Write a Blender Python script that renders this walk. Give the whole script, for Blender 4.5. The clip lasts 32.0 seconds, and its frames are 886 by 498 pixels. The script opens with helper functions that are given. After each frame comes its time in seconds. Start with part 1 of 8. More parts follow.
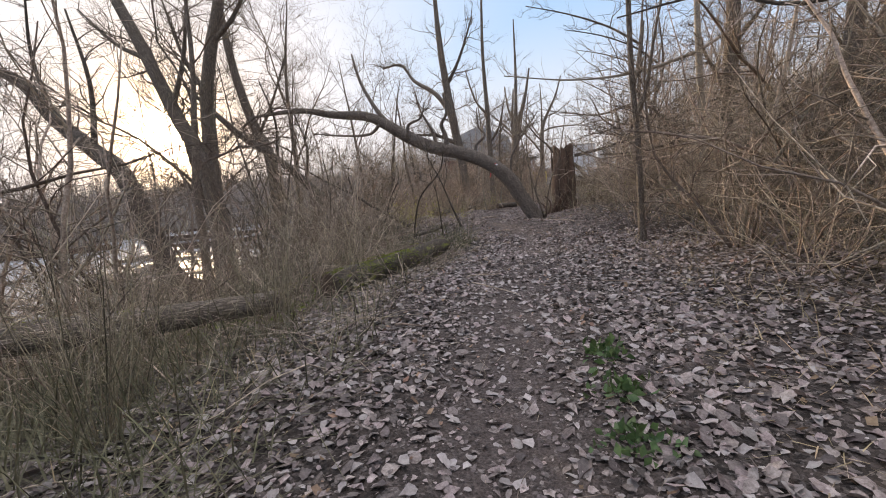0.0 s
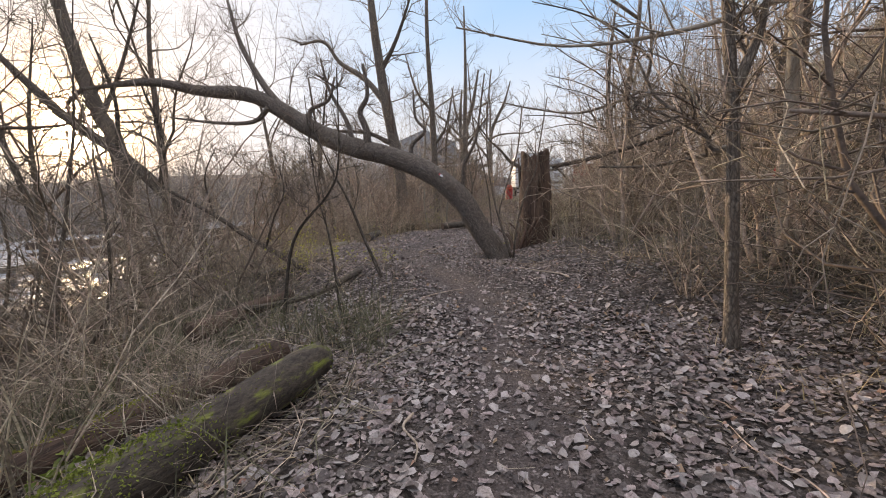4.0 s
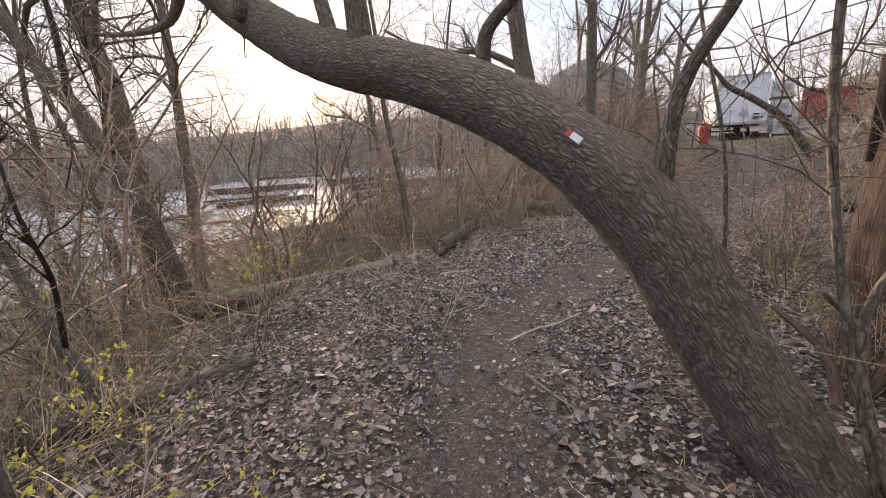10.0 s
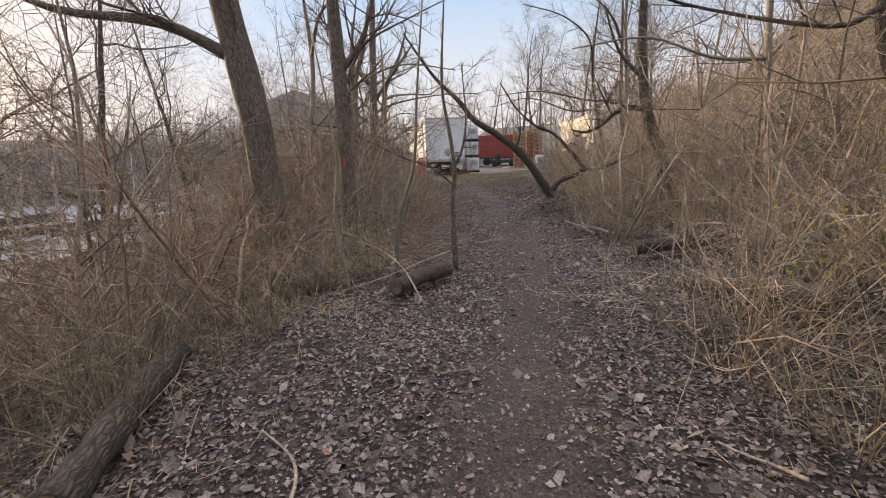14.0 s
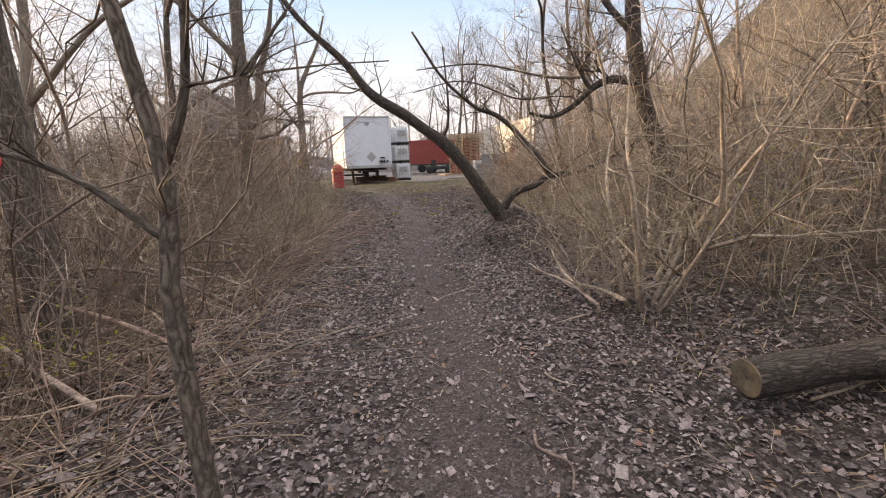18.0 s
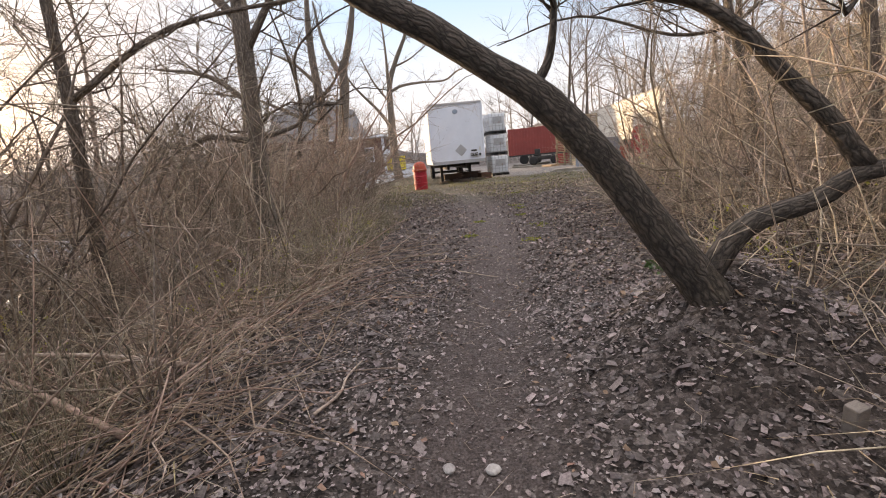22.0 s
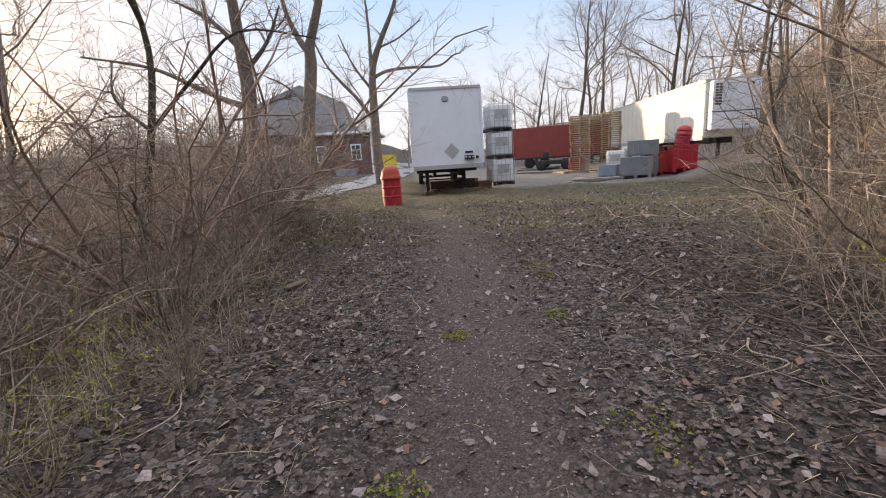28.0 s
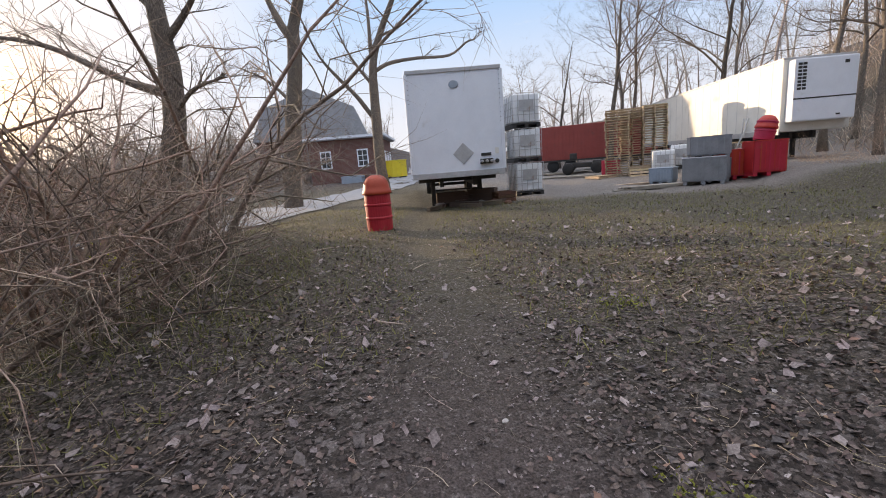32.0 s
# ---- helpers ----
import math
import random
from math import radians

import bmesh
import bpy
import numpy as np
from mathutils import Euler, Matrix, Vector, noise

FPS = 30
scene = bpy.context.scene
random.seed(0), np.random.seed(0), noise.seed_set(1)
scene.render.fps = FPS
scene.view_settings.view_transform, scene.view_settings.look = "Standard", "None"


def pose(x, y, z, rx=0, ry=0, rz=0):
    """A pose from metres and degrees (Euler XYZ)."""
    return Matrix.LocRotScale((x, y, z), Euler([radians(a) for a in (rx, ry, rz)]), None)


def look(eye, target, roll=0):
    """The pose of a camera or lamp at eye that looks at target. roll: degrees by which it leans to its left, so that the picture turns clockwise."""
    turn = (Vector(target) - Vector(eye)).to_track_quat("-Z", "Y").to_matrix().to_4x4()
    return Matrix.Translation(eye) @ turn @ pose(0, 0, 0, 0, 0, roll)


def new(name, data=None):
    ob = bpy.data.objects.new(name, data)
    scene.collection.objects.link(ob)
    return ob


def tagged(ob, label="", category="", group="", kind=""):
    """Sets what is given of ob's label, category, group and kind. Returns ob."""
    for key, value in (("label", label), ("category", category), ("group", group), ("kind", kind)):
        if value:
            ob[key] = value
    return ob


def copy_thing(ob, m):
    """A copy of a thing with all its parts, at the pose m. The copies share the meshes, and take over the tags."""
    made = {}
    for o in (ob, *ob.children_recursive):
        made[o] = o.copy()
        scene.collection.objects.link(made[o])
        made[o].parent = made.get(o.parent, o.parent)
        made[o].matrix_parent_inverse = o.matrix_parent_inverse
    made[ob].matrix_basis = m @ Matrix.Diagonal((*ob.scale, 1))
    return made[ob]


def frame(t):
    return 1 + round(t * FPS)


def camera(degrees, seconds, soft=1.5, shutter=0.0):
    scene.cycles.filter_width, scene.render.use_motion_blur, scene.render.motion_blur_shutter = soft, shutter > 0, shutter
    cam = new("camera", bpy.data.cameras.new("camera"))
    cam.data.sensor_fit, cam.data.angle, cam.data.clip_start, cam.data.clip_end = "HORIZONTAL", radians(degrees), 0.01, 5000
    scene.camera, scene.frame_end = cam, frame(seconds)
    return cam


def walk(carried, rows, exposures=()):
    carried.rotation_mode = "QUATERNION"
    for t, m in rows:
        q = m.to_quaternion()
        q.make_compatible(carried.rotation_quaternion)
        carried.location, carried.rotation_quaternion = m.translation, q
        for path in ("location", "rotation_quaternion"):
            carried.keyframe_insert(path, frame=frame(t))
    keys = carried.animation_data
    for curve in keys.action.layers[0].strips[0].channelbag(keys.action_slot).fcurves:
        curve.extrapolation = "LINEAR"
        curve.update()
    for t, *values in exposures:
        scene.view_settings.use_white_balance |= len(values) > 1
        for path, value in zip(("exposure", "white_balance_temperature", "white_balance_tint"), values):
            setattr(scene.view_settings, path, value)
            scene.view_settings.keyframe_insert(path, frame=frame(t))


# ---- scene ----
import itertools

cam = camera(91.8, 32.0, 1.0)
PATH = [
    (0, (2.451, 1.342, 1.011), (1.666, 3.159, 0.726), -4.1),
    (0.5, (2.267, 1.813, 1.039), (1.519, 3.632, 0.677), -3.7),
    (1, (2.149, 2.293, 1.092), (1.426, 4.127, 0.757), -5.5),
    (1.5, (1.945, 2.77, 1.116), (1.303, 4.638, 0.803), -3.1),
    (2, (1.852, 3.277, 1.139), (1.229, 5.153, 0.834), -4.2),
    (2.5, (1.717, 3.758, 1.186), (1.103, 5.637, 0.882), -4.4),
    (3, (1.534, 4.25, 1.22), (0.945, 6.135, 0.904), -2.8),
    (3.5, (1.486, 4.787, 1.257), (0.914, 6.677, 0.939), -2.4),
    (4, (1.373, 5.278, 1.277), (0.83, 7.182, 0.998), -2.1),
    (4.5, (1.337, 5.791, 1.281), (0.865, 7.713, 0.992), -2.3),
    (6.5, (1.104, 7.502, 1.58), (0.518, 9.364, 1.147), -1.8),
    (7, (1.035, 8.04, 1.557), (0.467, 9.905, 1.109), -1.5),
    (7.5, (1.009, 8.527, 1.563), (0.291, 10.357, 1.196), -2.0),
    (8, (0.821, 8.987, 1.557), (0.035, 10.785, 1.169), -1.8),
    (8.5, (0.717, 9.484, 1.549), (-0.21, 11.213, 1.162), -2.9),
    (9, (0.457, 9.93, 1.542), (-0.609, 11.568, 1.118), -3.0),
    (9.5, (0.174, 10.341, 1.547), (-0.917, 11.943, 1.053), -2.8),
    (10, (-0.044, 10.76, 1.548), (-1.204, 12.309, 1.041), -3.6),
    (10.5, (-0.401, 11.127, 1.567), (-1.598, 12.639, 1.036), -0.1),
    (11, (-0.627, 11.552, 1.557), (-1.851, 13.031, 0.995), -2.8),
    (11.5, (-0.901, 11.895, 1.544), (-2.104, 13.391, 0.984), -4.9),
    (12, (-1.235, 12.204, 1.545), (-2.331, 13.772, 0.962), -3.3),
    (12.5, (-1.483, 12.618, 1.499), (-2.465, 14.24, 0.864), -4.2),
    (13, (-1.735, 12.978, 1.45), (-2.261, 14.748, 0.683), -0.5),
    (13.5, (-1.845, 13.368, 1.468), (-2.053, 15.234, 0.779), -0.3),
    (14, (-1.8, 13.747, 1.499), (-1.798, 15.702, 1.077), -1.6),
    (14.5, (-1.815, 14.192, 1.475), (-1.628, 16.139, 1.056), -0.6),
    (16.5, (-1.34, 16.467, 1.405), (-1.063, 18.402, 0.983), -3.7),
    (17, (-1.23, 17.03, 1.327), (-0.951, 18.959, 0.879), -1.5),
    (17.5, (-1.04, 17.54, 1.332), (-0.732, 19.472, 0.915), -1.6),
    (18, (-0.897, 18.038, 1.343), (-0.623, 19.978, 0.946), -1.9),
    (18.5, (-0.811, 18.538, 1.351), (-0.535, 20.463, 0.886), -2.3),
    (19, (-0.643, 19.019, 1.343), (-0.519, 20.973, 0.933), -3.7),
    (19.5, (-0.535, 19.549, 1.328), (-0.432, 21.506, 0.929), -2.5),
    (20, (-0.426, 20.082, 1.311), (-0.296, 22.035, 0.898), -2.0),
    (20.5, (-0.334, 20.584, 1.329), (-0.366, 22.544, 0.931), -2.6),
    (21, (-0.331, 21.093, 1.353), (-0.437, 23.05, 0.953), -2.7),
    (21.5, (-0.227, 21.625, 1.347), (-0.38, 23.581, 0.961), -3.8),
    (22, (-0.234, 22.162, 1.34), (-0.447, 24.11, 0.939), -5.4),
    (22.5, (-0.279, 22.682, 1.362), (-0.506, 24.622, 0.931), -3.9),
    (23, (-0.252, 23.191, 1.387), (-0.493, 25.133, 0.973), -3.8),
    (23.5, (-0.333, 23.707, 1.36), (-0.553, 25.639, 0.896), -3.8),
    (24, (-0.329, 24.166, 1.34), (-0.54, 26.078, 0.791), -6.0),
    (24.5, (-0.31, 24.571, 1.399), (-0.447, 26.499, 0.886), -5.6),
    (25, (-0.337, 25.008, 1.436), (-0.433, 26.964, 1.029), -4.2),
    (25.5, (-0.272, 25.439, 1.441), (-0.364, 27.422, 1.198), -3.3),
    (27.5, (-0.132, 27.298, 1.472), (-0.328, 29.246, 1.061), -3.2),
    (28, (-0.098, 27.797, 1.471), (-0.304, 29.744, 1.066), -3.6),
    (28.5, (-0.064, 28.258, 1.489), (-0.304, 30.207, 1.108), -3.9),
    (29, (-0.146, 28.757, 1.498), (-0.393, 30.692, 1.059), -4.7),
    (29.5, (-0.149, 29.237, 1.487), (-0.477, 31.177, 1.129), -5.4),
    (30, (-0.2, 29.713, 1.505), (-0.546, 31.653, 1.165), -5.7),
    (30.5, (-0.245, 30.252, 1.503), (-0.504, 32.202, 1.142), -5.4),
    (31, (-0.22, 30.756, 1.507), (-0.481, 32.703, 1.13), -4.1),
    (31.5, (-0.276, 31.261, 1.494), (-0.532, 33.205, 1.104), -3.7),
    (32, (-0.258, 31.771, 1.489), (-0.541, 33.714, 1.108), -4.5),
]
walk(cam, [(t, look(eye, target, roll)) for t, eye, target, roll in PATH], [(0, 0.52, 7000, 14), (9, 0.72, 7250, 15), (11, 0.85, 7100, 17), (12.5, 0.75, 7300, 17), (14, 0.48, 7400, 15), (17, 0.75, 7600, 16), (20, 0.84, 7600, 16), (26, 0.7, 7300, 15), (32, 0.45, 6750, 14)])

# ---- light ----
SUN_AZ = radians(-54.8)   # clockwise from +y
SUN_EL = radians(7.4)
sun_dir = Vector((math.sin(SUN_AZ) * math.cos(SUN_EL), math.cos(SUN_AZ) * math.cos(SUN_EL), math.sin(SUN_EL)))

world = bpy.data.worlds.new("world")
scene.world = world
world.use_nodes = True
wn, wl = world.node_tree.nodes, world.node_tree.links
wn.clear()
w_out = wn.new("ShaderNodeOutputWorld")
w_bg = wn.new("ShaderNodeBackground")
w_sky = wn.new("ShaderNodeTexSky")
w_sky.sky_type = "NISHITA"
w_sky.sun_disc = False
w_sky.sun_elevation = SUN_EL
w_sky.sun_rotation = SUN_AZ
w_sky.air_density, w_sky.dust_density, w_sky.ozone_density = 1.0, 0.4, 2.0
# a pale veil towards the horizon and the sun, blue higher up, streaked with thin cloud


def w_math(op, a, b=None, clamp=False):
    q = wn.new("ShaderNodeMath")
    q.operation, q.use_clamp = op, clamp
    for k, v in enumerate((a, b)):
        if v is None:
            continue
        if isinstance(v, (int, float)):
            q.inputs[k].default_value = v
        else:
            wl.new(v, q.inputs[k])
    return q.outputs[0]


def w_range(value, a, b, lo=0.0, hi=1.0):
    q = wn.new("ShaderNodeMapRange")
    q.interpolation_type = "SMOOTHSTEP"
    for key, v in (("From Min", a), ("From Max", b), ("To Min", lo), ("To Max", hi)):
        q.inputs[key].default_value = v
    wl.new(value, q.inputs["Value"])
    return q.outputs["Result"]


def w_blend(kind, fac, a, b):
    q = wn.new("ShaderNodeMixRGB")
    q.blend_type = kind
    for key, v in (("Fac", fac), ("Color1", a), ("Color2", b)):
        if isinstance(v, tuple):
            q.inputs[key].default_value = (*v, 1)
        elif isinstance(v, float):
            q.inputs[key].default_value = v
        else:
            wl.new(v, q.inputs[key])
    return q.outputs["Color"]


w_geo = wn.new("ShaderNodeTexCoord")
w_nrm = wn.new("ShaderNodeVectorMath")
w_nrm.operation = "NORMALIZE"
wl.new(w_geo.outputs["Generated"], w_nrm.inputs[0])
w_sep = wn.new("ShaderNodeSeparateXYZ")
wl.new(w_nrm.outputs["Vector"], w_sep.inputs["Vector"])
w_dot = wn.new("ShaderNodeVectorMath")
w_dot.operation = "DOT_PRODUCT"
w_dot.inputs[1].default_value = sun_dir
wl.new(w_nrm.outputs["Vector"], w_dot.inputs[0])
w_near = w_math("MAXIMUM", w_dot.outputs["Value"], 0.0)
w_map = wn.new("ShaderNodeMapping")
w_map.inputs["Scale"].default_value = (1.0, 1.0, 3.6)
wl.new(w_nrm.outputs["Vector"], w_map.inputs["Vector"])
w_noi = wn.new("ShaderNodeTexNoise")
for key, v in (("Scale", 2.4), ("Detail", 7), ("Roughness", 0.58)):
    w_noi.inputs[key].default_value = v
wl.new(w_map.outputs["Vector"], w_noi.inputs["Vector"])
w_cloud = w_range(w_noi.outputs["Fac"], 0.46, 0.70, 0.0, 0.75)
w_low = w_range(w_sep.outputs["Z"], 0.02, 0.46, 0.95, 0.0)
w_veil = w_math("MAXIMUM", w_math("MAXIMUM", w_low, w_cloud), w_math("POWER", w_near, 5.0))
w_clear = w_blend("MIX", 0.75, w_sky.outputs["Color"], (1.9, 3.5, 5.8))
w_col = w_blend("MIX", w_veil, w_clear, (4.4, 4.5, 4.75))
# sky overhead, out of view, brightened to lift the ambient light on the ground
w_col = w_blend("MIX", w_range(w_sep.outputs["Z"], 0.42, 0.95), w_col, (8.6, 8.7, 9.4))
# aureole round the sun
w_col = w_blend("ADD", w_math("POWER", w_near, 14.0), w_col, (1.8, 1.2, 0.7))
w_col = w_blend("ADD", w_math("POWER", w_near, 170.0), w_col, (16, 11, 5.5))
w_col = w_blend("ADD", w_math("POWER", w_near, 1600.0), w_col, (230, 175, 110))
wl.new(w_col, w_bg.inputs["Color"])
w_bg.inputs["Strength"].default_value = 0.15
wl.new(w_bg.outputs["Background"], w_out.inputs["Surface"])

sun = new("sun", bpy.data.lights.new("sun", "SUN"))
sun.data.energy = 5.0
sun.data.color = (1.0, 0.77, 0.50)
sun.data.angle = radians(0.6)
sun.matrix_world = look(sun_dir * 100, (0, 0, 0))


# ---- materials ----
def material(name, c1, c2, scale=6.0, fine=60.0, rough=0.85, metal=0.0, bump=0.3, depth=0.01, coord="Object",
             stretch=(1, 1, 1), rand="", amount=0.35, spots=None, spot_scale=1.2, spot_at=0.6, trans=0.0, hue=0.02):
    """Two tones by noise at two scales, fine relief, a random value per object or island, and stains."""
    m = bpy.data.materials.new(name)
    m.use_nodes = True
    n, l = m.node_tree.nodes, m.node_tree.links
    b = n["Principled BSDF"]
    b.inputs["Roughness"].default_value = rough
    b.inputs["Metallic"].default_value = metal
    if coord == "along":
        tc = n.new("ShaderNodeAttribute")
        tc.attribute_name = "along"
        src = tc.outputs["Vector"]
    else:
        src = n.new("ShaderNodeTexCoord").outputs[coord]
    mp = n.new("ShaderNodeMapping")
    mp.inputs["Scale"].default_value = stretch
    l.new(src, mp.inputs["Vector"])

    def noisy(s, detail=4):
        t = n.new("ShaderNodeTexNoise")
        t.inputs["Scale"].default_value = s
        t.inputs["Detail"].default_value = detail
        t.inputs["Roughness"].default_value = 0.65
        l.new(mp.outputs["Vector"], t.inputs["Vector"])
        return t.outputs["Fac"]

    big, small = noisy(scale), noisy(fine, 3)
    add = n.new("ShaderNodeMath")
    add.operation = "MULTIPLY_ADD"
    l.new(small, add.inputs[0])
    add.inputs[1].default_value = 0.5
    half = n.new("ShaderNodeMath")
    half.operation = "MULTIPLY"
    half.inputs[1].default_value = 0.5
    l.new(big, half.inputs[0])
    l.new(half.outputs[0], add.inputs[2])
    ramp = n.new("ShaderNodeValToRGB")
    ramp.color_ramp.elements[0].position, ramp.color_ramp.elements[1].position = 0.36, 0.64
    ramp.color_ramp.elements[0].color, ramp.color_ramp.elements[1].color = (*c1, 1), (*c2, 1)
    l.new(add.outputs[0], ramp.inputs["Fac"])
    col = ramp.outputs["Color"]
    if spots:
        sp = noisy(spot_scale, 5)
        r2 = n.new("ShaderNodeValToRGB")
        r2.color_ramp.elements[0].position, r2.color_ramp.elements[1].position = spot_at, min(1.0, spot_at + 0.12)
        l.new(sp, r2.inputs["Fac"])
        mx = n.new("ShaderNodeMixRGB")
        mx.inputs["Color2"].default_value = (*spots, 1)
        l.new(r2.outputs["Color"], mx.inputs["Fac"])
        l.new(col, mx.inputs["Color1"])
        col = mx.outputs["Color"]
    if rand:
        if rand == "object":
            rv = n.new("ShaderNodeObjectInfo").outputs["Random"]
        else:
            rv = n.new("ShaderNodeNewGeometry").outputs["Random Per Island"]
        hs = n.new("ShaderNodeHueSaturation")
        mr = n.new("ShaderNodeMapRange")
        mr.inputs["To Min"].default_value, mr.inputs["To Max"].default_value = 1 - amount, 1 + amount
        l.new(rv, mr.inputs["Value"])
        l.new(mr.outputs["Result"], hs.inputs["Value"])
        wn2 = n.new("ShaderNodeTexWhiteNoise")
        wn2.noise_dimensions = "1D"
        l.new(rv, wn2.inputs["W"])
        mh = n.new("ShaderNodeMapRange")
        mh.inputs["To Min"].default_value, mh.inputs["To Max"].default_value = 0.5 - hue, 0.5 + hue
        l.new(wn2.outputs["Value"], mh.inputs["Value"])
        l.new(mh.outputs["Result"], hs.inputs["Hue"])
        l.new(col, hs.inputs["Color"])
        col = hs.outputs["Color"]
    l.new(col, b.inputs["Base Color"])
    if bump:
        bp = n.new("ShaderNodeBump")
        bp.inputs["Strength"].default_value = bump
        bp.inputs["Distance"].default_value = depth
        l.new(add.outputs[0], bp.inputs["Height"])
        l.new(bp.outputs["Normal"], b.inputs["Normal"])
    if trans:
        tr = n.new("ShaderNodeBsdfTranslucent")
        ms = n.new("ShaderNodeMixShader")
        ms.inputs["Fac"].default_value = trans
        l.new(col, tr.inputs["Color"])
        l.new(b.outputs["BSDF"], ms.inputs[1])
        l.new(tr.outputs["BSDF"], ms.inputs[2])
        l.new(ms.outputs["Shader"], n["Material Output"].inputs["Surface"])
    return m


def bark_material(name, c0, c1, c2, scale, rough=0.92, depth=0.03, lichen=None, draw=0.2, bend_by=0.25):
    """Furrowed bark: ridges drawn out along the stem, with dark cracks between them."""
    m = bpy.data.materials.new(name)
    m.use_nodes = True
    n, l = m.node_tree.nodes, m.node_tree.links
    b = n["Principled BSDF"]
    b.inputs["Roughness"].default_value = rough
    at = n.new("ShaderNodeAttribute")
    at.attribute_name = "along"
    bend = n.new("ShaderNodeTexNoise")
    bend.inputs["Scale"].default_value, bend.inputs["Detail"].default_value = 11, 4
    l.new(at.outputs["Vector"], bend.inputs["Vector"])
    wv = n.new("ShaderNodeVectorMath")
    wv.operation = "MULTIPLY_ADD"
    wv.inputs[1].default_value = (0.06, 0.06, bend_by)
    l.new(bend.outputs["Color"], wv.inputs[0])
    l.new(at.outputs["Vector"], wv.inputs[2])
    mp = n.new("ShaderNodeMapping")
    mp.inputs["Scale"].default_value = (1, 1, draw)
    l.new(wv.outputs["Vector"], mp.inputs["Vector"])
    cell = n.new("ShaderNodeTexVoronoi")
    cell.feature = "DISTANCE_TO_EDGE"
    cell.inputs["Scale"].default_value = scale
    l.new(mp.outputs["Vector"], cell.inputs["Vector"])
    fine = n.new("ShaderNodeTexNoise")
    fine.inputs["Scale"].default_value, fine.inputs["Detail"].default_value, fine.inputs["Roughness"].default_value = 60, 5, 0.7
    l.new(mp.outputs["Vector"], fine.inputs["Vector"])
    wide = n.new("ShaderNodeTexNoise")
    wide.inputs["Scale"].default_value, wide.inputs["Detail"].default_value = 4, 4
    l.new(at.outputs["Vector"], wide.inputs["Vector"])
    h = n.new("ShaderNodeMath")
    h.operation = "MULTIPLY_ADD"
    h.inputs[1].default_value = 0.55
    l.new(fine.outputs["Fac"], h.inputs[0])
    l.new(cell.outputs["Distance"], h.inputs[2])
    r = n.new("ShaderNodeValToRGB")
    r.color_ramp.elements.new(0.5)
    for q, (p, c) in zip(r.color_ramp.elements, ((0.20, c0), (0.36, c1), (0.62, c2))):
        q.position, q.color = p, (*c, 1)
    l.new(h.outputs[0], r.inputs["Fac"])
    col = r.outputs["Color"]
    if lichen:
        lr = n.new("ShaderNodeValToRGB")
        lr.color_ramp.elements[0].position, lr.color_ramp.elements[1].position = 0.55, 0.72
        l.new(wide.outputs["Fac"], lr.inputs["Fac"])
        mx = n.new("ShaderNodeMixRGB")
        mx.blend_type = "MULTIPLY"
        mx.inputs["Color2"].default_value = (*lichen, 1)
        l.new(lr.outputs["Color"], mx.inputs["Fac"])
        l.new(col, mx.inputs["Color1"])
        col = mx.outputs["Color"]
    hs = n.new("ShaderNodeHueSaturation")
    mr = n.new("ShaderNodeMapRange")
    mr.inputs["To Min"].default_value, mr.inputs["To Max"].default_value = 0.8, 1.2
    l.new(n.new("ShaderNodeObjectInfo").outputs["Random"], mr.inputs["Value"])
    l.new(mr.outputs["Result"], hs.inputs["Value"])
    l.new(col, hs.inputs["Color"])
    l.new(hs.outputs["Color"], b.inputs["Base Color"])
    bp = n.new("ShaderNodeBump")
    bp.inputs["Strength"].default_value, bp.inputs["Distance"].default_value = 1.0, depth
    l.new(h.outputs[0], bp.inputs["Height"])
    l.new(bp.outputs["Normal"], b.inputs["Normal"])
    return m


BARK_RUGGED = bark_material("bark_rugged", (0.06, 0.048, 0.04), (0.15, 0.123, 0.105), (0.25, 0.213, 0.188), 50, depth=0.03, lichen=(0.75, 0.72, 0.66), draw=0.26, bend_by=0.16)
BARK = bark_material("bark", (0.045, 0.036, 0.03), (0.125, 0.102, 0.083), (0.24, 0.20, 0.165), 38, depth=0.02, lichen=(1.25, 1.28, 1.15))
BARK_DARK = bark_material("bark_dark", (0.02, 0.016, 0.013), (0.06, 0.05, 0.041), (0.13, 0.108, 0.09), 40, depth=0.018, lichen=(1.3, 1.3, 1.2))
BARK_LIGHT = material("bark_grey", (0.15, 0.13, 0.105), (0.34, 0.30, 0.25), 7, 60, 0.9, bump=0.5, depth=0.012, coord="along",
                      stretch=(1, 1, 0.3), rand="object", amount=0.2)
TWIG = material("twig", (0.075, 0.058, 0.045), (0.19, 0.15, 0.115), 5, 40, 0.85, bump=0.2, rand="object", amount=0.3)
STEM_TAN = material("stem_tan", (0.19, 0.155, 0.112), (0.54, 0.46, 0.355), 5, 40, 0.8, bump=0.2, rand="island", amount=0.55)
STEM_GREY = material("stem_grey", (0.16, 0.125, 0.10), (0.54, 0.45, 0.36), 5, 40, 0.85, bump=0.2, rand="island", amount=0.65)
STEM_DARK = material("stem_dark", (0.10, 0.077, 0.06), (0.29, 0.23, 0.18), 5, 40, 0.85, bump=0.2, rand="island", amount=0.35)
STRAW = material("straw", (0.28, 0.215, 0.13), (0.50, 0.41, 0.26), 3, 30, 0.8, bump=0.0, rand="island", amount=0.35, trans=0.2)
LITTER = material("leaf_litter", (0.095, 0.074, 0.07), (0.36, 0.305, 0.295), 9, 70, 0.62, bump=0.3, depth=0.004, rand="island",
                  amount=0.65, hue=0.025, trans=0.12)
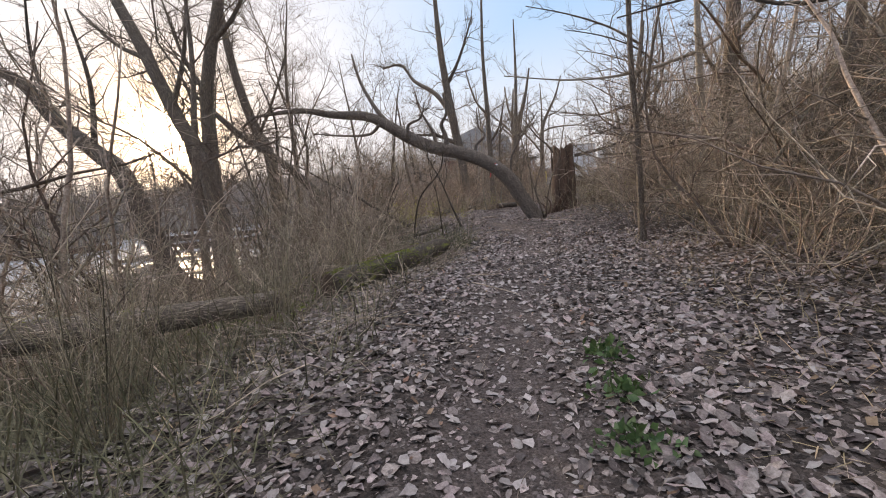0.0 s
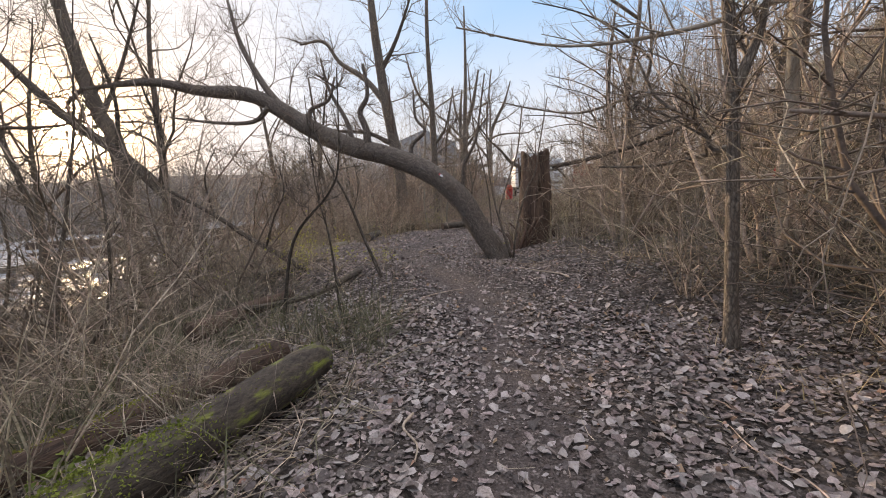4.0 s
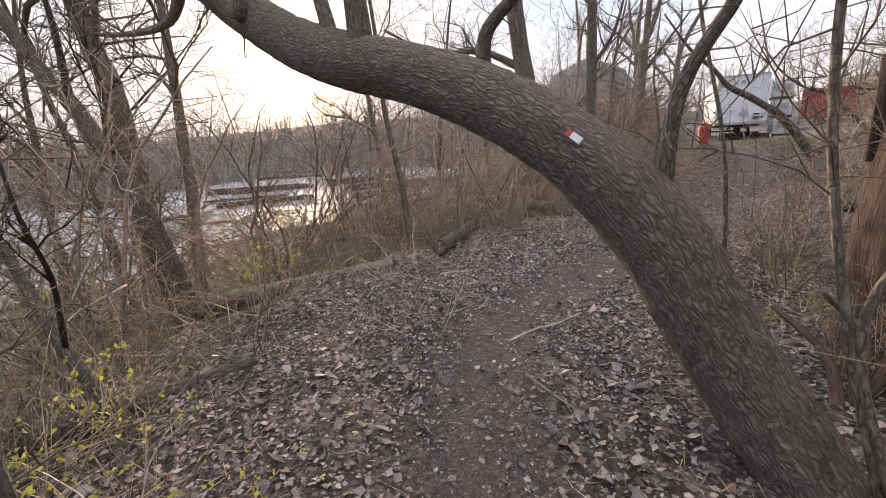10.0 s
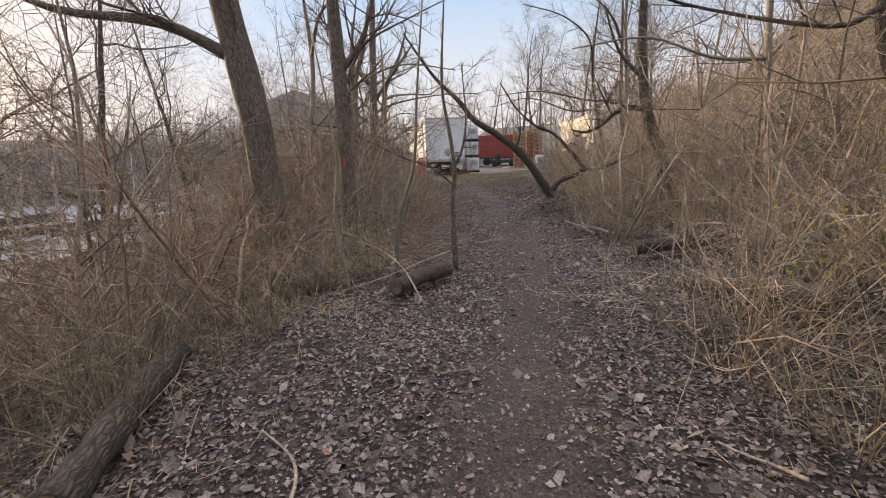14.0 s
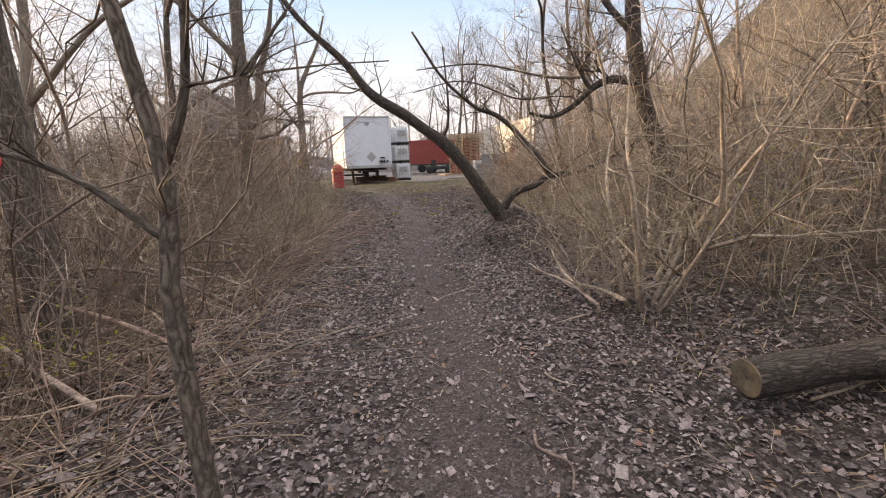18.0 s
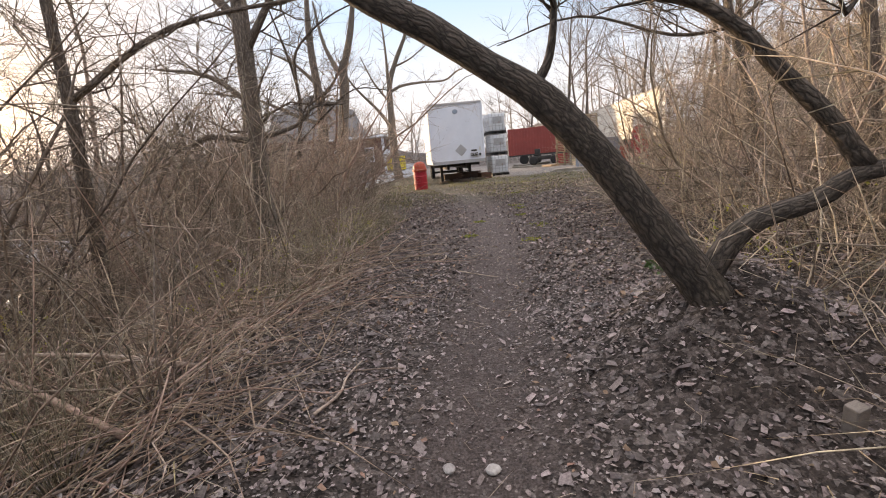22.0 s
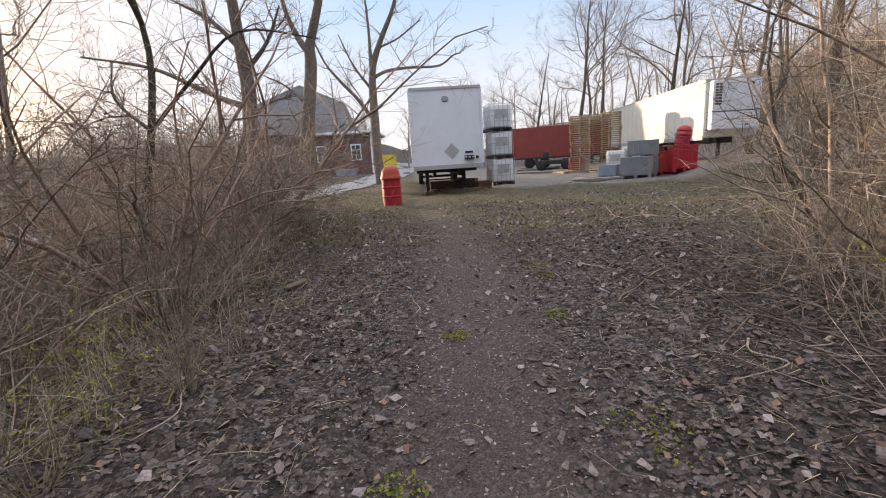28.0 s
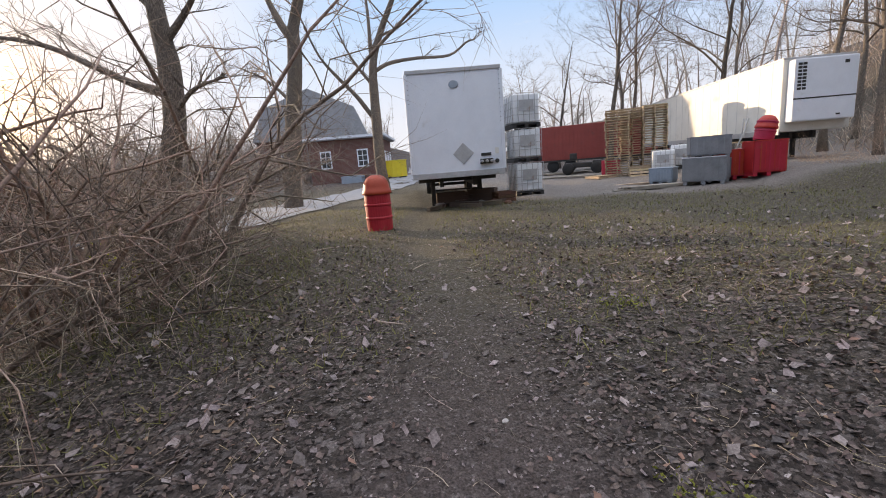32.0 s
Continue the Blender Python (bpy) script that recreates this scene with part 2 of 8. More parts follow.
LITTER_PALE = material("leaf_litter_pale", (0.25, 0.222, 0.216), (0.47, 0.43, 0.42), 9, 70, 0.5, bump=0.3, depth=0.004, rand="island",
                       amount=0.3, hue=0.015, trans=0.15)
LITTER_WARM = material("leaf_litter_warm", (0.17, 0.105, 0.07), (0.33, 0.22, 0.155), 9, 70, 0.7, bump=0.3, depth=0.004, rand="island",
                       amount=0.45, trans=0.15)
LITTER_DARK = material("leaf_litter_dark", (0.045, 0.033, 0.029), (0.19, 0.145, 0.128), 9, 70, 0.75, bump=0.3, depth=0.004, rand="island",
                       amount=0.65, hue=0.02, trans=0.12)
BUD = material("bud_leaf", (0.34, 0.36, 0.045), (0.52, 0.52, 0.09), 9, 50, 0.6, bump=0.0, rand="island", amount=0.3, trans=0.45)
GREEN = material("green_leaf", (0.05, 0.095, 0.035), (0.11, 0.18, 0.065), 9, 50, 0.55, bump=0.0, rand="island", amount=0.3, trans=0.3)
MOSS = material("moss", (0.11, 0.125, 0.02), (0.32, 0.34, 0.06), 14, 160, 1.0, bump=0.9, depth=0.02, rand="object", amount=0.15,
                spots=(0.13, 0.10, 0.06), spot_scale=4)
BARK_MOSS = material("mossy_bark", (0.025, 0.02, 0.016), (0.11, 0.09, 0.072), 9, 60, 0.95, bump=1.0, depth=0.03, coord="along", stretch=(1, 1, 0.4),
                     spots=(0.19, 0.215, 0.04), spot_scale=9, spot_at=0.54)
# paler than the near twigs: distance haze is put into the colour
HAZED_TWIG = material("hazed_twig", (0.19, 0.165, 0.15), (0.36, 0.32, 0.29), 1, 8, 0.9, bump=0.0, rand="island", amount=0.4)
WOOD_CUT = material("cut_wood", (0.09, 0.066, 0.046), (0.20, 0.15, 0.105), 5, 50, 0.85, bump=0.4, rand="object", amount=0.2)
ROT = material("rotten_wood", (0.022, 0.015, 0.012), (0.16, 0.105, 0.08), 7, 60, 0.95, bump=1.0, depth=0.03, coord="along",
               stretch=(1, 1, 0.15), spots=(0.20, 0.145, 0.10), spot_scale=4, spot_at=0.6)
STEM_WEED = material("stem_weed", (0.13, 0.11, 0.074), (0.38, 0.33, 0.23), 5, 40, 0.85, bump=0.2, rand="island", amount=0.65)
STEM_RED = material("stem_russet", (0.19, 0.13, 0.10), (0.49, 0.37, 0.28), 5, 40, 0.8, bump=0.2, rand="island", amount=0.3)


# ---- geometry helpers ----
def mesh_from(name, verts, faces, mat, smooth=False, attr=None):
    """A mesh from vertices and faces; faces is a list, or a list of index arrays with one row a face."""
    me = bpy.data.meshes.new(name)
    v = np.asarray(verts, dtype=np.float32).reshape(-1, 3)
    if len(faces) and isinstance(faces[0], np.ndarray):
        size = np.concatenate([np.full(len(f), f.shape[1]) for f in faces])
        loops = np.concatenate([f.ravel() for f in faces])
    else:
        size = np.fromiter((len(f) for f in faces), dtype=np.int32)
        loops = np.fromiter(itertools.chain.from_iterable(faces), dtype=np.int32)
    me.vertices.add(len(v))
    me.vertices.foreach_set("co", v.ravel())
    me.loops.add(len(loops))
    me.loops.foreach_set("vertex_index", loops.astype(np.int32))
    me.polygons.add(len(size))
    me.polygons.foreach_set("loop_start", np.r_[0, np.cumsum(size)[:-1]].astype(np.int32))
    if smooth:
        me.polygons.foreach_set("use_smooth", np.ones(len(size), dtype=bool))
    me.update(calc_edges=True)
    if attr is not None:
        a = me.attributes.new("along", "FLOAT_VECTOR", "POINT")
        a.data.foreach_set("vector", np.asarray(attr, dtype=np.float32).ravel())
    me.materials.append(mat)
    return me


def from_bm(name, bm, mat, smooth=False):
    me = bpy.data.meshes.new(name)
    bmesh.ops.recalc_face_normals(bm, faces=bm.faces)
    bm.to_mesh(me)
    bm.free()
    if smooth:
        me.polygons.foreach_set("use_smooth", [True] * len(me.polygons))
    me.materials.append(mat)
    return me


def under(name, me, parent, label="", at=None):
    """A part: a mesh object under a thing or a part."""
    ob = new(name, me)
    ob.parent = parent
    if at is not None:
        ob.matrix_basis = at
    if label:
        ob["label"] = label
    return ob


def part(name, bm, mat, parent, label="", smooth=False, at=None):
    return under(name, from_bm(name, bm, mat, smooth), parent, label, at)


def thing(name, label, category, m=None, group="", kind=""):
    ob = new(name)
    ob.empty_display_size = 0.1
    if m is not None:
        ob.matrix_basis = m
    return tagged(ob, label, category, group, kind)


def box(bm, x0, y0, z0, x1, y1, z1, bevel=0.0, m=None):
    r = bmesh.ops.create_cube(bm, size=1.0)
    t = Matrix.Translation(((x0 + x1) / 2, (y0 + y1) / 2, (z0 + z1) / 2)) @ Matrix.Diagonal((x1 - x0, y1 - y0, z1 - z0, 1))
    if m is not None:
        t = m @ t
    bmesh.ops.transform(bm, matrix=t, verts=r["verts"])
    if bevel:
        edges = list({e for v in r["verts"] for e in v.link_edges})
        bmesh.ops.bevel(bm, geom=edges, offset=bevel, segments=2, affect="EDGES", profile=0.6)
    return bm


def boxed(*a, **k):
    return box(bmesh.new(), *a, **k)


def turned(profile, sides=24, m=None):
    """A body of revolution from (radius, height) pairs."""
    bm = bmesh.new()
    rings = []
    for r, z in profile:
        rings.append([bm.verts.new((r * math.cos(2 * math.pi * k / sides), r * math.sin(2 * math.pi * k / sides), z)) for k in range(sides)])
    for a, b in zip(rings, rings[1:]):
        for k in range(sides):
            bm.faces.new((a[k], a[(k + 1) % sides], b[(k + 1) % sides], b[k]))
    bm.faces.new(rings[0][::-1])
    bm.faces.new(rings[-1])
    if m is not None:
        bmesh.ops.transform(bm, matrix=m, verts=bm.verts)
    return bm


class Tubes:
    """Gathers tapered tubes into one mesh."""

    def __init__(self):
        self.v, self.f, self.a, self.count = [], [], [], 0

    def add(self, pts, radii, sides=5, rough=0.0, ridges=0.0, seed=0.0, cap=True, tip=False):
        pts = np.asarray(pts, dtype=float)
        radii = np.asarray(radii, dtype=float)
        n = len(pts)
        d = np.gradient(pts, axis=0)
        d /= np.maximum(np.linalg.norm(d, axis=1, keepdims=True), 1e-9)
        mean = d.mean(0)
        ref = np.array((1.0, 0, 0)) if abs(mean[0]) < 0.6 else np.array((0, 1.0, 0))
        if abs(mean @ ref) > 0.8:
            ref = np.array((0, 0, 1.0))
        u = np.cross(d, ref)
        u /= np.maximum(np.linalg.norm(u, axis=1, keepdims=True), 1e-9)
        w = np.cross(d, u)
        ang = np.arange(sides) * 2 * math.pi / sides
        c, s = np.cos(ang), np.sin(ang)
        run = np.r_[0, np.cumsum(np.linalg.norm(np.diff(pts, axis=0), axis=1))]
        rr = np.repeat(radii[:, None], sides, 1)
        if rough or ridges:
            for i in range(n):
                for k in range(sides):
                    p = Vector((c[k] * radii[i] * 4 + seed, s[k] * radii[i] * 4, run[i] * 1.2))
                    q = 1 + rough * noise.noise(p)
                    if ridges:
                        e = Vector((c[k] * radii[i] * 38 + seed, s[k] * radii[i] * 38, run[i] * 7.0 + 2.2 * noise.noise(p * 2)))
                        q += ridges * (0.5 - abs(noise.noise(e)) * 2.2)
                    rr[i, k] *= q
        if tip:
            cap = False
        ring = pts[:, None, :] + rr[:, :, None] * (c[None, :, None] * u[:, None, :] + s[None, :, None] * w[:, None, :])
        al = np.empty((n, sides, 3))
        al[:, :, 0] = radii[:, None] * c[None, :] + seed
        al[:, :, 1] = radii[:, None] * s[None, :]
        al[:, :, 2] = run[:, None]
        b = self.count
        if tip:
            self.v.append(np.concatenate([ring[:-1].reshape(-1, 3), pts[-1:]]))
            self.a.append(np.concatenate([al[:-1].reshape(-1, 3), al[-1, :1]]))
            e = b + (n - 2) * sides
            self.f += [(e + k, e + (k + 1) % sides, b + (n - 1) * sides) for k in range(sides)]
        else:
            self.v.append(ring.reshape(-1, 3))
            self.a.append(al.reshape(-1, 3))
        for i in range(n - 2 if tip else n - 1):
            for k in range(sides):
                k2 = (k + 1) % sides
                self.f.append((b + i * sides + k, b + i * sides + k2, b + (i + 1) * sides + k2, b + (i + 1) * sides + k))
        if cap:
            self.f.append(tuple(b + k for k in range(sides))[::-1])
            self.f.append(tuple(b + (n - 1) * sides + k for k in range(sides)))
        self.count += (n - 1) * sides + 1 if tip else n * sides

    def mesh(self, name, mat):
        return mesh_from(name, np.concatenate(self.v), self.f, mat, True, np.concatenate(self.a))


def smooth_line(pts, radii, per=4):
    """Catmull-Rom through the points, with the radii."""
    p = [np.asarray(q, float) for q in pts]
    p = [2 * p[0] - p[1]] + p + [2 * p[-1] - p[-2]]
    out, rad = [], []
    for i in range(1, len(p) - 2):
        for k in range(per):
            t = k / per
            out.append(0.5 * (2 * p[i] + (p[i + 1] - p[i - 1]) * t + (2 * p[i - 1] - 5 * p[i] + 4 * p[i + 1] - p[i + 2]) * t * t
                              + (3 * p[i] - p[i - 1] - 3 * p[i + 1] + p[i + 2]) * t ** 3))
            rad.append(radii[i - 1] * (1 - t) + radii[i] * t)
    out.append(p[-2])
    rad.append(radii[-1])
    return np.array(out), np.array(rad)


def rand_unit(rng):
    v = rng.normal(size=3)
    return v / np.linalg.norm(v)


def shoot(rng, p, d, length, r, segs, wander=0.18, lift=0.05, tip=0.25):
    """A wandering line from p along d that bends up (or down) by lift."""
    pts, rad = [np.array(p, float)], [r]
    d = np.array(d, float) / np.linalg.norm(d)
    step = length / segs
    for i in range(segs):
        d = d + wander * rng.normal(size=3) + np.array((0, 0, lift))
        d /= np.linalg.norm(d)
        pts.append(pts[-1] + d * step)
        rad.append(r * (1 - (1 - tip) * (i + 1) / segs))
    return np.array(pts), np.array(rad)


def aside(rng, d, angle):
    d = d / np.linalg.norm(d)
    u = np.cross(d, rand_unit(rng))
    u /= max(np.linalg.norm(u), 1e-6)
    return d * math.cos(angle) + u * math.sin(angle)


def twigs(rng, tubes, line, rad, level, kids, length, lift=0.04, first=0.2, thin=0.5, wander=0.2, far=False, fine=0.0022, ends=5, up=False):
    """Side branches along a line, each with its own down to the last level."""
    n = len(line)
    for _ in range(kids):
        f = first + (1 - first) * rng.random()
        x = f * (n - 1)
        i = min(int(x), n - 2)
        p = line[i] + (line[i + 1] - line[i]) * (x - i)
        ln = length * (0.55 + 0.8 * rng.random()) * (1.15 - 0.5 * f)
        r = (rad[i] + (rad[i + 1] - rad[i]) * (x - i)) * thin * (0.7 + 0.5 * rng.random())
        r = min(max(r, fine * (1.0 if level == 1 else 1.5)), 0.006 + 0.011 * ln)
        d = aside(rng, line[i + 1] - line[i], radians(28 + 40 * rng.random()))
        if up and d[2] < 0.05:
            d[2] = 0.1 - d[2]
        last = level == 1
        segs = (1 if last else 3) if far else (2 if last else 4)
        l2, r2 = shoot(rng, p, d, ln, r, segs, wander * (1.6 if not last else 1.8), lift)
        tubes.add(l2, r2, 3 if last or far else 4, tip=True)
        if level > 1:
            twigs(rng, tubes, l2, r2, level - 1, max(2, int(kids * 0.7)) if level > 2 else ends, ln * 0.5, lift, 0.12, 0.6, wander, far, fine, ends, up)


# ---- lie of the land ----
LINE_Y = np.array((-30, -12, -1, 1.3, 3.3, 5.3, 7.5, 9.5, 10.4, 11.2, 12.0, 12.7, 13.4, 14.3, 16.5, 17.6, 19.0, 21.0, 25.0, 28.0, 32.0, 36.0, 41.0, 60.0))
LINE_X = np.array((16.0, 8.0, 3.5, 2.5, 1.9, 1.45, 1.15, 0.75, 0.2, -0.35, -0.85, -1.3, -1.6, -1.65, -1.3, -1.0, -0.65, -0.35, -0.3, -0.1, -0.2, -0.7, -2.2, -4.0))
BASE_Y = np.array((0, 8.8, 11.5, 12.7, 14.6, 20, 22.5, 25, 28, 30, 32.5, 34, 35.2, 41.0))
BASE_Z = np.array((-0.16, -0.13, 0.10, 0.05, 0.0, -0.06, -0.11, -0.03, 0.08, 0.06, 0.01, 0.08, 0.16, 0.18))


def middle(y):
    return np.interp(y, LINE_Y, LINE_X)


def ease(a, b, x):
    t = np.clip((x - a) / (b - a), 0, 1)
    return t * t * (3 - 2 * t)


def ground(x, y):
    """Height of the ground; works on arrays."""
    x, y = np.asarray(x, float), np.asarray(y, float)
    u = x - middle(y)
    yard = ease(35, 41, y)
    z = 0.05 * np.sin(x * 1.7 + y * 0.6) * np.sin(y * 0.9 - x * 0.4) + 0.02 * np.sin(x * 4.1 + 1.3) * np.sin(y * 3.3)
    z = z * (0.35 + 0.65 * ease(0.5, 2.0, np.abs(u)))
    z = z - 0.05 * np.exp(-(u / 0.45) ** 2) + np.interp(y, BASE_Y, BASE_Z)
    left = ease(1.6, 11.0, -u - 1.2 * ease(24, 40, y) - 9.0 * ease(36, 44, y) - 40 * ease(55, 90, y))
    z = z - 3.0 * left
    right = ease(3.6, 16.0, u - 2.5 * ease(22, 34, y) - 16 * ease(34, 46, y))
    z = z + 8.5 * right + 0.18 * ease(1.5, 3.5, u) * (1 - yard)
    z = z + 0.45 * ease(7.2, 9.5, x) * ease(38, 44, y)
    z = z + 0.4 * ease(58, 75, y) * (1 - ease(-9, -3, x))
    z = z + 0.62 * np.exp(-(((x - 1.25) / 0.65) ** 2 + ((y - 24.9) / 0.75) ** 2))
    # far hills
    far = ease(90, 330, np.hypot(x, y - 20))
    az = np.arctan2(x, y - 20)
    z = z + 6.0 * ease(68, 112, np.hypot(x, y - 20)) * ease(radians(118), radians(105), -az) * ease(radians(4), radians(14), -az)
    z = z + far * (5 + 7 * np.sin(np.arctan2(x, y) * 3.0 + 0.6) ** 2)
    return z


def on(x, y):
    return float(ground(x, y))


# ---- ground sheet ----
def spaced(dense0, dense1, step, limit):
    mid = list(np.arange(dense0, dense1 + 1e-6, step))
    lo, hi, s = [dense0], [dense1], step
    while lo[-1] > -limit or hi[-1] < limit:
        s *= 1.22
        if lo[-1] > -limit:
            lo.append(lo[-1] - s)
        if hi[-1] < limit:
            hi.append(hi[-1] + s)
    return np.array(lo[:0:-1] + mid + hi[1:])


def ground_material():
    m = bpy.data.materials.new("earth")
    m.use_nodes = True
    n, l = m.node_tree.nodes, m.node_tree.links
    b = n["Principled BSDF"]
    b.inputs["Roughness"].default_value = 0.95
    co = n.new("ShaderNodeTexCoord").outputs["Object"]

    def noisy(s, detail=5, rough=0.65):
        t = n.new("ShaderNodeTexNoise")
        t.inputs["Scale"].default_value, t.inputs["Detail"].default_value, t.inputs["Roughness"].default_value = s, detail, rough
        l.new(co, t.inputs["Vector"])
        return t.outputs["Fac"]

    def ramp(src, a, b2, p0=0.35, p1=0.65):
        r = n.new("ShaderNodeValToRGB")
        r.color_ramp.elements[0].position, r.color_ramp.elements[1].position = p0, p1
        r.color_ramp.elements[0].color, r.color_ramp.elements[1].color = (*a, 1), (*b2, 1)
        l.new(src, r.inputs["Fac"])
        return r.outputs["Color"]

    def mix(f, a, b2):
        x = n.new("ShaderNodeMixRGB")
        l.new(f, x.inputs["Fac"])
        l.new(a, x.inputs["Color1"])
        l.new(b2, x.inputs["Color2"])
        return x.outputs["Color"]

    zone = n.new("ShaderNodeAttribute")
    zone.attribute_name = "zone"
    sep = n.new("ShaderNodeSeparateXYZ")
    l.new(zone.outputs["Vector"], sep.inputs["Vector"])
    fine, mid, wide = noisy(75), noisy(9), noisy(1.3)
    bend = n.new("ShaderNodeTexNoise")
    bend.inputs["Scale"].default_value, bend.inputs["Detail"].default_value = 14, 3
    l.new(co, bend.inputs["Vector"])
    warp = n.new("ShaderNodeVectorMath")
    warp.operation = "MULTIPLY_ADD"
    l.new(bend.outputs["Color"], warp.inputs[0])
    warp.inputs[1].default_value = (0.07, 0.07, 0.07)
    l.new(co, warp.inputs[2])

    def cells(s):
        t = n.new("ShaderNodeTexVoronoi")
        t.inputs["Scale"].default_value, t.inputs["Randomness"].default_value = s, 1.0
        l.new(warp.outputs["Vector"], t.inputs["Vector"])
        return t

    leaf, crumb = cells(21), cells(58)

    def tones(src, stops):
        r = n.new("ShaderNodeValToRGB")
        while len(r.color_ramp.elements) < len(stops):
            r.color_ramp.elements.new(0.5)
        for q, (at, c) in zip(r.color_ramp.elements, stops):
            q.position, q.color = at, (*c, 1)
        g = n.new("ShaderNodeSeparateXYZ")
        l.new(src.outputs["Color"], g.inputs["Vector"])
        l.new(g.outputs["X"], r.inputs["Fac"])
        return r.outputs["Color"]

    def times(a, b2, f=1.0):
        x = n.new("ShaderNodeMixRGB")
        x.blend_type = "MULTIPLY"
        x.inputs["Fac"].default_value = f
        l.new(a, x.inputs["Color1"])
        l.new(b2, x.inputs["Color2"])
        return x.outputs["Color"]

    shade = ramp(fine, (0.55, 0.55, 0.55), (1.25, 1.25, 1.25), 0.3, 0.7)
    whole = tones(leaf, ((0.0, (0.014, 0.010, 0.009)), (0.4, (0.045, 0.034, 0.029)), (0.7, (0.11, 0.087, 0.078)), (0.88, (0.22, 0.184, 0.172)), (1.0, (0.36, 0.318, 0.305))))
    broken = tones(crumb, ((0.0, (0.013, 0.010, 0.008)), (0.5, (0.05, 0.038, 0.032)), (0.82, (0.13, 0.104, 0.094)), (1.0, (0.32, 0.282, 0.268))))
    litter = times(mix(mid, whole, broken), shade)
    trodden = tones(crumb, ((0.0, (0.055, 0.041, 0.038)), (0.5, (0.098, 0.076, 0.072)), (0.9, (0.15, 0.122, 0.116)), (1.0, (0.32, 0.28, 0.265))))
    soil = times(mix(mid, trodden, ramp(fine, (0.06, 0.046, 0.041), (0.18, 0.147, 0.135))), shade)
    gravel = mix(mid, ramp(fine, (0.12, 0.108, 0.098), (0.31, 0.29, 0.27)), ramp(fine, (0.10, 0.088, 0.078), (0.25, 0.23, 0.21)))
    grass = mix(mid, ramp(fine, (0.045, 0.048, 0.016), (0.16, 0.145, 0.06)), times(broken, shade))
    edge = n.new("ShaderNodeMath")
    edge.operation = "MULTIPLY_ADD"
    l.new(wide, edge.inputs[0])
    edge.inputs[1].default_value = 0.9
    edge.inputs[2].default_value = -0.45

    def masked(out):
        a = n.new("ShaderNodeMath")
        a.operation = "ADD"
        a.use_clamp = True
        l.new(out, a.inputs[0])
        k = n.new("ShaderNodeMath")
        k.operation = "MULTIPLY"
        l.new(out, k.inputs[0])
        l.new(edge.outputs[0], k.inputs[1])
        l.new(k.outputs[0], a.inputs[1])
        return a.outputs[0]

    col = mix(masked(sep.outputs["X"]), litter, soil)
    col = mix(masked(sep.outputs["Z"]), col, grass)
    col = mix(masked(sep.outputs["Y"]), col, gravel)
    l.new(col, b.inputs["Base Color"])
    bp = n.new("ShaderNodeBump")
    bp.inputs["Strength"].default_value, bp.inputs["Distance"].default_value = 0.9, 0.03
    h = n.new("ShaderNodeMath")
    h.operation = "ADD"
    l.new(fine, h.inputs[0])
    l.new(mid, h.inputs[1])
    h2 = n.new("ShaderNodeMath")
    h2.operation = "MULTIPLY_ADD"
    h2.inputs[1].default_value = -1.0
    l.new(leaf.outputs["Distance"], h2.inputs[0])
    l.new(h.outputs[0], h2.inputs[2])
    l.new(h2.outputs[0], bp.inputs["Height"])
    l.new(bp.outputs["Normal"], b.inputs["Normal"])
    return m


gx = spaced(-7.0, 8.0, 0.22, 900)
gy = spaced(-4.0, 52.0, 0.28, 900)
GX, GY = np.meshgrid(gx, gy)
GZ = ground(GX, GY)
nx, ny = len(gx), len(gy)
g_faces = [(j * nx + i, j * nx + i + 1, (j + 1) * nx + i + 1, (j + 1) * nx + i) for j in range(ny - 1) for i in range(nx - 1)]
EARTH = ground_material()
g_me = mesh_from("ground", np.stack([GX, GY, GZ], -1).reshape(-1, 3), g_faces, EARTH, True)
U = GX - middle(GY)
zone_path = np.exp(-(U / (0.42 + 0.2 * ease(26, 31, GY))) ** 4) * (1 - ease(37, 41, GY))
zone_yard = ease(45.4, 47.6, GY + 0.12 * (GX + 3)) * ease(-2.6, -0.8, GX + 0.2 * (GY - 44)) * (1 - ease(18, 24, GX)) * (1 - ease(75, 85, GY))
zone_low = ease(12.5, 15.5, -U) * (1 - ease(27, 34, -U)) * ease(-20, -5, GY) * (1 - ease(60, 80, GY)) * (1 - ease(38, 46, GY) * ease(-26, -12, GX))
zone_grass = ease(33, 37, GY) * (1 - ease(60, 70, GY)) * 0.75 + 0.35 * ease(2.0, 4.0, np.abs(U)) * (1 - ease(33, 37, GY))
za = g_me.attributes.new("zone", "FLOAT_VECTOR", "POINT")
za.data.foreach_set("vector", np.stack([zone_path, np.maximum(zone_yard, 0.75 * zone_low), np.clip(zone_grass, 0, 1)], -1).astype(np.float32).ravel())
tagged(new("ground", g_me), "leaf-strewn woodland earth with a trodden dirt path", "ground", kind="structure")


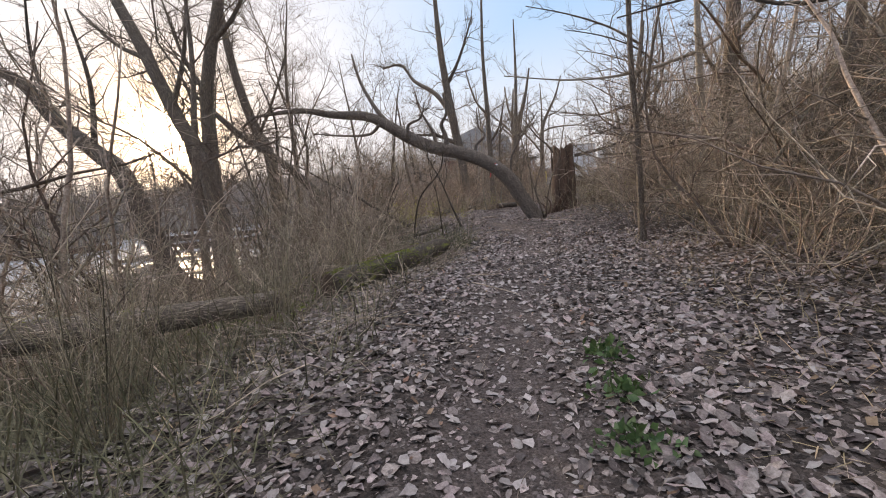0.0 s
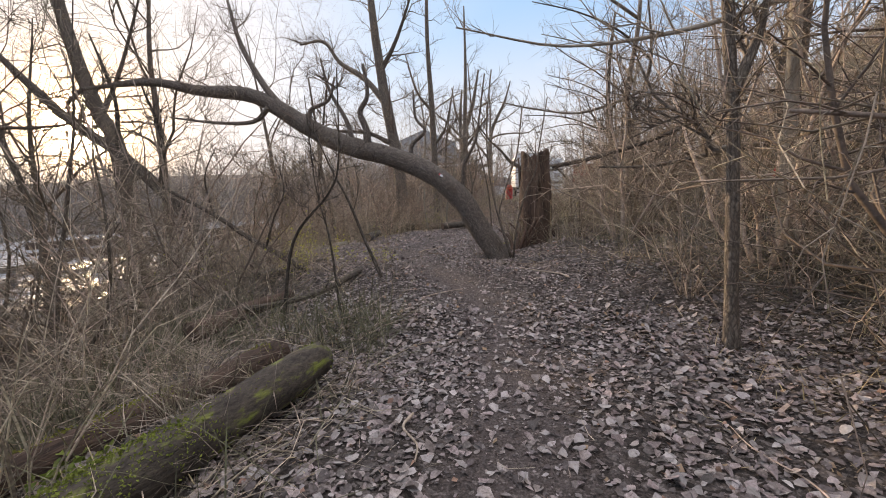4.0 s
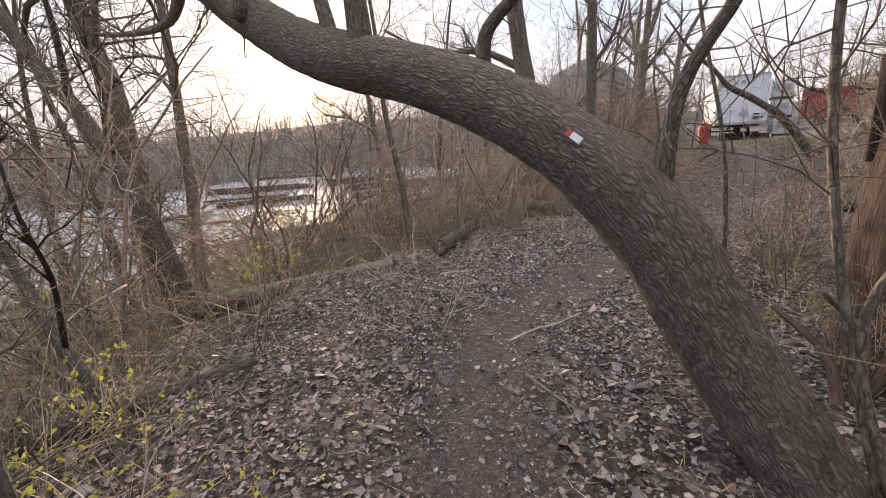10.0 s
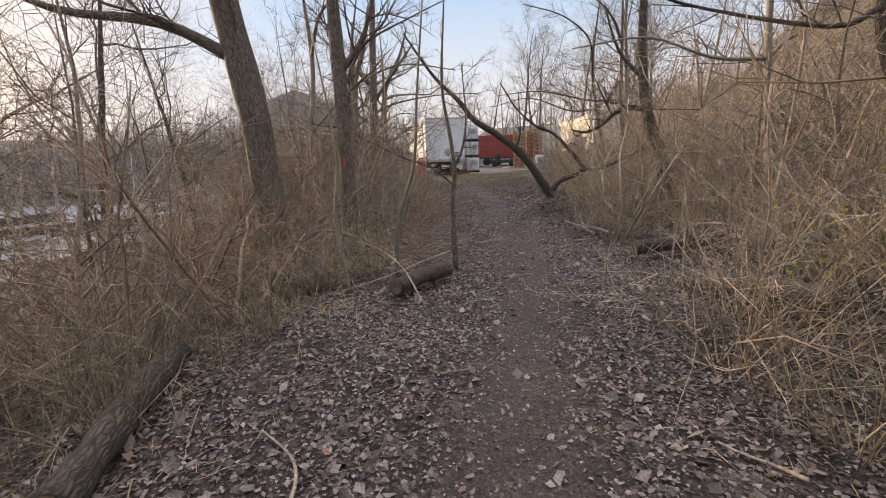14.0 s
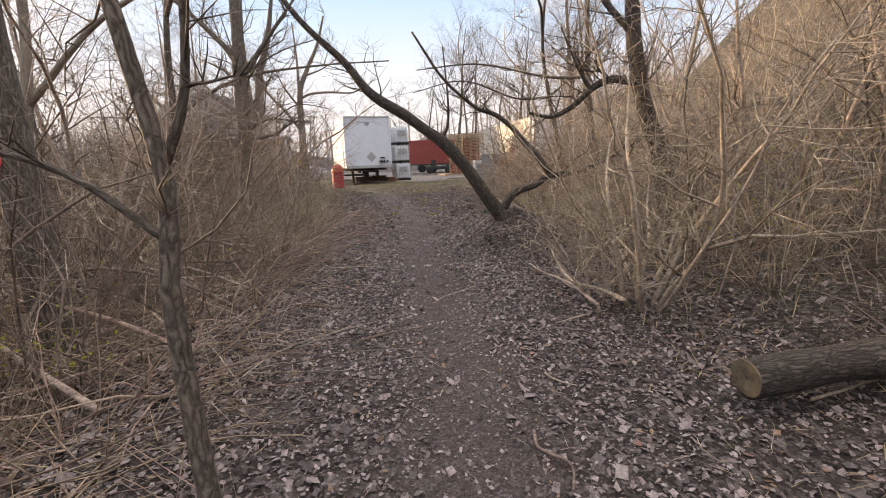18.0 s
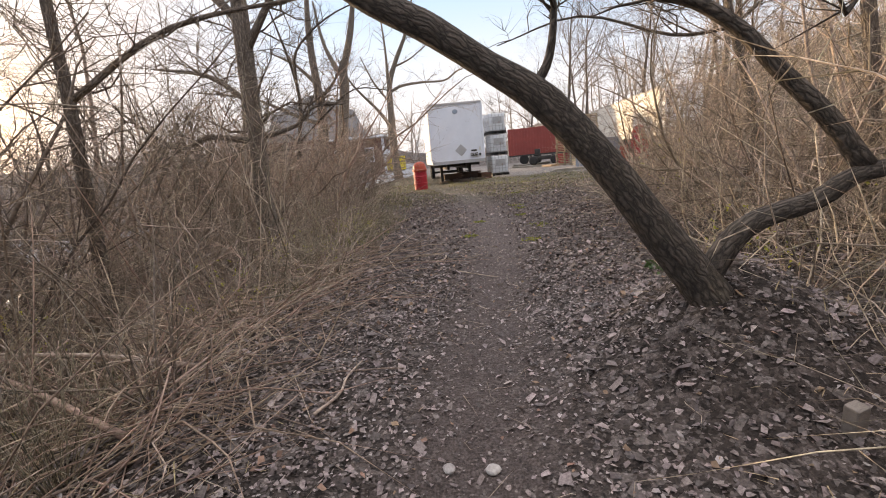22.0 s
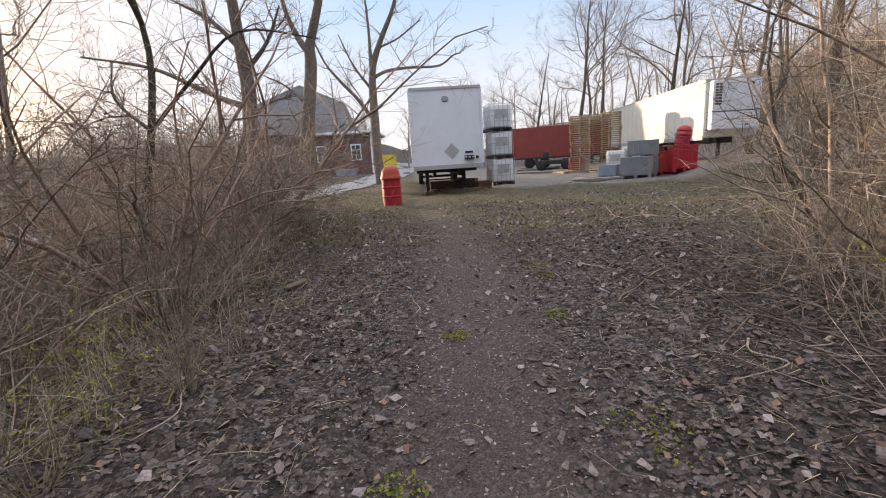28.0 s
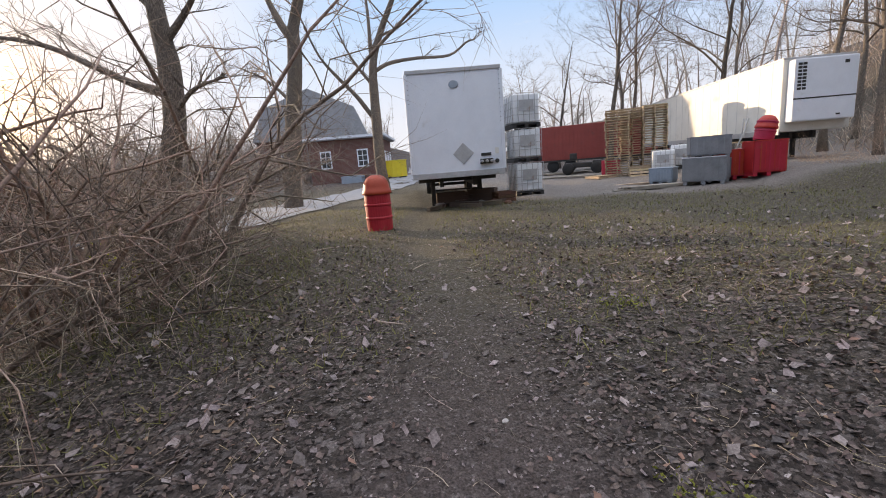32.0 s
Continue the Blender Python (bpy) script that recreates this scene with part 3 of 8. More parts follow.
# ---- litter on the ground ----
def pieces(name, label, xy, size, mat, flat=0.45, lift=0.006, wide=(0.5, 0.85), lobed=False):
    """Folded leaves scattered at xy."""
    rng = np.random.default_rng(len(xy))
    n = len(xy)
    if lobed:
        t = np.array(((0, -0.5, 0), (-0.36, -0.38, 0.7), (-0.54, -0.04, 1), (-0.28, 0.27, 0.6), (0, 0.5, 0), (0.28, 0.27, 0.6), (0.54, -0.04, 1), (0.36, -0.38, 0.7)), float)
        halves = ((0, 4, 3, 2, 1), (0, 7, 6, 5, 4))
    else:
        t = np.array(((0, -0.5, 0), (-0.5, -0.16, 1), (-0.34, 0.25, 1), (0, 0.5, 0), (0.34, 0.25, 1), (0.5, -0.16, 1)), float)
        halves = ((0, 3, 2, 1), (0, 5, 4, 3))
    c = len(t)
    s = size[0] + (size[1] - size[0]) * rng.random(n) ** 1.6
    w = wide[0] + (wide[1] - wide[0]) * rng.random(n)
    fold = (rng.random(n) - 0.35) * 0.5
    v = np.repeat(t[None], n, 0)
    v[:, :, :2] += (rng.random((n, c, 2)) - 0.5) * 0.16
    v[:, :, 0] *= (s * w)[:, None]
    v[:, :, 1] *= s[:, None]
    v[:, :, 2] *= (s * fold)[:, None]
    v[:, :, 2] += (rng.random((n, c)) - 0.5) * 0.2 * s[:, None]
    yaw, tx, ty = rng.random(n) * 6.283, rng.normal(size=n) * flat * 0.6, rng.normal(size=n) * flat * 0.6
    cy, sy = np.cos(yaw), np.sin(yaw)
    z = v[:, :, 2] + v[:, :, 0] * tx[:, None] + v[:, :, 1] * ty[:, None]
    x = v[:, :, 0] * cy[:, None] - v[:, :, 1] * sy[:, None] + xy[:, 0:1]
    y = v[:, :, 0] * sy[:, None] + v[:, :, 1] * cy[:, None] + xy[:, 1:2]
    base = ground(xy[:, 0], xy[:, 1])
    z = z - z.min(1, keepdims=True) * 0.75 + (base + lift * rng.random(n))[:, None]
    vv = np.stack([x, y, z], -1).reshape(-1, 3)
    k = (np.arange(n) * c)[:, None]
    f = [k + np.array(h) for h in halves]
    return tagged(new(name, mesh_from(name, vv, f, mat)), label, "leaf litter", kind="stuff")


def chips(name, label, xy, size, mat, flat=0.5, lift=0.008):
    """Small leaves folded along the midrib."""
    rng = np.random.default_rng(len(xy) + 1)
    n = len(xy)
    s = (size[0] + (size[1] - size[0]) * rng.random(n) ** 1.4)[:, None]
    w = s * (0.3 + 0.2 * rng.random((n, 1)))
    lo = -0.12 + 0.3 * rng.random((n, 1))
    x = np.concatenate([0 * s, -w, 0 * s, w], 1)
    y = np.concatenate([-0.5 * s, lo * s, 0.5 * s, (lo + 0.1) * s], 1)
    z = np.concatenate([0 * s, s * 0.35 * (rng.random((n, 1)) - 0.3), s * 0.15 * rng.random((n, 1)), s * 0.35 * (rng.random((n, 1)) - 0.3)], 1)
    z = z + x * rng.normal(size=(n, 1)) * flat * 0.6 + y * rng.normal(size=(n, 1)) * flat * 0.6
    a = rng.random((n, 1)) * 6.283
    vx, vy = x * np.cos(a) - y * np.sin(a) + xy[:, 0:1], x * np.sin(a) + y * np.cos(a) + xy[:, 1:2]
    z = z - z.min(1, keepdims=True) * 0.8 + ground(xy[:, 0], xy[:, 1])[:, None] + lift * rng.random((n, 1)) + 0.002
    k = (np.arange(n) * 4)[:, None]
    f = np.concatenate([k + np.array((0, 2, 1)), k + np.array((0, 3, 2))]).tolist()
    return tagged(new(name, mesh_from(name, np.stack([vx, vy, z], -1).reshape(-1, 3), f, mat)), label, "leaf litter", kind="stuff")


def scatter(rng, n, y0, y1, u0, u1, thin_path=0.6):
    y = y0 + (y1 - y0) * rng.random(n)
    u = u0 + (u1 - u0) * rng.random(n)
    clump = np.sin(u * 2.3 + y * 1.1) * np.sin(y * 1.7 - u * 0.9)
    keep = (rng.random(n) > thin_path * np.exp(-(u / (0.40 + 0.22 * ease(26, 31, y))) ** 2)) & (rng.random(n) < 0.8 + 0.2 * clump) & (rng.random(n) > 0.6 * ease(35, 40, y))
    y, u = y[keep], u[keep]
    return np.stack([u + middle(y), y], -1)


rng = np.random.default_rng(11)
pieces("leaf_litter", "large grey-brown dead leaves covering the path", scatter(rng, 31000, -1.5, 9.9, -2.9, 3.8, 0.6), (0.028, 0.085), LITTER, 0.4, lobed=True)
pieces("leaf_litter", "large pale curled dead leaves on the path", scatter(rng, 7600, -1.5, 10.2, -2.4, 2.8, 0.45), (0.035, 0.085), LITTER_PALE, 0.35, lobed=True)
pieces("leaf_litter", "grey-brown dead leaves thick beside the path", scatter(rng, 56000, 8, 27.5, -2.4, 2.4, 0.9), (0.016, 0.044), LITTER, 0.5)
pieces("leaf_litter", "dark brown dead leaves thick beside the path", scatter(rng, 30000, 26, 40, -3.2, 3.2, 0.97), (0.02, 0.058), LITTER_DARK, 0.5)
chips("leaf_litter", "dead leaves thick on the verge", scatter(rng, 34000, 8, 28, -3.4, 3.6, 0.95), (0.018, 0.05), LITTER, 0.6)
chips("leaf_litter", "dark leaf crumbs on the verge", scatter(rng, 42000, 26, 42, -3.8, 4.4, 0.96), (0.018, 0.05), LITTER_DARK, 0.6)
pieces("leaf_litter", "pale curled dead leaves lying on the path", scatter(rng, 9000, 8, 27, -2.6, 2.8, 0.8), (0.015, 0.042), LITTER_PALE, 0.4)
pieces("leaf_litter", "a few pale curled dead leaves near the yard", scatter(rng, 600, 27, 40, -2.6, 2.8, 0.8), (0.015, 0.04), LITTER_PALE, 0.4)
chips("leaf_litter", "russet dead leaves lying on the path verge", scatter(rng, 11000, -1.5, 41, -3.4, 3.8, 0.9), (0.02, 0.055), LITTER_WARM, 0.6)
chips("leaf_litter", "dark leaves strewn over the rough grass by the yard", scatter(rng, 17000, 32, 46, 1.2, 10.5, 0.0), (0.02, 0.06), LITTER_DARK, 0.6)
chips("leaf_litter", "small broken leaf crumbs trodden into the path", scatter(rng, 40000, -1.0, 41, -1.2, 1.2, 0.3), (0.010, 0.026), LITTER, 0.5)
chips("leaf_litter", "pale straw and leaf bits trodden into the path", scatter(rng, 2200, -1.0, 41, -1.0, 1.0, 0.0), (0.008, 0.022), LITTER_PALE, 0.4)
chips("leaf_litter", "dead leaves drifted on the brushy slopes", scatter(rng, 22000, -2, 41, -7, 8), (0.04, 0.09), LITTER, 0.7)


def blades(name, label, xy, length, mat, upright=0.35, width=0.005):
    rng = np.random.default_rng(len(xy) + 5)
    n = len(xy)
    ln = length[0] + (length[1] - length[0]) * rng.random(n) ** 1.5
    yaw = rng.random(n) * 6.283
    el = np.clip(rng.random(n) ** 1.4 * 1.4 * upright * 2, 0.02, 1.45)
    d = np.stack([np.cos(yaw) * np.cos(el), np.sin(yaw) * np.cos(el), np.sin(el)], -1)
    side = np.stack([-np.sin(yaw), np.cos(yaw), np.zeros(n)], -1) * (width * (0.5 + rng.random(n)))[:, None]
    p0 = np.stack([xy[:, 0], xy[:, 1], ground(xy[:, 0], xy[:, 1]) + 0.008], -1)
    p1 = p0 + d * (ln * 0.55)[:, None]
    p2 = p0 + d * ln[:, None] - np.array((0, 0, 1.0)) * (ln * 0.12 * np.sin(el) + 0.0)[:, None]
    p2[:, 2] = np.maximum(p2[:, 2], p0[:, 2] + 0.004)
    v = np.stack([p0 - side, p0 + side, p1 + side * 0.8, p1 - side * 0.8, p2], 1).reshape(-1, 3)
    k = (np.arange(n) * 5)[:, None]
    f = (k + np.array((0, 1, 2, 3))).tolist() + (k + np.array((3, 2, 4))).tolist()
    return tagged(new(name, mesh_from(name, v, f, mat)), label, "grass", kind="stuff")


def strip(rng, n, y0, y1, u0, u1):
    y, u = y0 + (y1 - y0) * rng.random(n), u0 + (u1 - u0) * rng.random(n)
    keep = rng.random(n) < 0.62 + 0.38 * np.sin(u * 2.1 + y * 1.4) * np.sin(y * 0.9 - u)
    return np.stack([u[keep] + middle(y[keep]), y[keep]], -1)


def verge(rng, n, y0, y1, inner, outer):
    y = y0 + (y1 - y0) * rng.random(n)
    u = inner + (outer - inner) * rng.random(n) ** 1.3
    u = np.where(rng.random(n) < 0.5, -u, u)
    keep = rng.random(n) < 0.5 + 0.5 * np.sin(u * 1.6 + y * 0.8) * np.sin(y * 1.3)
    return np.stack([u[keep] + middle(y[keep]), y[keep]], -1)


blades("dead_grass", "bleached dead grass and stalks beside the path", verge(rng, 15000, -2, 29, 1.6, 6.0), (0.08, 0.32), STRAW, 0.45, 0.003)
blades("dead_grass", "fallen straw flattened on the verge", verge(rng, 20000, -2, 38, 1.1, 4.5), (0.04, 0.18), STRAW, 0.08, 0.0022)
gxy = np.stack([-7 + 17 * rng.random(30000), 34.5 + 12 * rng.random(30000)], -1)
gxy = gxy[(np.abs(gxy[:, 0] - middle(gxy[:, 1])) > 0.45) & (gxy[:, 1] < 46.2 - 0.12 * (gxy[:, 0] + 3))]
GRASS = material("short_grass", (0.10, 0.11, 0.03), (0.27, 0.25, 0.09), 3, 30, 0.8, bump=0.0, rand="island", amount=0.35, trans=0.3)
blades("short_grass", "yellow-green grass tufts on the bank's edge", strip(rng, 14000, 26.5, 39, -4.6, -1.9), (0.03, 0.16), GRASS, 0.6, 0.004)
blades("short_grass", "thin yellow-green grass at the yard's edge", gxy, (0.03, 0.14), GRASS, 0.55, 0.004)


WEED = material("weed_stalk", (0.065, 0.064, 0.038), (0.21, 0.20, 0.125), 3, 30, 0.85, bump=0.0, rand="island", amount=0.45, trans=0.2)


bank = strip(rng, 44000, -2.5, 9.5, -4.6, -1.1)
bank_u = bank[:, 0] - middle(bank[:, 1])
bank = bank[((bank[:, 1] < 4.3) & (rng.random(len(bank)) < 0.4)) | (bank[:, 1] > 8.6) | (bank_u < -3.1) | (rng.random(len(bank)) < 0.10)]
blades("weeds", "dry grey-green weed stalks on the bank", bank, (0.2, 0.85), WEED, 0.5, 0.0034)
blades("weeds", "dry weed stalks along the bank's edge", strip(rng, 6000, 11, 28, -5.5, -2.2), (0.15, 0.6), WEED, 0.5, 0.003)
blades("weeds", "dry weed stalks at the foot of the hillside", strip(rng, 7000, -3, 32, 2.6, 7.0), (0.15, 0.6), WEED, 0.5, 0.003)


def strands(rng, p, a, el, ln, rad, rows, wander, bend, turn):
    """Tapered three-sided canes from p, in heading a and rise el, as vertices and faces, with their middle lines."""
    n = len(p)
    q = np.zeros((n, rows + 1, 3))
    q[:, 0] = p
    for i in range(rows):
        e2 = el - bend * 2.2 * i / rows + wander * rng.normal(size=(n, 1))
        a2 = a + turn * i / rows + wander * rng.normal(size=(n, 1))
        q[:, i + 1] = q[:, i] + np.concatenate([np.cos(e2) * np.cos(a2), np.cos(e2) * np.sin(a2), np.sin(e2)], 1) * ln / rows
    floor = ground(q[:, :, 0], q[:, :, 1]) + 0.01
    floor[:, 0] -= 0.05
    q[:, :, 2] = np.maximum(q[:, :, 2], floor)
    side = np.stack([-np.sin(a[:, 0]), np.cos(a[:, 0]), np.zeros(n)], -1)
    up = np.stack([-np.cos(a[:, 0]) * np.sin(el[:, 0]), -np.sin(a[:, 0]) * np.sin(el[:, 0]), np.cos(el[:, 0])], -1)
    rings = []
    for i in range(rows):
        k = (rad * (1 - 0.75 * i / rows))[:, None]
        rings += [q[:, i] + side * k, q[:, i] - 0.5 * side * k + 0.87 * up * k, q[:, i] - 0.5 * side * k - 0.87 * up * k]
    v = np.stack(rings + [q[:, rows]], 1)
    b = (np.arange(n) * (rows * 3 + 1))[:, None]
    quads = [b + np.array((i * 3 + j, i * 3 + (j + 1) % 3, i * 3 + 3 + (j + 1) % 3, i * 3 + 3 + j)) for i in range(rows - 1) for j in range(3)]
    tris = [b + np.array((rows * 3 - 3 + j, rows * 3 - 3 + (j + 1) % 3, rows * 3)) for j in range(3)]
    return v.reshape(-1, 3), quads, tris, q


def wands(name, label, seed, n, y0, y1, u0, u1, length, r, mat, rise=(0.35, 1.45), droop=0.5, rows=4, place=None, category="brush", kids=0, wander=0.15, side=0.4):
    """Long thin canes that arch over, tapered to a point, each with a few side twigs."""
    rng = np.random.default_rng(seed)
    xy = strip(rng, n, y0, y1, u0, u1) if place is None else np.array([place(rng) for _ in range(n)])
    n = len(xy)
    ln = (length[0] + (length[1] - length[0]) * rng.random(n))[:, None]
    a = (rng.random(n) * 6.283)[:, None]
    el = (rise[0] + (rise[1] - rise[0]) * rng.random(n))[:, None]
    rad = r * (0.5 + rng.random(n))
    p = np.stack([xy[:, 0], xy[:, 1], ground(xy[:, 0], xy[:, 1]) - 0.02], -1)
    v, quads, tris, q = strands(rng, p, a, el, ln, rad, rows, wander, (droop * (0.3 + rng.random(n)))[:, None], (0.5 * rng.normal(size=n))[:, None])
    if kids:
        m = n * kids
        which = np.repeat(np.arange(n), kids)
        at = 0.2 + 0.75 * rng.random(m)
        x = at * rows
        i = np.minimum(x.astype(int), rows - 1)
        f = (x - i)[:, None]
        start = q[which, i] * (1 - f) + q[which, i + 1] * f
        d = q[which, i + 1] - q[which, i]
        a2 = np.arctan2(d[:, 1], d[:, 0])[:, None] + 0.9 * rng.normal(size=(m, 1))
        e2 = np.arctan2(d[:, 2], np.hypot(d[:, 0], d[:, 1]))[:, None] + 0.6 * rng.normal(size=(m, 1))
        v2, quads2, tris2, _ = strands(rng, start, a2, e2, ln[which] * side * (0.4 + 0.8 * rng.random((m, 1))), np.maximum(rad[which] * 0.6 * (1.1 - at), 0.0013), 2, wander * 1.4, np.zeros((m, 1)), np.zeros((m, 1)))
        quads, tris = quads + [f2 + len(v) for f2 in quads2], tris + [f2 + len(v) for f2 in tris2]
        v = np.concatenate([v, v2])
    return tagged(new(name, mesh_from(name, v, quads + tris, mat)), label, category, kind="stuff")


wands("brush", "arching olive-brown canes tangled on the hillside", 71, 3600, -3, 33, 2.7, 9, (0.6, 1.8), 0.0045, STEM_WEED, kids=4, wander=0.3)
wands("brush", "bare grey canes tangled on the hillside", 72, 2400, -3, 32.5, 2.7, 8, (0.7, 2.0), 0.005, STEM_GREY, kids=4, wander=0.3)
wands("brush", "tan canes and stalks high on the hillside", 73, 5200, -8, 33, 6, 20, (0.5, 1.6), 0.007, STEM_WEED, (0.5, 1.5), rows=3, wander=0.25)
wands("brush", "brown canes high on the hillside", 78, 5200, -8, 33, 6, 20, (0.6, 1.8), 0.007, STEM_GREY, (0.5, 1.5), rows=3, wander=0.25)
wands("brush", "arching grey-brown canes tangled on the bank", 74, 2600, -3, 28, -8, -2.3, (0.6, 1.7), 0.0045, STEM_GREY, kids=4, wander=0.3)
wands("brush", "brown canes down the bank", 79, 3600, -6, 40, -14, -6, (1.0, 2.6), 0.008, STEM_GREY, (0.5, 1.5), kids=2, wander=0.3)
wands("brush", "brown branching canes along the bank", 81, 1500, 14.5, 30, -9, -3.0, (1.2, 2.8), 0.008, STEM_DARK, (0.5, 1.5), 0.5, kids=6, wander=0.32)
wands("brush", "grey branching canes along the bank", 82, 1500, 14.5, 34, -9, -3.2, (1.0, 2.6), 0.007, STEM_GREY, (0.5, 1.5), 0.5, kids=6, wander=0.32)
wands("brush", "dead twigs caught round the fallen logs", 85, 1100, 3.4, 9, -3.2, -1.2, (0.3, 1.2), 0.005, STEM_GREY, (0.05, 0.7), 0.3, kids=2, wander=0.25)
wands("brush", "drooping twigs over the verge", 83, 1500, 24, 32.5, 2.6, 6, (0.8, 2.0), 0.005, STEM_GREY, (0.3, 1.4), 0.7, kids=5, wander=0.3)
wands("brush", "sunlit tan canes on the bank", 80, 1300, 10, 36, -6, -2.5, (0.6, 1.7), 0.005, STEM_TAN, (0.4, 1.5), kids=5, wander=0.32)
wands("brush", "dry olive canes tangled on the bank", 75, 2200, -3, 28, -8, -2.0, (0.5, 1.4), 0.004, STEM_WEED, kids=4, wander=0.3)
wands("brush", "long canes lying flat on the bank's edge", 76, 1300, 19.5, 28, -4.6, -1.7, (0.8, 2.4), 0.0075, STEM_RED, (0.02, 0.35), 0.2, kids=2, wander=0.2)
wands("brush", "bleached canes lying on the bank's edge", 84, 600, 19.5, 28, -4.2, -1.7, (0.8, 2.2), 0.007, STEM_GREY, (0.02, 0.4), 0.25, kids=2, wander=0.2)
wands("brush", "thin dead twigs lying on the leaves", 77, 4200, -1, 40, -3.2, 3.4, (0.08, 0.4), 0.0026, STEM_GREY, (0.02, 0.25), 0.2, 3, kids=1, wander=0.3)


# ---- shrubs ----
def leaf_cards(rng, spots, size):
    """Small pointed leaves at the given places."""
    v, f = [], []
    for p in spots:
        d, s = rand_unit(rng), size * (0.6 + 0.8 * rng.random())
        u = np.cross(d, rand_unit(rng))
        u /= max(np.linalg.norm(u), 1e-6)
        w = np.cross(d, u) * 0.12 * s
        b = len(v)
        v += [p, p + d * s * 0.5 + u * s * 0.3 + w, p + d * s, p + d * s * 0.5 - u * s * 0.3 + w]
        f += [(b, b + 1, b + 2), (b, b + 2, b + 3)]
    return np.array(v), f


SOURCE = {}


def shrub(name, label, seed, stems, height, spread, r, mat, kids=4, arch=0.0, twist=0.12, side=0.45, buds=0, bud_mat=None, group="undergrowth", level=1):
    """A clump of stems; neighbouring stems form one branch part each."""
    rng = np.random.default_rng(seed)
    root = thing(name, label, "shrub", group=group)
    sheaf = [Tubes() for _ in range(min(5, stems))]
    for q in range(stems):
        a, off = 6.283 * (q + rng.random()) / stems, 0.16 * spread * rng.random() ** 0.5
        t = sheaf[q * len(sheaf) // stems]
        out = spread * (0.15 + 0.85 * rng.random())
        d = np.array((math.cos(a) * out, math.sin(a) * out, 1.0))
        h = height * (0.5 + 0.6 * rng.random())
        line, rad = shoot(rng, (math.cos(a) * off, math.sin(a) * off, -0.06), d, h, r * (0.6 + 0.8 * rng.random()), 5, twist, -arch, 0.3)
        line[:, 2] = np.maximum(line[:, 2], -0.06)
        t.add(line, rad, 3, tip=True)
        twigs(rng, t, line, rad, level, kids, h * side, 0.02 - arch * 0.5, 0.25, 0.6, twist * 1.3)
    for t in sheaf:
        under("branch", t.mesh("branch", mat), root)
    allp = np.concatenate([np.concatenate(t.v) for t in sheaf])
    base, faces = 0, []
    for t in sheaf:
        faces += [tuple(i + base for i in f) for f in t.f]
        base += t.count
    SOURCE[root.name] = (allp, faces, mat)
    if buds:
        pick = allp[rng.integers(0, len(allp), buds)]
        pick = pick[pick[:, 2] > 0.25 * height]
        v, f = leaf_cards(rng, pick, 0.045)
        under("foliage", mesh_from("foliage", v, f, bud_mat), root, "small new yellow-green leaves")
    return root


def thicket_mass(name, label, seed, n, y0, y1, u0, u1, kinds, smin, smax):
    """Far brush, joined into one mesh for each material."""
    rng = np.random.default_rng(seed)
    bins = {}
    for i in range(n):
        src = S[kinds[rng.integers(len(kinds))]]
        v, f, mat = SOURCE[src[rng.integers(len(src))].name]
        y, u = y0 + (y1 - y0) * rng.random(), u0 + (u1 - u0) * rng.random()
        x, s, a = u + float(middle(min(y, 40.0))), smin + (smax - smin) * rng.random(), 6.283 * rng.random()
        c, sn = math.cos(a) * s, math.sin(a) * s
        w = np.stack([v[:, 0] * c - v[:, 1] * sn + x, v[:, 0] * sn + v[:, 1] * c + y, v[:, 2] * s + on(x, y)], -1)
        vs, fs = bins.setdefault(mat.name, ([], []))
        k = sum(len(q) for q in vs)
        vs.append(w)
        fs += [tuple(j + k for j in p) for p in f]
    for key, (vs, fs) in bins.items():
        tagged(new(name, mesh_from(name, np.concatenate(vs), fs, bpy.data.materials[key])), label, "brush", kind="stuff")


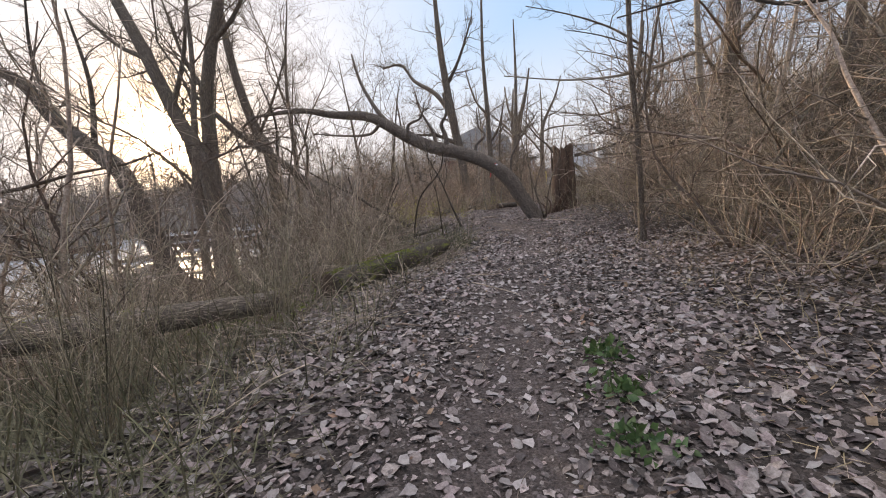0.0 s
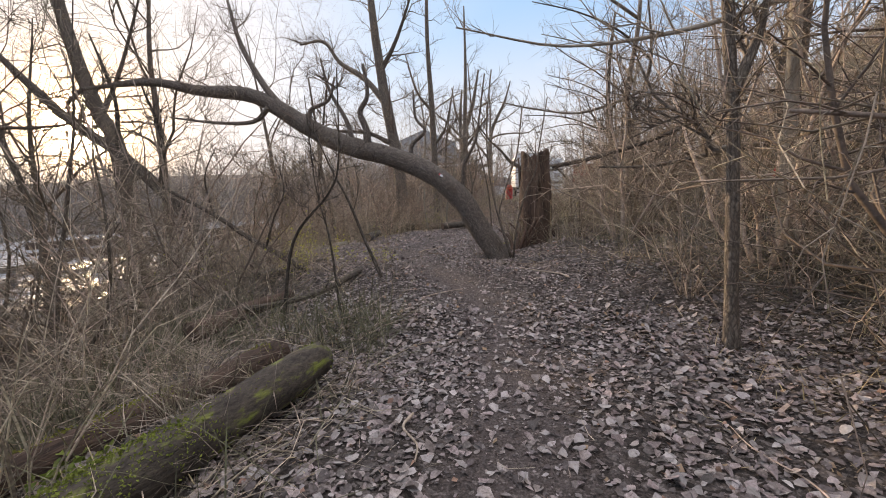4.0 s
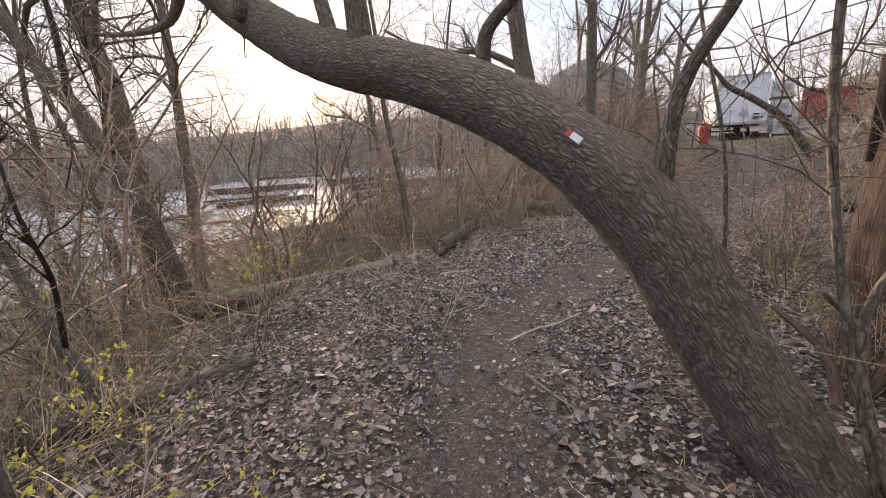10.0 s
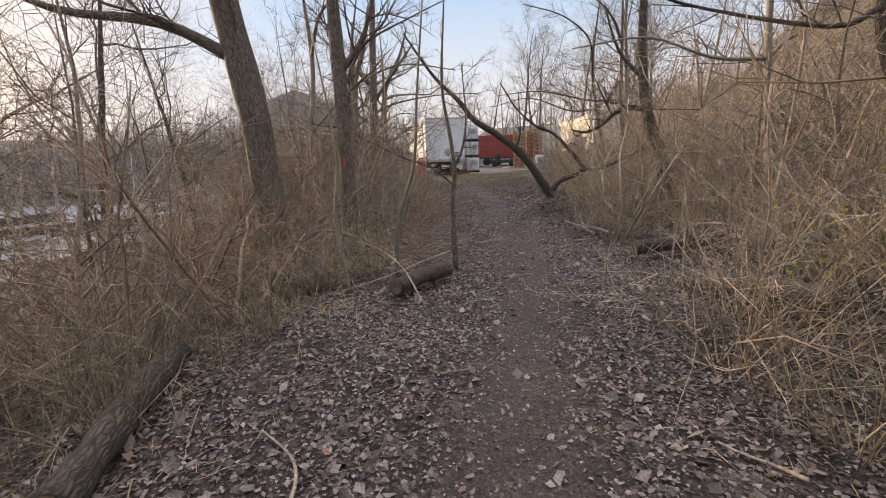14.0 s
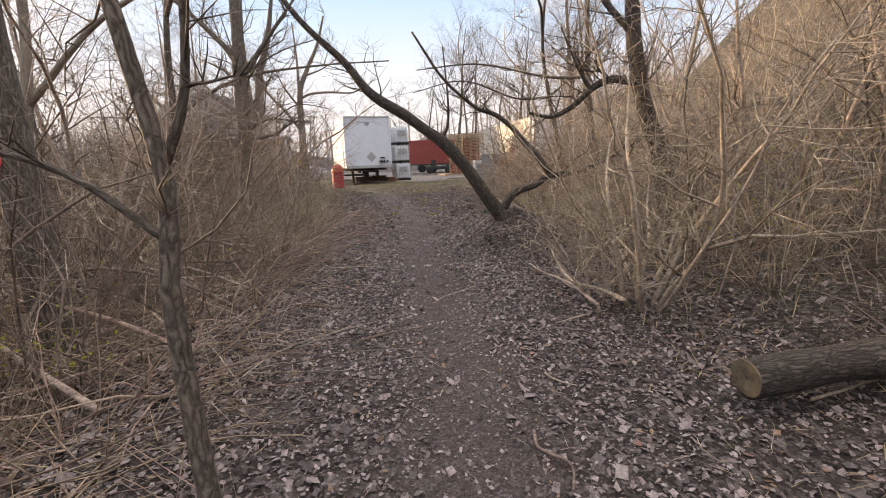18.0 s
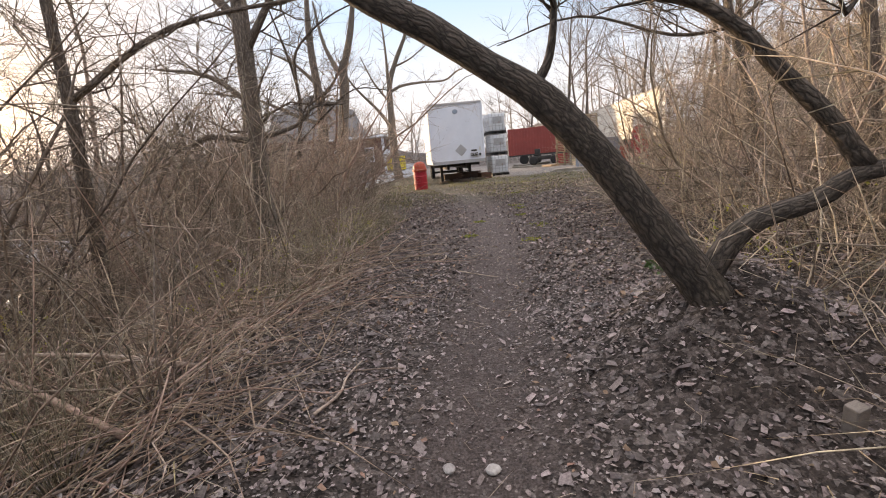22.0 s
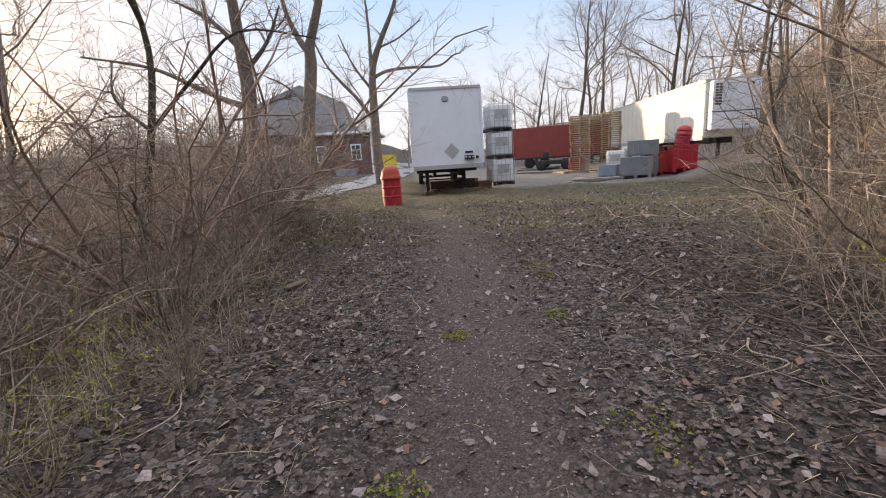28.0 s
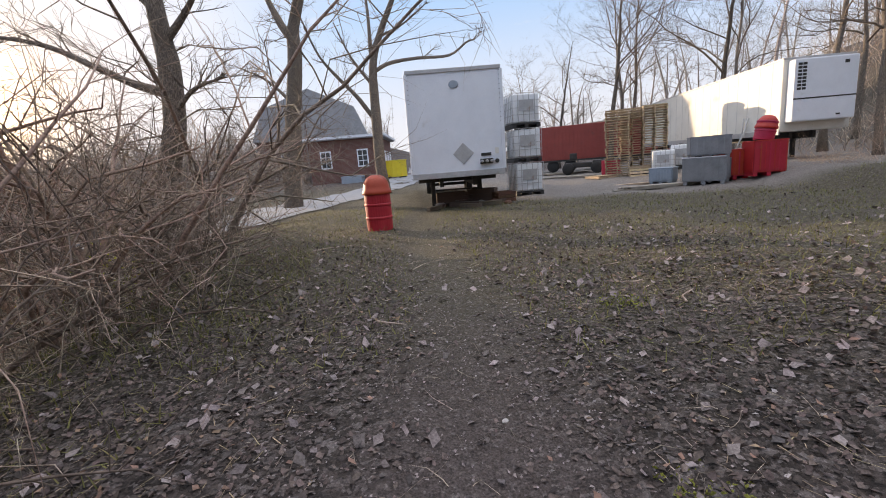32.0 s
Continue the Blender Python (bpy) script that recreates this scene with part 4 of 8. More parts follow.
S = {
    "cane": [shrub("shrub", "clump of tan canes arching from the verge", 100 + i, 17, 2.0, 0.75, 0.0075, STEM_TAN, 7, 0.05, 0.26, 0.4) for i in range(3)],
    "grey": [shrub("shrub", "bare grey-brown shrub with many fine twigs", 200 + i, 15, 2.0, 0.65, 0.009, STEM_GREY, 8, 0.01, 0.26, 0.45) for i in range(4)],
    "dark": [shrub("shrub", "bare dark shrub with long arching branches", 300 + i, 11, 2.6, 0.8, 0.011, STEM_DARK, 9, 0.04, 0.24, 0.45) for i in range(3)],
    "bramble": [shrub("shrub", "low tangle of bleached arching brambles", 400 + i, 22, 1.6, 1.3, 0.0055, STEM_GREY, 5, 0.14, 0.24, 0.4) for i in range(3)],
    "weed": [shrub("shrub", "thin dry upright weed stalks", 500 + i, 40, 1.5, 0.45, 0.004, STEM_WEED, 4, 0.0, 0.08, 0.25) for i in range(3)],
    "bud": [shrub("shrub", "twiggy shrub breaking into small yellow-green leaves", 600 + i, 12, 1.5, 0.7, 0.007, STEM_GREY, 6, 0.03, 0.24, 0.45, 300, BUD) for i in range(3)],
    "pile": [shrub("brush_pile", "heap of long russet canes lying across the verge", 800 + i, 46, 2.4, 2.6, 0.0075, STEM_RED if i < 2 else STEM_GREY, 2, 0.17, 0.10, 0.4) for i in range(3)],
    "tangle": [shrub("shrub", "bare crooked shrub with a fine tangle of twigs", 900 + i, 8, 2.6, 0.75, 0.0075, (STEM_GREY, STEM_DARK, STEM_RED, STEM_TAN)[i], 7, 0.03, 0.2, 0.45, level=2) for i in range(4)],
    "thicket": [shrub("shrub", "dense tan-brown thicket of bare twigs", 700 + i, 18, 2.4, 0.7, 0.0075, (STEM_WEED, STEM_TAN, STEM_GREY, STEM_GREY)[i], 9, 0.035, 0.2, 0.42) for i in range(4)],
}


def plant(kind, k, x, y, scale, turn, sink=0.02):
    src = S[kind][k % len(S[kind])]
    ob = copy_thing(src, pose(x, y, on(x, y) - sink, 0, 0, turn))
    ob.scale = (scale, scale, scale)
    return ob


def sow(seed, n, y0, y1, u0, u1, mix, smin, smax, clear=()):
    rng = np.random.default_rng(seed)
    names = [k for k, w in mix for _ in range(w)]
    placed = []
    for i in range(n * 6):
        if len(placed) >= n:
            break
        y, u = y0 + (y1 - y0) * rng.random(), u0 + (u1 - u0) * rng.random()
        x = u + float(middle(y))
        kind, k, s, turn = names[rng.integers(len(names))], int(rng.integers(9)), smin + (smax - smin) * rng.random(), 360 * rng.random()
        if any((x - a) ** 2 + (y - b) ** 2 < 0.45 ** 2 for a, b in placed) or any((x - a) ** 2 + (y - b) ** 2 < c * c for a, b, c in clear):
            continue
        placed.append((x, y))
        plant(kind, k, x, y, s, turn)


CLEAR = [(2.9, 13.9, 1.1), (2.5, 13.0, 0.9), (2.2, 12.0, 0.9)]
sow(1, 36, -3, 11, -4.6, -2.0, [("weed", 4), ("bramble", 2), ("grey", 2), ("thicket", 2)], 0.6, 1.0)
sow(2, 22, 11, 21, -5.2, -2.2, [("bramble", 3), ("bud", 2), ("grey", 2), ("weed", 2)], 0.5, 0.85)
sow(3, 30, 19, 28, -5.0, -1.95, [("bramble", 3), ("pile", 3), ("dark", 1), ("grey", 2), ("bud", 2), ("weed", 3)], 0.6, 1.0)
sow(4, 24, 28.5, 42, -7.2, -3.9, [("dark", 4), ("grey", 3), ("bud", 1), ("bramble", 1), ("thicket", 1)], 0.8, 1.2)
sow(6, 40, -3, 14, 2.3, 5.5, [("grey", 3), ("thicket", 3), ("bramble", 2), ("dark", 2), ("weed", 1)], 0.6, 1.05, CLEAR)
sow(7, 34, 14, 31, 2.3, 5.5, [("grey", 2), ("dark", 1), ("cane", 1), ("thicket", 2), ("bramble", 2), ("bud", 1), ("pile", 1)], 0.65, 1.05, CLEAR)
sow(8, 18, 27, 33, 3.0, 7.0, [("grey", 2), ("thicket", 2), ("bramble", 2), ("bud", 1), ("pile", 2)], 0.7, 1.05)
sow(21, 26, 13.5, 30, -6.5, -2.6, [("tangle", 1)], 0.6, 1.15)
sow(22, 14, 28, 40, -7.5, -3.6, [("tangle", 1)], 0.8, 1.25)
sow(23, 24, -1, 32, 2.6, 6.0, [("tangle", 1)], 0.6, 1.1, CLEAR)
sow(24, 10, -1, 12, -5.5, -2.6, [("tangle", 1)], 0.5, 0.9)
thicket_mass("brush", "brown brush covering the hillside", 9, 66, -8, 32, 5.0, 17, ["thicket", "grey", "thicket"], 1.0, 1.7)
thicket_mass("brush", "brown brush covering the bank below the path", 5, 64, -6, 40, -12, -4.2, ["thicket", "thicket", "grey", "dark", "weed"], 1.0, 1.55)
thicket_mass("brush", "brown brush behind the start of the path", 10, 24, -16, -4, -6, 8, ["thicket", "grey"], 0.9, 1.3)


# ---- generic bare trees ----
def bare_tree(name, label, seed, height, r, limbs, lean=0.0, fork=0.35, mat=BARK, level=2, kids=10, group="woodland trees", spread=0.6):
    rng = np.random.default_rng(seed)
    root = thing(name, label, "tree", group=group)
    tr, made = Tubes(), []
    d = np.array((lean, 0.3 * lean, 1.0))
    line, rad = shoot(rng, (0, 0, -0.15), d, height, r, 14, 0.05, 0.03, 0.12)
    rad[0] *= 1.45
    rad[1] *= 1.06
    tr.add(line, rad, 10, 0.12, seed=seed)
    n = len(line)
    for i in range(limbs):
        f = fork + (0.95 - fork) * (i + rng.random()) / limbs
        x = f * (n - 1)
        j = min(int(x), n - 2)
        p = line[j] + (line[j + 1] - line[j]) * (x - j)
        d = aside(rng, line[j + 1] - line[j], radians(30 + 35 * rng.random()))
        ln = height * spread * (1.1 - 0.65 * f) * (0.7 + 0.6 * rng.random())
        l2, r2 = shoot(rng, p, d, ln, rad[j] * (0.32 + 0.2 * rng.random()), 9, 0.2, 0.06, 0.12)
        cr = Tubes()
        cr.add(l2, r2, 5)
        twigs(rng, cr, l2, r2, level, kids + 3, ln * 0.5, 0.04, 0.12, 0.45, 0.2, fine=0.0035, ends=9, up=True)
        made.append(cr)
    under("trunk", tr.mesh("trunk", mat), root)
    for cr in made:
        under("limb", cr.mesh("limb", TWIG), root)
    return root


T = [bare_tree("tree", "tall bare deciduous tree with dark bark", 21, 12, 0.16, 10),
     bare_tree("tree", "bare leaning tree with grey bark", 22, 11, 0.13, 10, 0.18, mat=BARK_LIGHT),
     bare_tree("tree", "slim bare young tree on the slope", 23, 9, 0.075, 9, 0.05, 0.3, BARK_LIGHT),
     bare_tree("tree", "bare forked tree with dark bark", 24, 13, 0.19, 9, -0.08, 0.25, BARK_DARK, spread=0.65),
     bare_tree("tree", "slender bare woodland sapling with grey bark", 25, 6, 0.04, 8, 0.1, 0.25, BARK, kids=6),
     bare_tree("tree", "tall straight bare tree with brown bark", 26, 15, 0.2, 11, 0.03, 0.42)]



def low_tree(label, seed, stems, height, r, spread, mat, kids=9, arch=0.0):
    """Several stems from one root with branches from low down."""
    rng = np.random.default_rng(seed)
    root = thing("tree", label, "tree", group="understory trees")
    for q in range(stems):
        a = 6.283 * (q + 0.7 * rng.random()) / stems
        t = Tubes()
        line, rad = shoot(rng, (0.08 * math.cos(a), 0.08 * math.sin(a), -0.1), (spread * math.cos(a), spread * math.sin(a), 1), height * (0.65 + 0.5 * rng.random()), r * (0.6 + 0.5 * rng.random()), 9, 0.14, -arch, 0.2)
        t.add(line, rad, 6)
        twigs(rng, t, line, rad, 2, kids + 5, height * 0.36, 0.02 - arch * 0.3, 0.15, 0.5, 0.23, fine=0.003, ends=10)
        under("stem", t.mesh("stem", mat), root)
    return root


T += [low_tree("bare multi-stemmed small tree with russet arching branches", 51, 4, 5.0, 0.045, 0.6, STEM_RED, 10, 0.07),
      low_tree("bare multi-stemmed small tree with grey-brown twigs", 52, 5, 4.6, 0.04, 0.45, STEM_GREY, 9, 0.01),
      low_tree("bare spreading small tree with dark twigs", 53, 3, 5.5, 0.055, 0.75, STEM_DARK, 11, 0.09),
      low_tree("bare small tree with slim brown stems", 54, 4, 4.2, 0.03, 0.35, TWIG, 9, 0.0)]


def stand(k, x, y, scale=1.0, turn=0.0, sink=0.03):
    ob = copy_thing(T[k], pose(x, y, on(x, y) - sink, 0, 0, turn))
    ob.scale = (scale, scale, scale)
    return ob


def wood(seed, n, y0, y1, u0, u1, kinds, smin, smax, gap=1.6):
    rng = np.random.default_rng(seed)
    placed = []
    for i in range(n * 8):
        if len(placed) >= n:
            break
        y, u = y0 + (y1 - y0) * rng.random(), u0 + (u1 - u0) * rng.random()
        x = u + float(middle(min(y, 40)))
        if any((x - a) ** 2 + (y - b) ** 2 < gap * gap for a, b in placed):
            continue
        placed.append((x, y))
        stand(kinds[rng.integers(len(kinds))], x, y, smin + (smax - smin) * rng.random(), 360 * rng.random())


wood(31, 14, -2, 32, 6.0, 20, [0, 1, 2, 3, 5], 0.7, 1.1, 2.2)
wood(32, 12, -2, 34, -15, -6, [1, 2, 0, 3], 0.6, 0.95, 2.4)
wood(33, 20, 0, 33, 3.6, 7.5, [4, 7, 9, 7, 8], 0.75, 1.05, 1.8)
wood(35, 16, 0, 27, -7.5, -4.2, [6, 7, 9, 4], 0.7, 1.0, 2.0)
wood(36, 9, 27, 41, -8.0, -4.6, [6, 8, 6, 7], 0.75, 1.1, 1.5)
for k, x, y, s0, turn in ((6, -5.5, 33.7, 1.0, 20), (6, -4.7, 36.2, 1.2, 80), (8, -5.4, 38.6, 1.3, 0), (6, -4.4, 32.8, 1.0, 160), (8, -6.4, 40.4, 1.3, 300), (6, -6.6, 36.8, 1.25, 30), (8, -5.2, 34.6, 0.85, 140), (6, -5.0, 35.6, 0.9, 250), (8, -5.4, 37.4, 0.9, 60), (6, -5.9, 32.2, 0.85, 300), (7, 3.6, 32.2, 0.8, 10), (9, 4.2, 33.6, 0.9, 100), (7, 3.7, 30.4, 0.75, 200),
                          (7, 3.6, 27.0, 0.75, 0), (9, 3.1, 28.4, 0.85, 90), (7, -3.9, 22.6, 0.8, 120), (9, -4.4, 25.0, 0.75, 30), (6, -4.2, 18.4, 0.7, 0), (7, -4.9, 17.2, 0.75, 200), (9, 3.0, 17.5, 0.9, 10), (7, 3.2, 19.6, 0.85, 70),
                          (7, -4.9, 28.0, 0.8, 0), (9, 2.9, 14.9, 0.9, 0), (7, 3.6, 11.0, 0.9, 0), (9, 3.8, 7.6, 0.9, 50), (7, 4.9, 5.4, 0.95, 0), (9, -3.4, 7.2, 0.8, 0), (9, -2.8, 9.9, 0.7, 100), (7, -4.0, 4.4, 0.8, 30)):
    stand(k, x, y, s0, turn)
wood(38, 14, 1, 14, -7.0, -4.4, [9, 7], 0.8, 1.15, 1.2)
wood(39, 18, 14.5, 31, -7.0, -4.2, [7, 9, 7, 9], 0.8, 1.1, 1.1)
wood(40, 14, 1, 31, 4.3, 6.8, [9, 7], 0.8, 1.1, 1.4)
for k, x, y, s0, turn in ((7, -4.3, 23.6, 1.0, 10), (9, -4.7, 25.2, 1.1, 80), (7, -5.5, 27.4, 1.1, 200), (9, -6.3, 30.0, 1.2, 0), (7, -7.2, 32.2, 1.2, 120), (9, -5.9, 28.6, 1.2, 40), (9, 8.6, 39.5, 0.9, 0), (7, 9.9, 42.2, 0.9, 90), (7, 8.2, 36.5, 0.9, 30), (8, -5.5, 21.0, 0.75, 10), (8, -5.6, 23.2, 0.8, 130), (8, -5.5, 26.0, 0.8, 240)):
    stand(k, x, y, s0, turn)
stand(0, 9.8, 41.6, 1.1, 30)
stand(3, 12.8, 45.5, 0.9, 200)
wood(37, 13, 33, 47, -15, -7.5, [6, 7, 8, 9, 2], 0.8, 1.2, 1.3)
wood(34, 6, -14, -5, -8, 8, [0, 2, 3], 0.8, 1.0, 2.5)


# ---- far woods ----
def far_wood(name, label, seed, n, place, h0, h1):
    rng = np.random.default_rng(seed)
    t = Tubes()
    for i in range(n):
        x, y = place(rng)
        h = h0 + (h1 - h0) * rng.random()
        base = np.array((x, y, on(x, y) - 0.3))
        line, rad = shoot(rng, base, (0.1 * rng.normal(), 0.1 * rng.normal(), 1), h, 0.014 * h + 0.03, 5, 0.06, 0.03, 0.2)
        t.add(line, rad, 4, tip=True)
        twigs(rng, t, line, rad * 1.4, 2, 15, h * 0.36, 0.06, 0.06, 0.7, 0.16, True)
    return tagged(new(name, t.mesh(name, HAZED_TWIG)), label, "woods", kind="stuff")


def arc(a0, a1, d0, d1):
    def pick(rng):
        a, d = radians(a0 + (a1 - a0) * rng.random()), d0 + (d1 - d0) * rng.random()
        return d * math.sin(a), 20 + d * math.cos(a)
    return pick


thicket_mass("brush", "tall brown brush on the bank", 11, 24, 16.5, 26, -8.5, -4.4, ["thicket", "grey"], 1.2, 1.6)
far_wood("far_woods", "distant bare woods beyond the lower yard", 41, 430, arc(-108, -12, 66, 125), 5, 9)
far_wood("far_woods", "bare woods behind the yard", 42, 100, arc(-10, 45, 64, 110), 8, 14)
wands("far_woods", "distant thicket at the foot of the far woods", 43, 9000, 0, 0, 0, 0, (2.5, 6.5), 0.05, HAZED_TWIG, (0.9, 1.5), 0.15, 3, arc(-110, -14, 58, 116), "woods")
wands("brush", "brown brush on the slope behind the yard", 86, 2600, 0, 0, 0, 0, (1.5, 4.0), 0.02, STEM_GREY, (0.6, 1.5), 0.3, 4, lambda g: (17 + 16 * g.random(), 40 + 40 * g.random()))


# ---- the yard ----
WHITE = material("white_paint", (0.66, 0.69, 0.74), (0.77, 0.80, 0.85), 1.5, 40, 0.45, bump=0.05, depth=0.003, spots=(0.55, 0.55, 0.53), spot_scale=0.8, spot_at=0.62)
CREAM = material("aged_white_panel", (0.62, 0.60, 0.54), (0.75, 0.73, 0.67), 1.2, 30, 0.5, bump=0.06, depth=0.004, spots=(0.50, 0.47, 0.40), spot_scale=0.7, spot_at=0.6)
STEEL = material("dull_steel", (0.36, 0.36, 0.36), (0.52, 0.52, 0.52), 3, 60, 0.5, 0.35, bump=0.1, spots=(0.22, 0.13, 0.08), spot_scale=2.5)
BLACK = material("black_steel", (0.012, 0.012, 0.012), (0.04, 0.038, 0.036), 4, 50, 0.6, bump=0.2, spots=(0.10, 0.055, 0.03), spot_scale=3)
RUBBER = material("rubber", (0.012, 0.012, 0.012), (0.03, 0.03, 0.03), 6, 60, 0.85, bump=0.2)
RED_BIN = material("red_plastic", (0.36, 0.010, 0.018), (0.47, 0.022, 0.030), 2, 40, 0.5, bump=0.05, spots=(0.33, 0.05, 0.04), spot_scale=2.0, rand="object", amount=0.12)
RED_STEEL = material("oxide_red_steel", (0.20, 0.032, 0.026), (0.30, 0.055, 0.042), 1, 30, 0.55, bump=0.1, spots=(0.16, 0.05, 0.035), spot_scale=1.2)
YELLOW = material("yellow_paint", (0.66, 0.50, 0.02), (0.78, 0.62, 0.04), 2, 40, 0.5, bump=0.05, spots=(0.5, 0.38, 0.05), spot_scale=2)
TANK = material("milky_plastic", (0.70, 0.72, 0.73), (0.82, 0.84, 0.85), 2, 40, 0.4, bump=0.03, spots=(0.55, 0.52, 0.46), spot_scale=1.5)
PALLET = material("pallet_wood", (0.36, 0.27, 0.165), (0.60, 0.48, 0.33), 3, 60, 0.8, bump=0.3, stretch=(1, 6, 6), rand="object", amount=0.35)
GREY_WOOD = material("weathered_board", (0.19, 0.17, 0.145), (0.36, 0.325, 0.28), 3, 60, 0.85, bump=0.3, stretch=(1, 6, 6), rand="object", amount=0.25)
GREY_CRATE = material("grey_plastic", (0.15, 0.155, 0.165), (0.24, 0.245, 0.26), 3, 40, 0.6, bump=0.1, rand="object", amount=0.2)
BRICK = material("red_brick", (0.13, 0.055, 0.045), (0.22, 0.10, 0.08), 2, 30, 0.85, bump=0.3, rand="object", amount=0.25)
MORTAR = material("mortar", (0.26, 0.22, 0.20), (0.34, 0.30, 0.27), 4, 60, 0.9, bump=0.2)
ROOF = material("grey_shingle", (0.24, 0.245, 0.255), (0.38, 0.385, 0.40), 2, 40, 0.85, bump=0.3, spots=(0.24, 0.25, 0.24), spot_scale=1)
TARMAC = material("worn_tarmac", (0.20, 0.21, 0.225), (0.31, 0.32, 0.335), 2, 90, 0.85, bump=0.3, spots=(0.15, 0.15, 0.155), spot_scale=0.7)
ORANGE = material("orange_plastic", (0.62, 0.13, 0.02), (0.75, 0.2, 0.03), 3, 40, 0.5, bump=0.05)
GLASS_DARK = material("window_glass", (0.03, 0.035, 0.04), (0.05, 0.055, 0.06), 2, 20, 0.08, bump=0.0)
BLUE_GREY = material("faded_blue_grey", (0.22, 0.27, 0.33), (0.32, 0.37, 0.43), 3, 40, 0.6, bump=0.1)


def box_trailer(m):
    """Parked semi-trailer box, seen at its nose: origin under the middle of the nose, box runs to +y."""
    r = thing("box_trailer", "white box semi-trailer parked on its landing legs in the yard", "trailer", m)
    w, z0, z1, ln = 1.3, 1.12, 4.03, 13.0
    part("body", boxed(-w, 0.02, z0, w, ln, z1, 0.03), WHITE, r)
    part("bottom_rail", boxed(-w - 0.012, -0.01, z0 - 0.02, w + 0.012, 0.05, z0 + 0.14, 0.01), STEEL, r, "scuffed steel bottom rail")
    part("top_rail", boxed(-w - 0.012, -0.012, z1 - 0.09, w + 0.012, 0.05, z1 + 0.012, 0.01), STEEL, r)
    for x in (-w, w):
        part("corner_post", boxed(x - 0.05, -0.014, z0 + 0.142, x + 0.05, 0.06, z1 - 0.092, 0.012), WHITE, r)
        for k in range(22):
            part("rivet", turned([(0.012, 0), (0.01, 0.006), (0.002, 0.008)], 6, pose(x * 0.965, -0.014, z0 + 0.2 + k * 0.123, 90)), BLACK, r) if k > 9 and x > 0 or k > 14 else None
    part("vent", turned([(0.135, 0), (0.135, 0.02), (0.11, 0.03)], 24, pose(0.0, 0.02, z1 - 0.42, 90) @ Matrix.Diagonal((1, 0.78, 1, 1))), BLUE_GREY, r, "oval blue-grey badge")
    part("placard", boxed(-0.21, -0.005, -0.21, 0.21, 0.02, 0.21, 0.004, pose(0.16, 0.012, z0 + 0.62, 0, 45, 0)), STEEL, r, "diamond placard holder")
    box1 = part("connector_box", boxed(0.62, -0.09, z0 + 0.30, 0.98, 0.02, z0 + 0.44, 0.012), BLACK, r, "black air and power connectors")
    for dx in (0.66, 0.80, 0.94):
        part("coupling", turned([(0.045, 0), (0.045, 0.06), (0.03, 0.09)], 10, pose(dx, -0.09, z0 + 0.37, 90)), STEEL, box1)
    part("label_plate", boxed(0.66, -0.004, z0 + 0.52, 0.94, 0.02, z0 + 0.60), BLACK, r)
    part("label_plate", boxed(1.06, -0.004, z0 + 0.56, 1.16, 0.02, z0 + 0.72), CREAM, r)
    part("socket", turned([(0.06, 0), (0.06, 0.03), (0.04, 0.05)], 14, pose(1.1, 0.0, z0 + 0.36, 90)), BLACK, r)
    # frame and running gear
    for x in (-0.5, 0.5):
        part("frame_rail", boxed(x - 0.06, 0.6, z0 - 0.30, x + 0.06, ln - 0.3, z0 - 0.022, 0.01), BLACK, r)
    for y in (1.2, 2.4, 3.6, 5.0, 7.0, 9.0):
        part("cross_member", boxed(-1.2, y - 0.05, z0 - 0.16, 1.2, y + 0.05, z0 - 0.021), BLACK, r)
    for x in (-0.78, 0.78):
        leg = part("landing_leg", boxed(x - 0.075, 2.1, 0.08, x + 0.075, 2.25, z0 - 0.025, 0.012), BLACK, r)
        part("foot", boxed(x - 0.17, 2.02, 0.0, x + 0.17, 2.33, 0.08, 0.015), BLACK, leg)
        part("brace", boxed(-0.03, 0, -0.02, 0.03, 1.35, 0.02, 0.0, pose(x, 2.25, 0.35, 32, 0, 0)), BLACK, r)
    part("crank_shaft", boxed(-0.85, 2.13, 0.62, 0.85, 2.18, 0.67), BLACK, r)
    part("axle_tree", boxed(-1.0, 10.1, 0.44, 1.0, 10.24, 0.58), BLACK, r)
    for x in (-1.0, 1.0):
        for y in (9.5, 10.8):
            wh = part("wheel", turned([(0.3, -0.13), (0.47, -0.13), (0.5, -0.09), (0.5, 0.09), (0.47, 0.13), (0.3, 0.13)], 24, pose(x, y, 0.5, 0, 90, 0)), RUBBER, r, smooth=True)
            part("rim", turned([(0.05, -0.06), (0.28, -0.1), (0.29, 0.1), (0.05, 0.06)], 20, pose(x, y, 0.5, 0, 90, 0)), STEEL, wh)
    return r


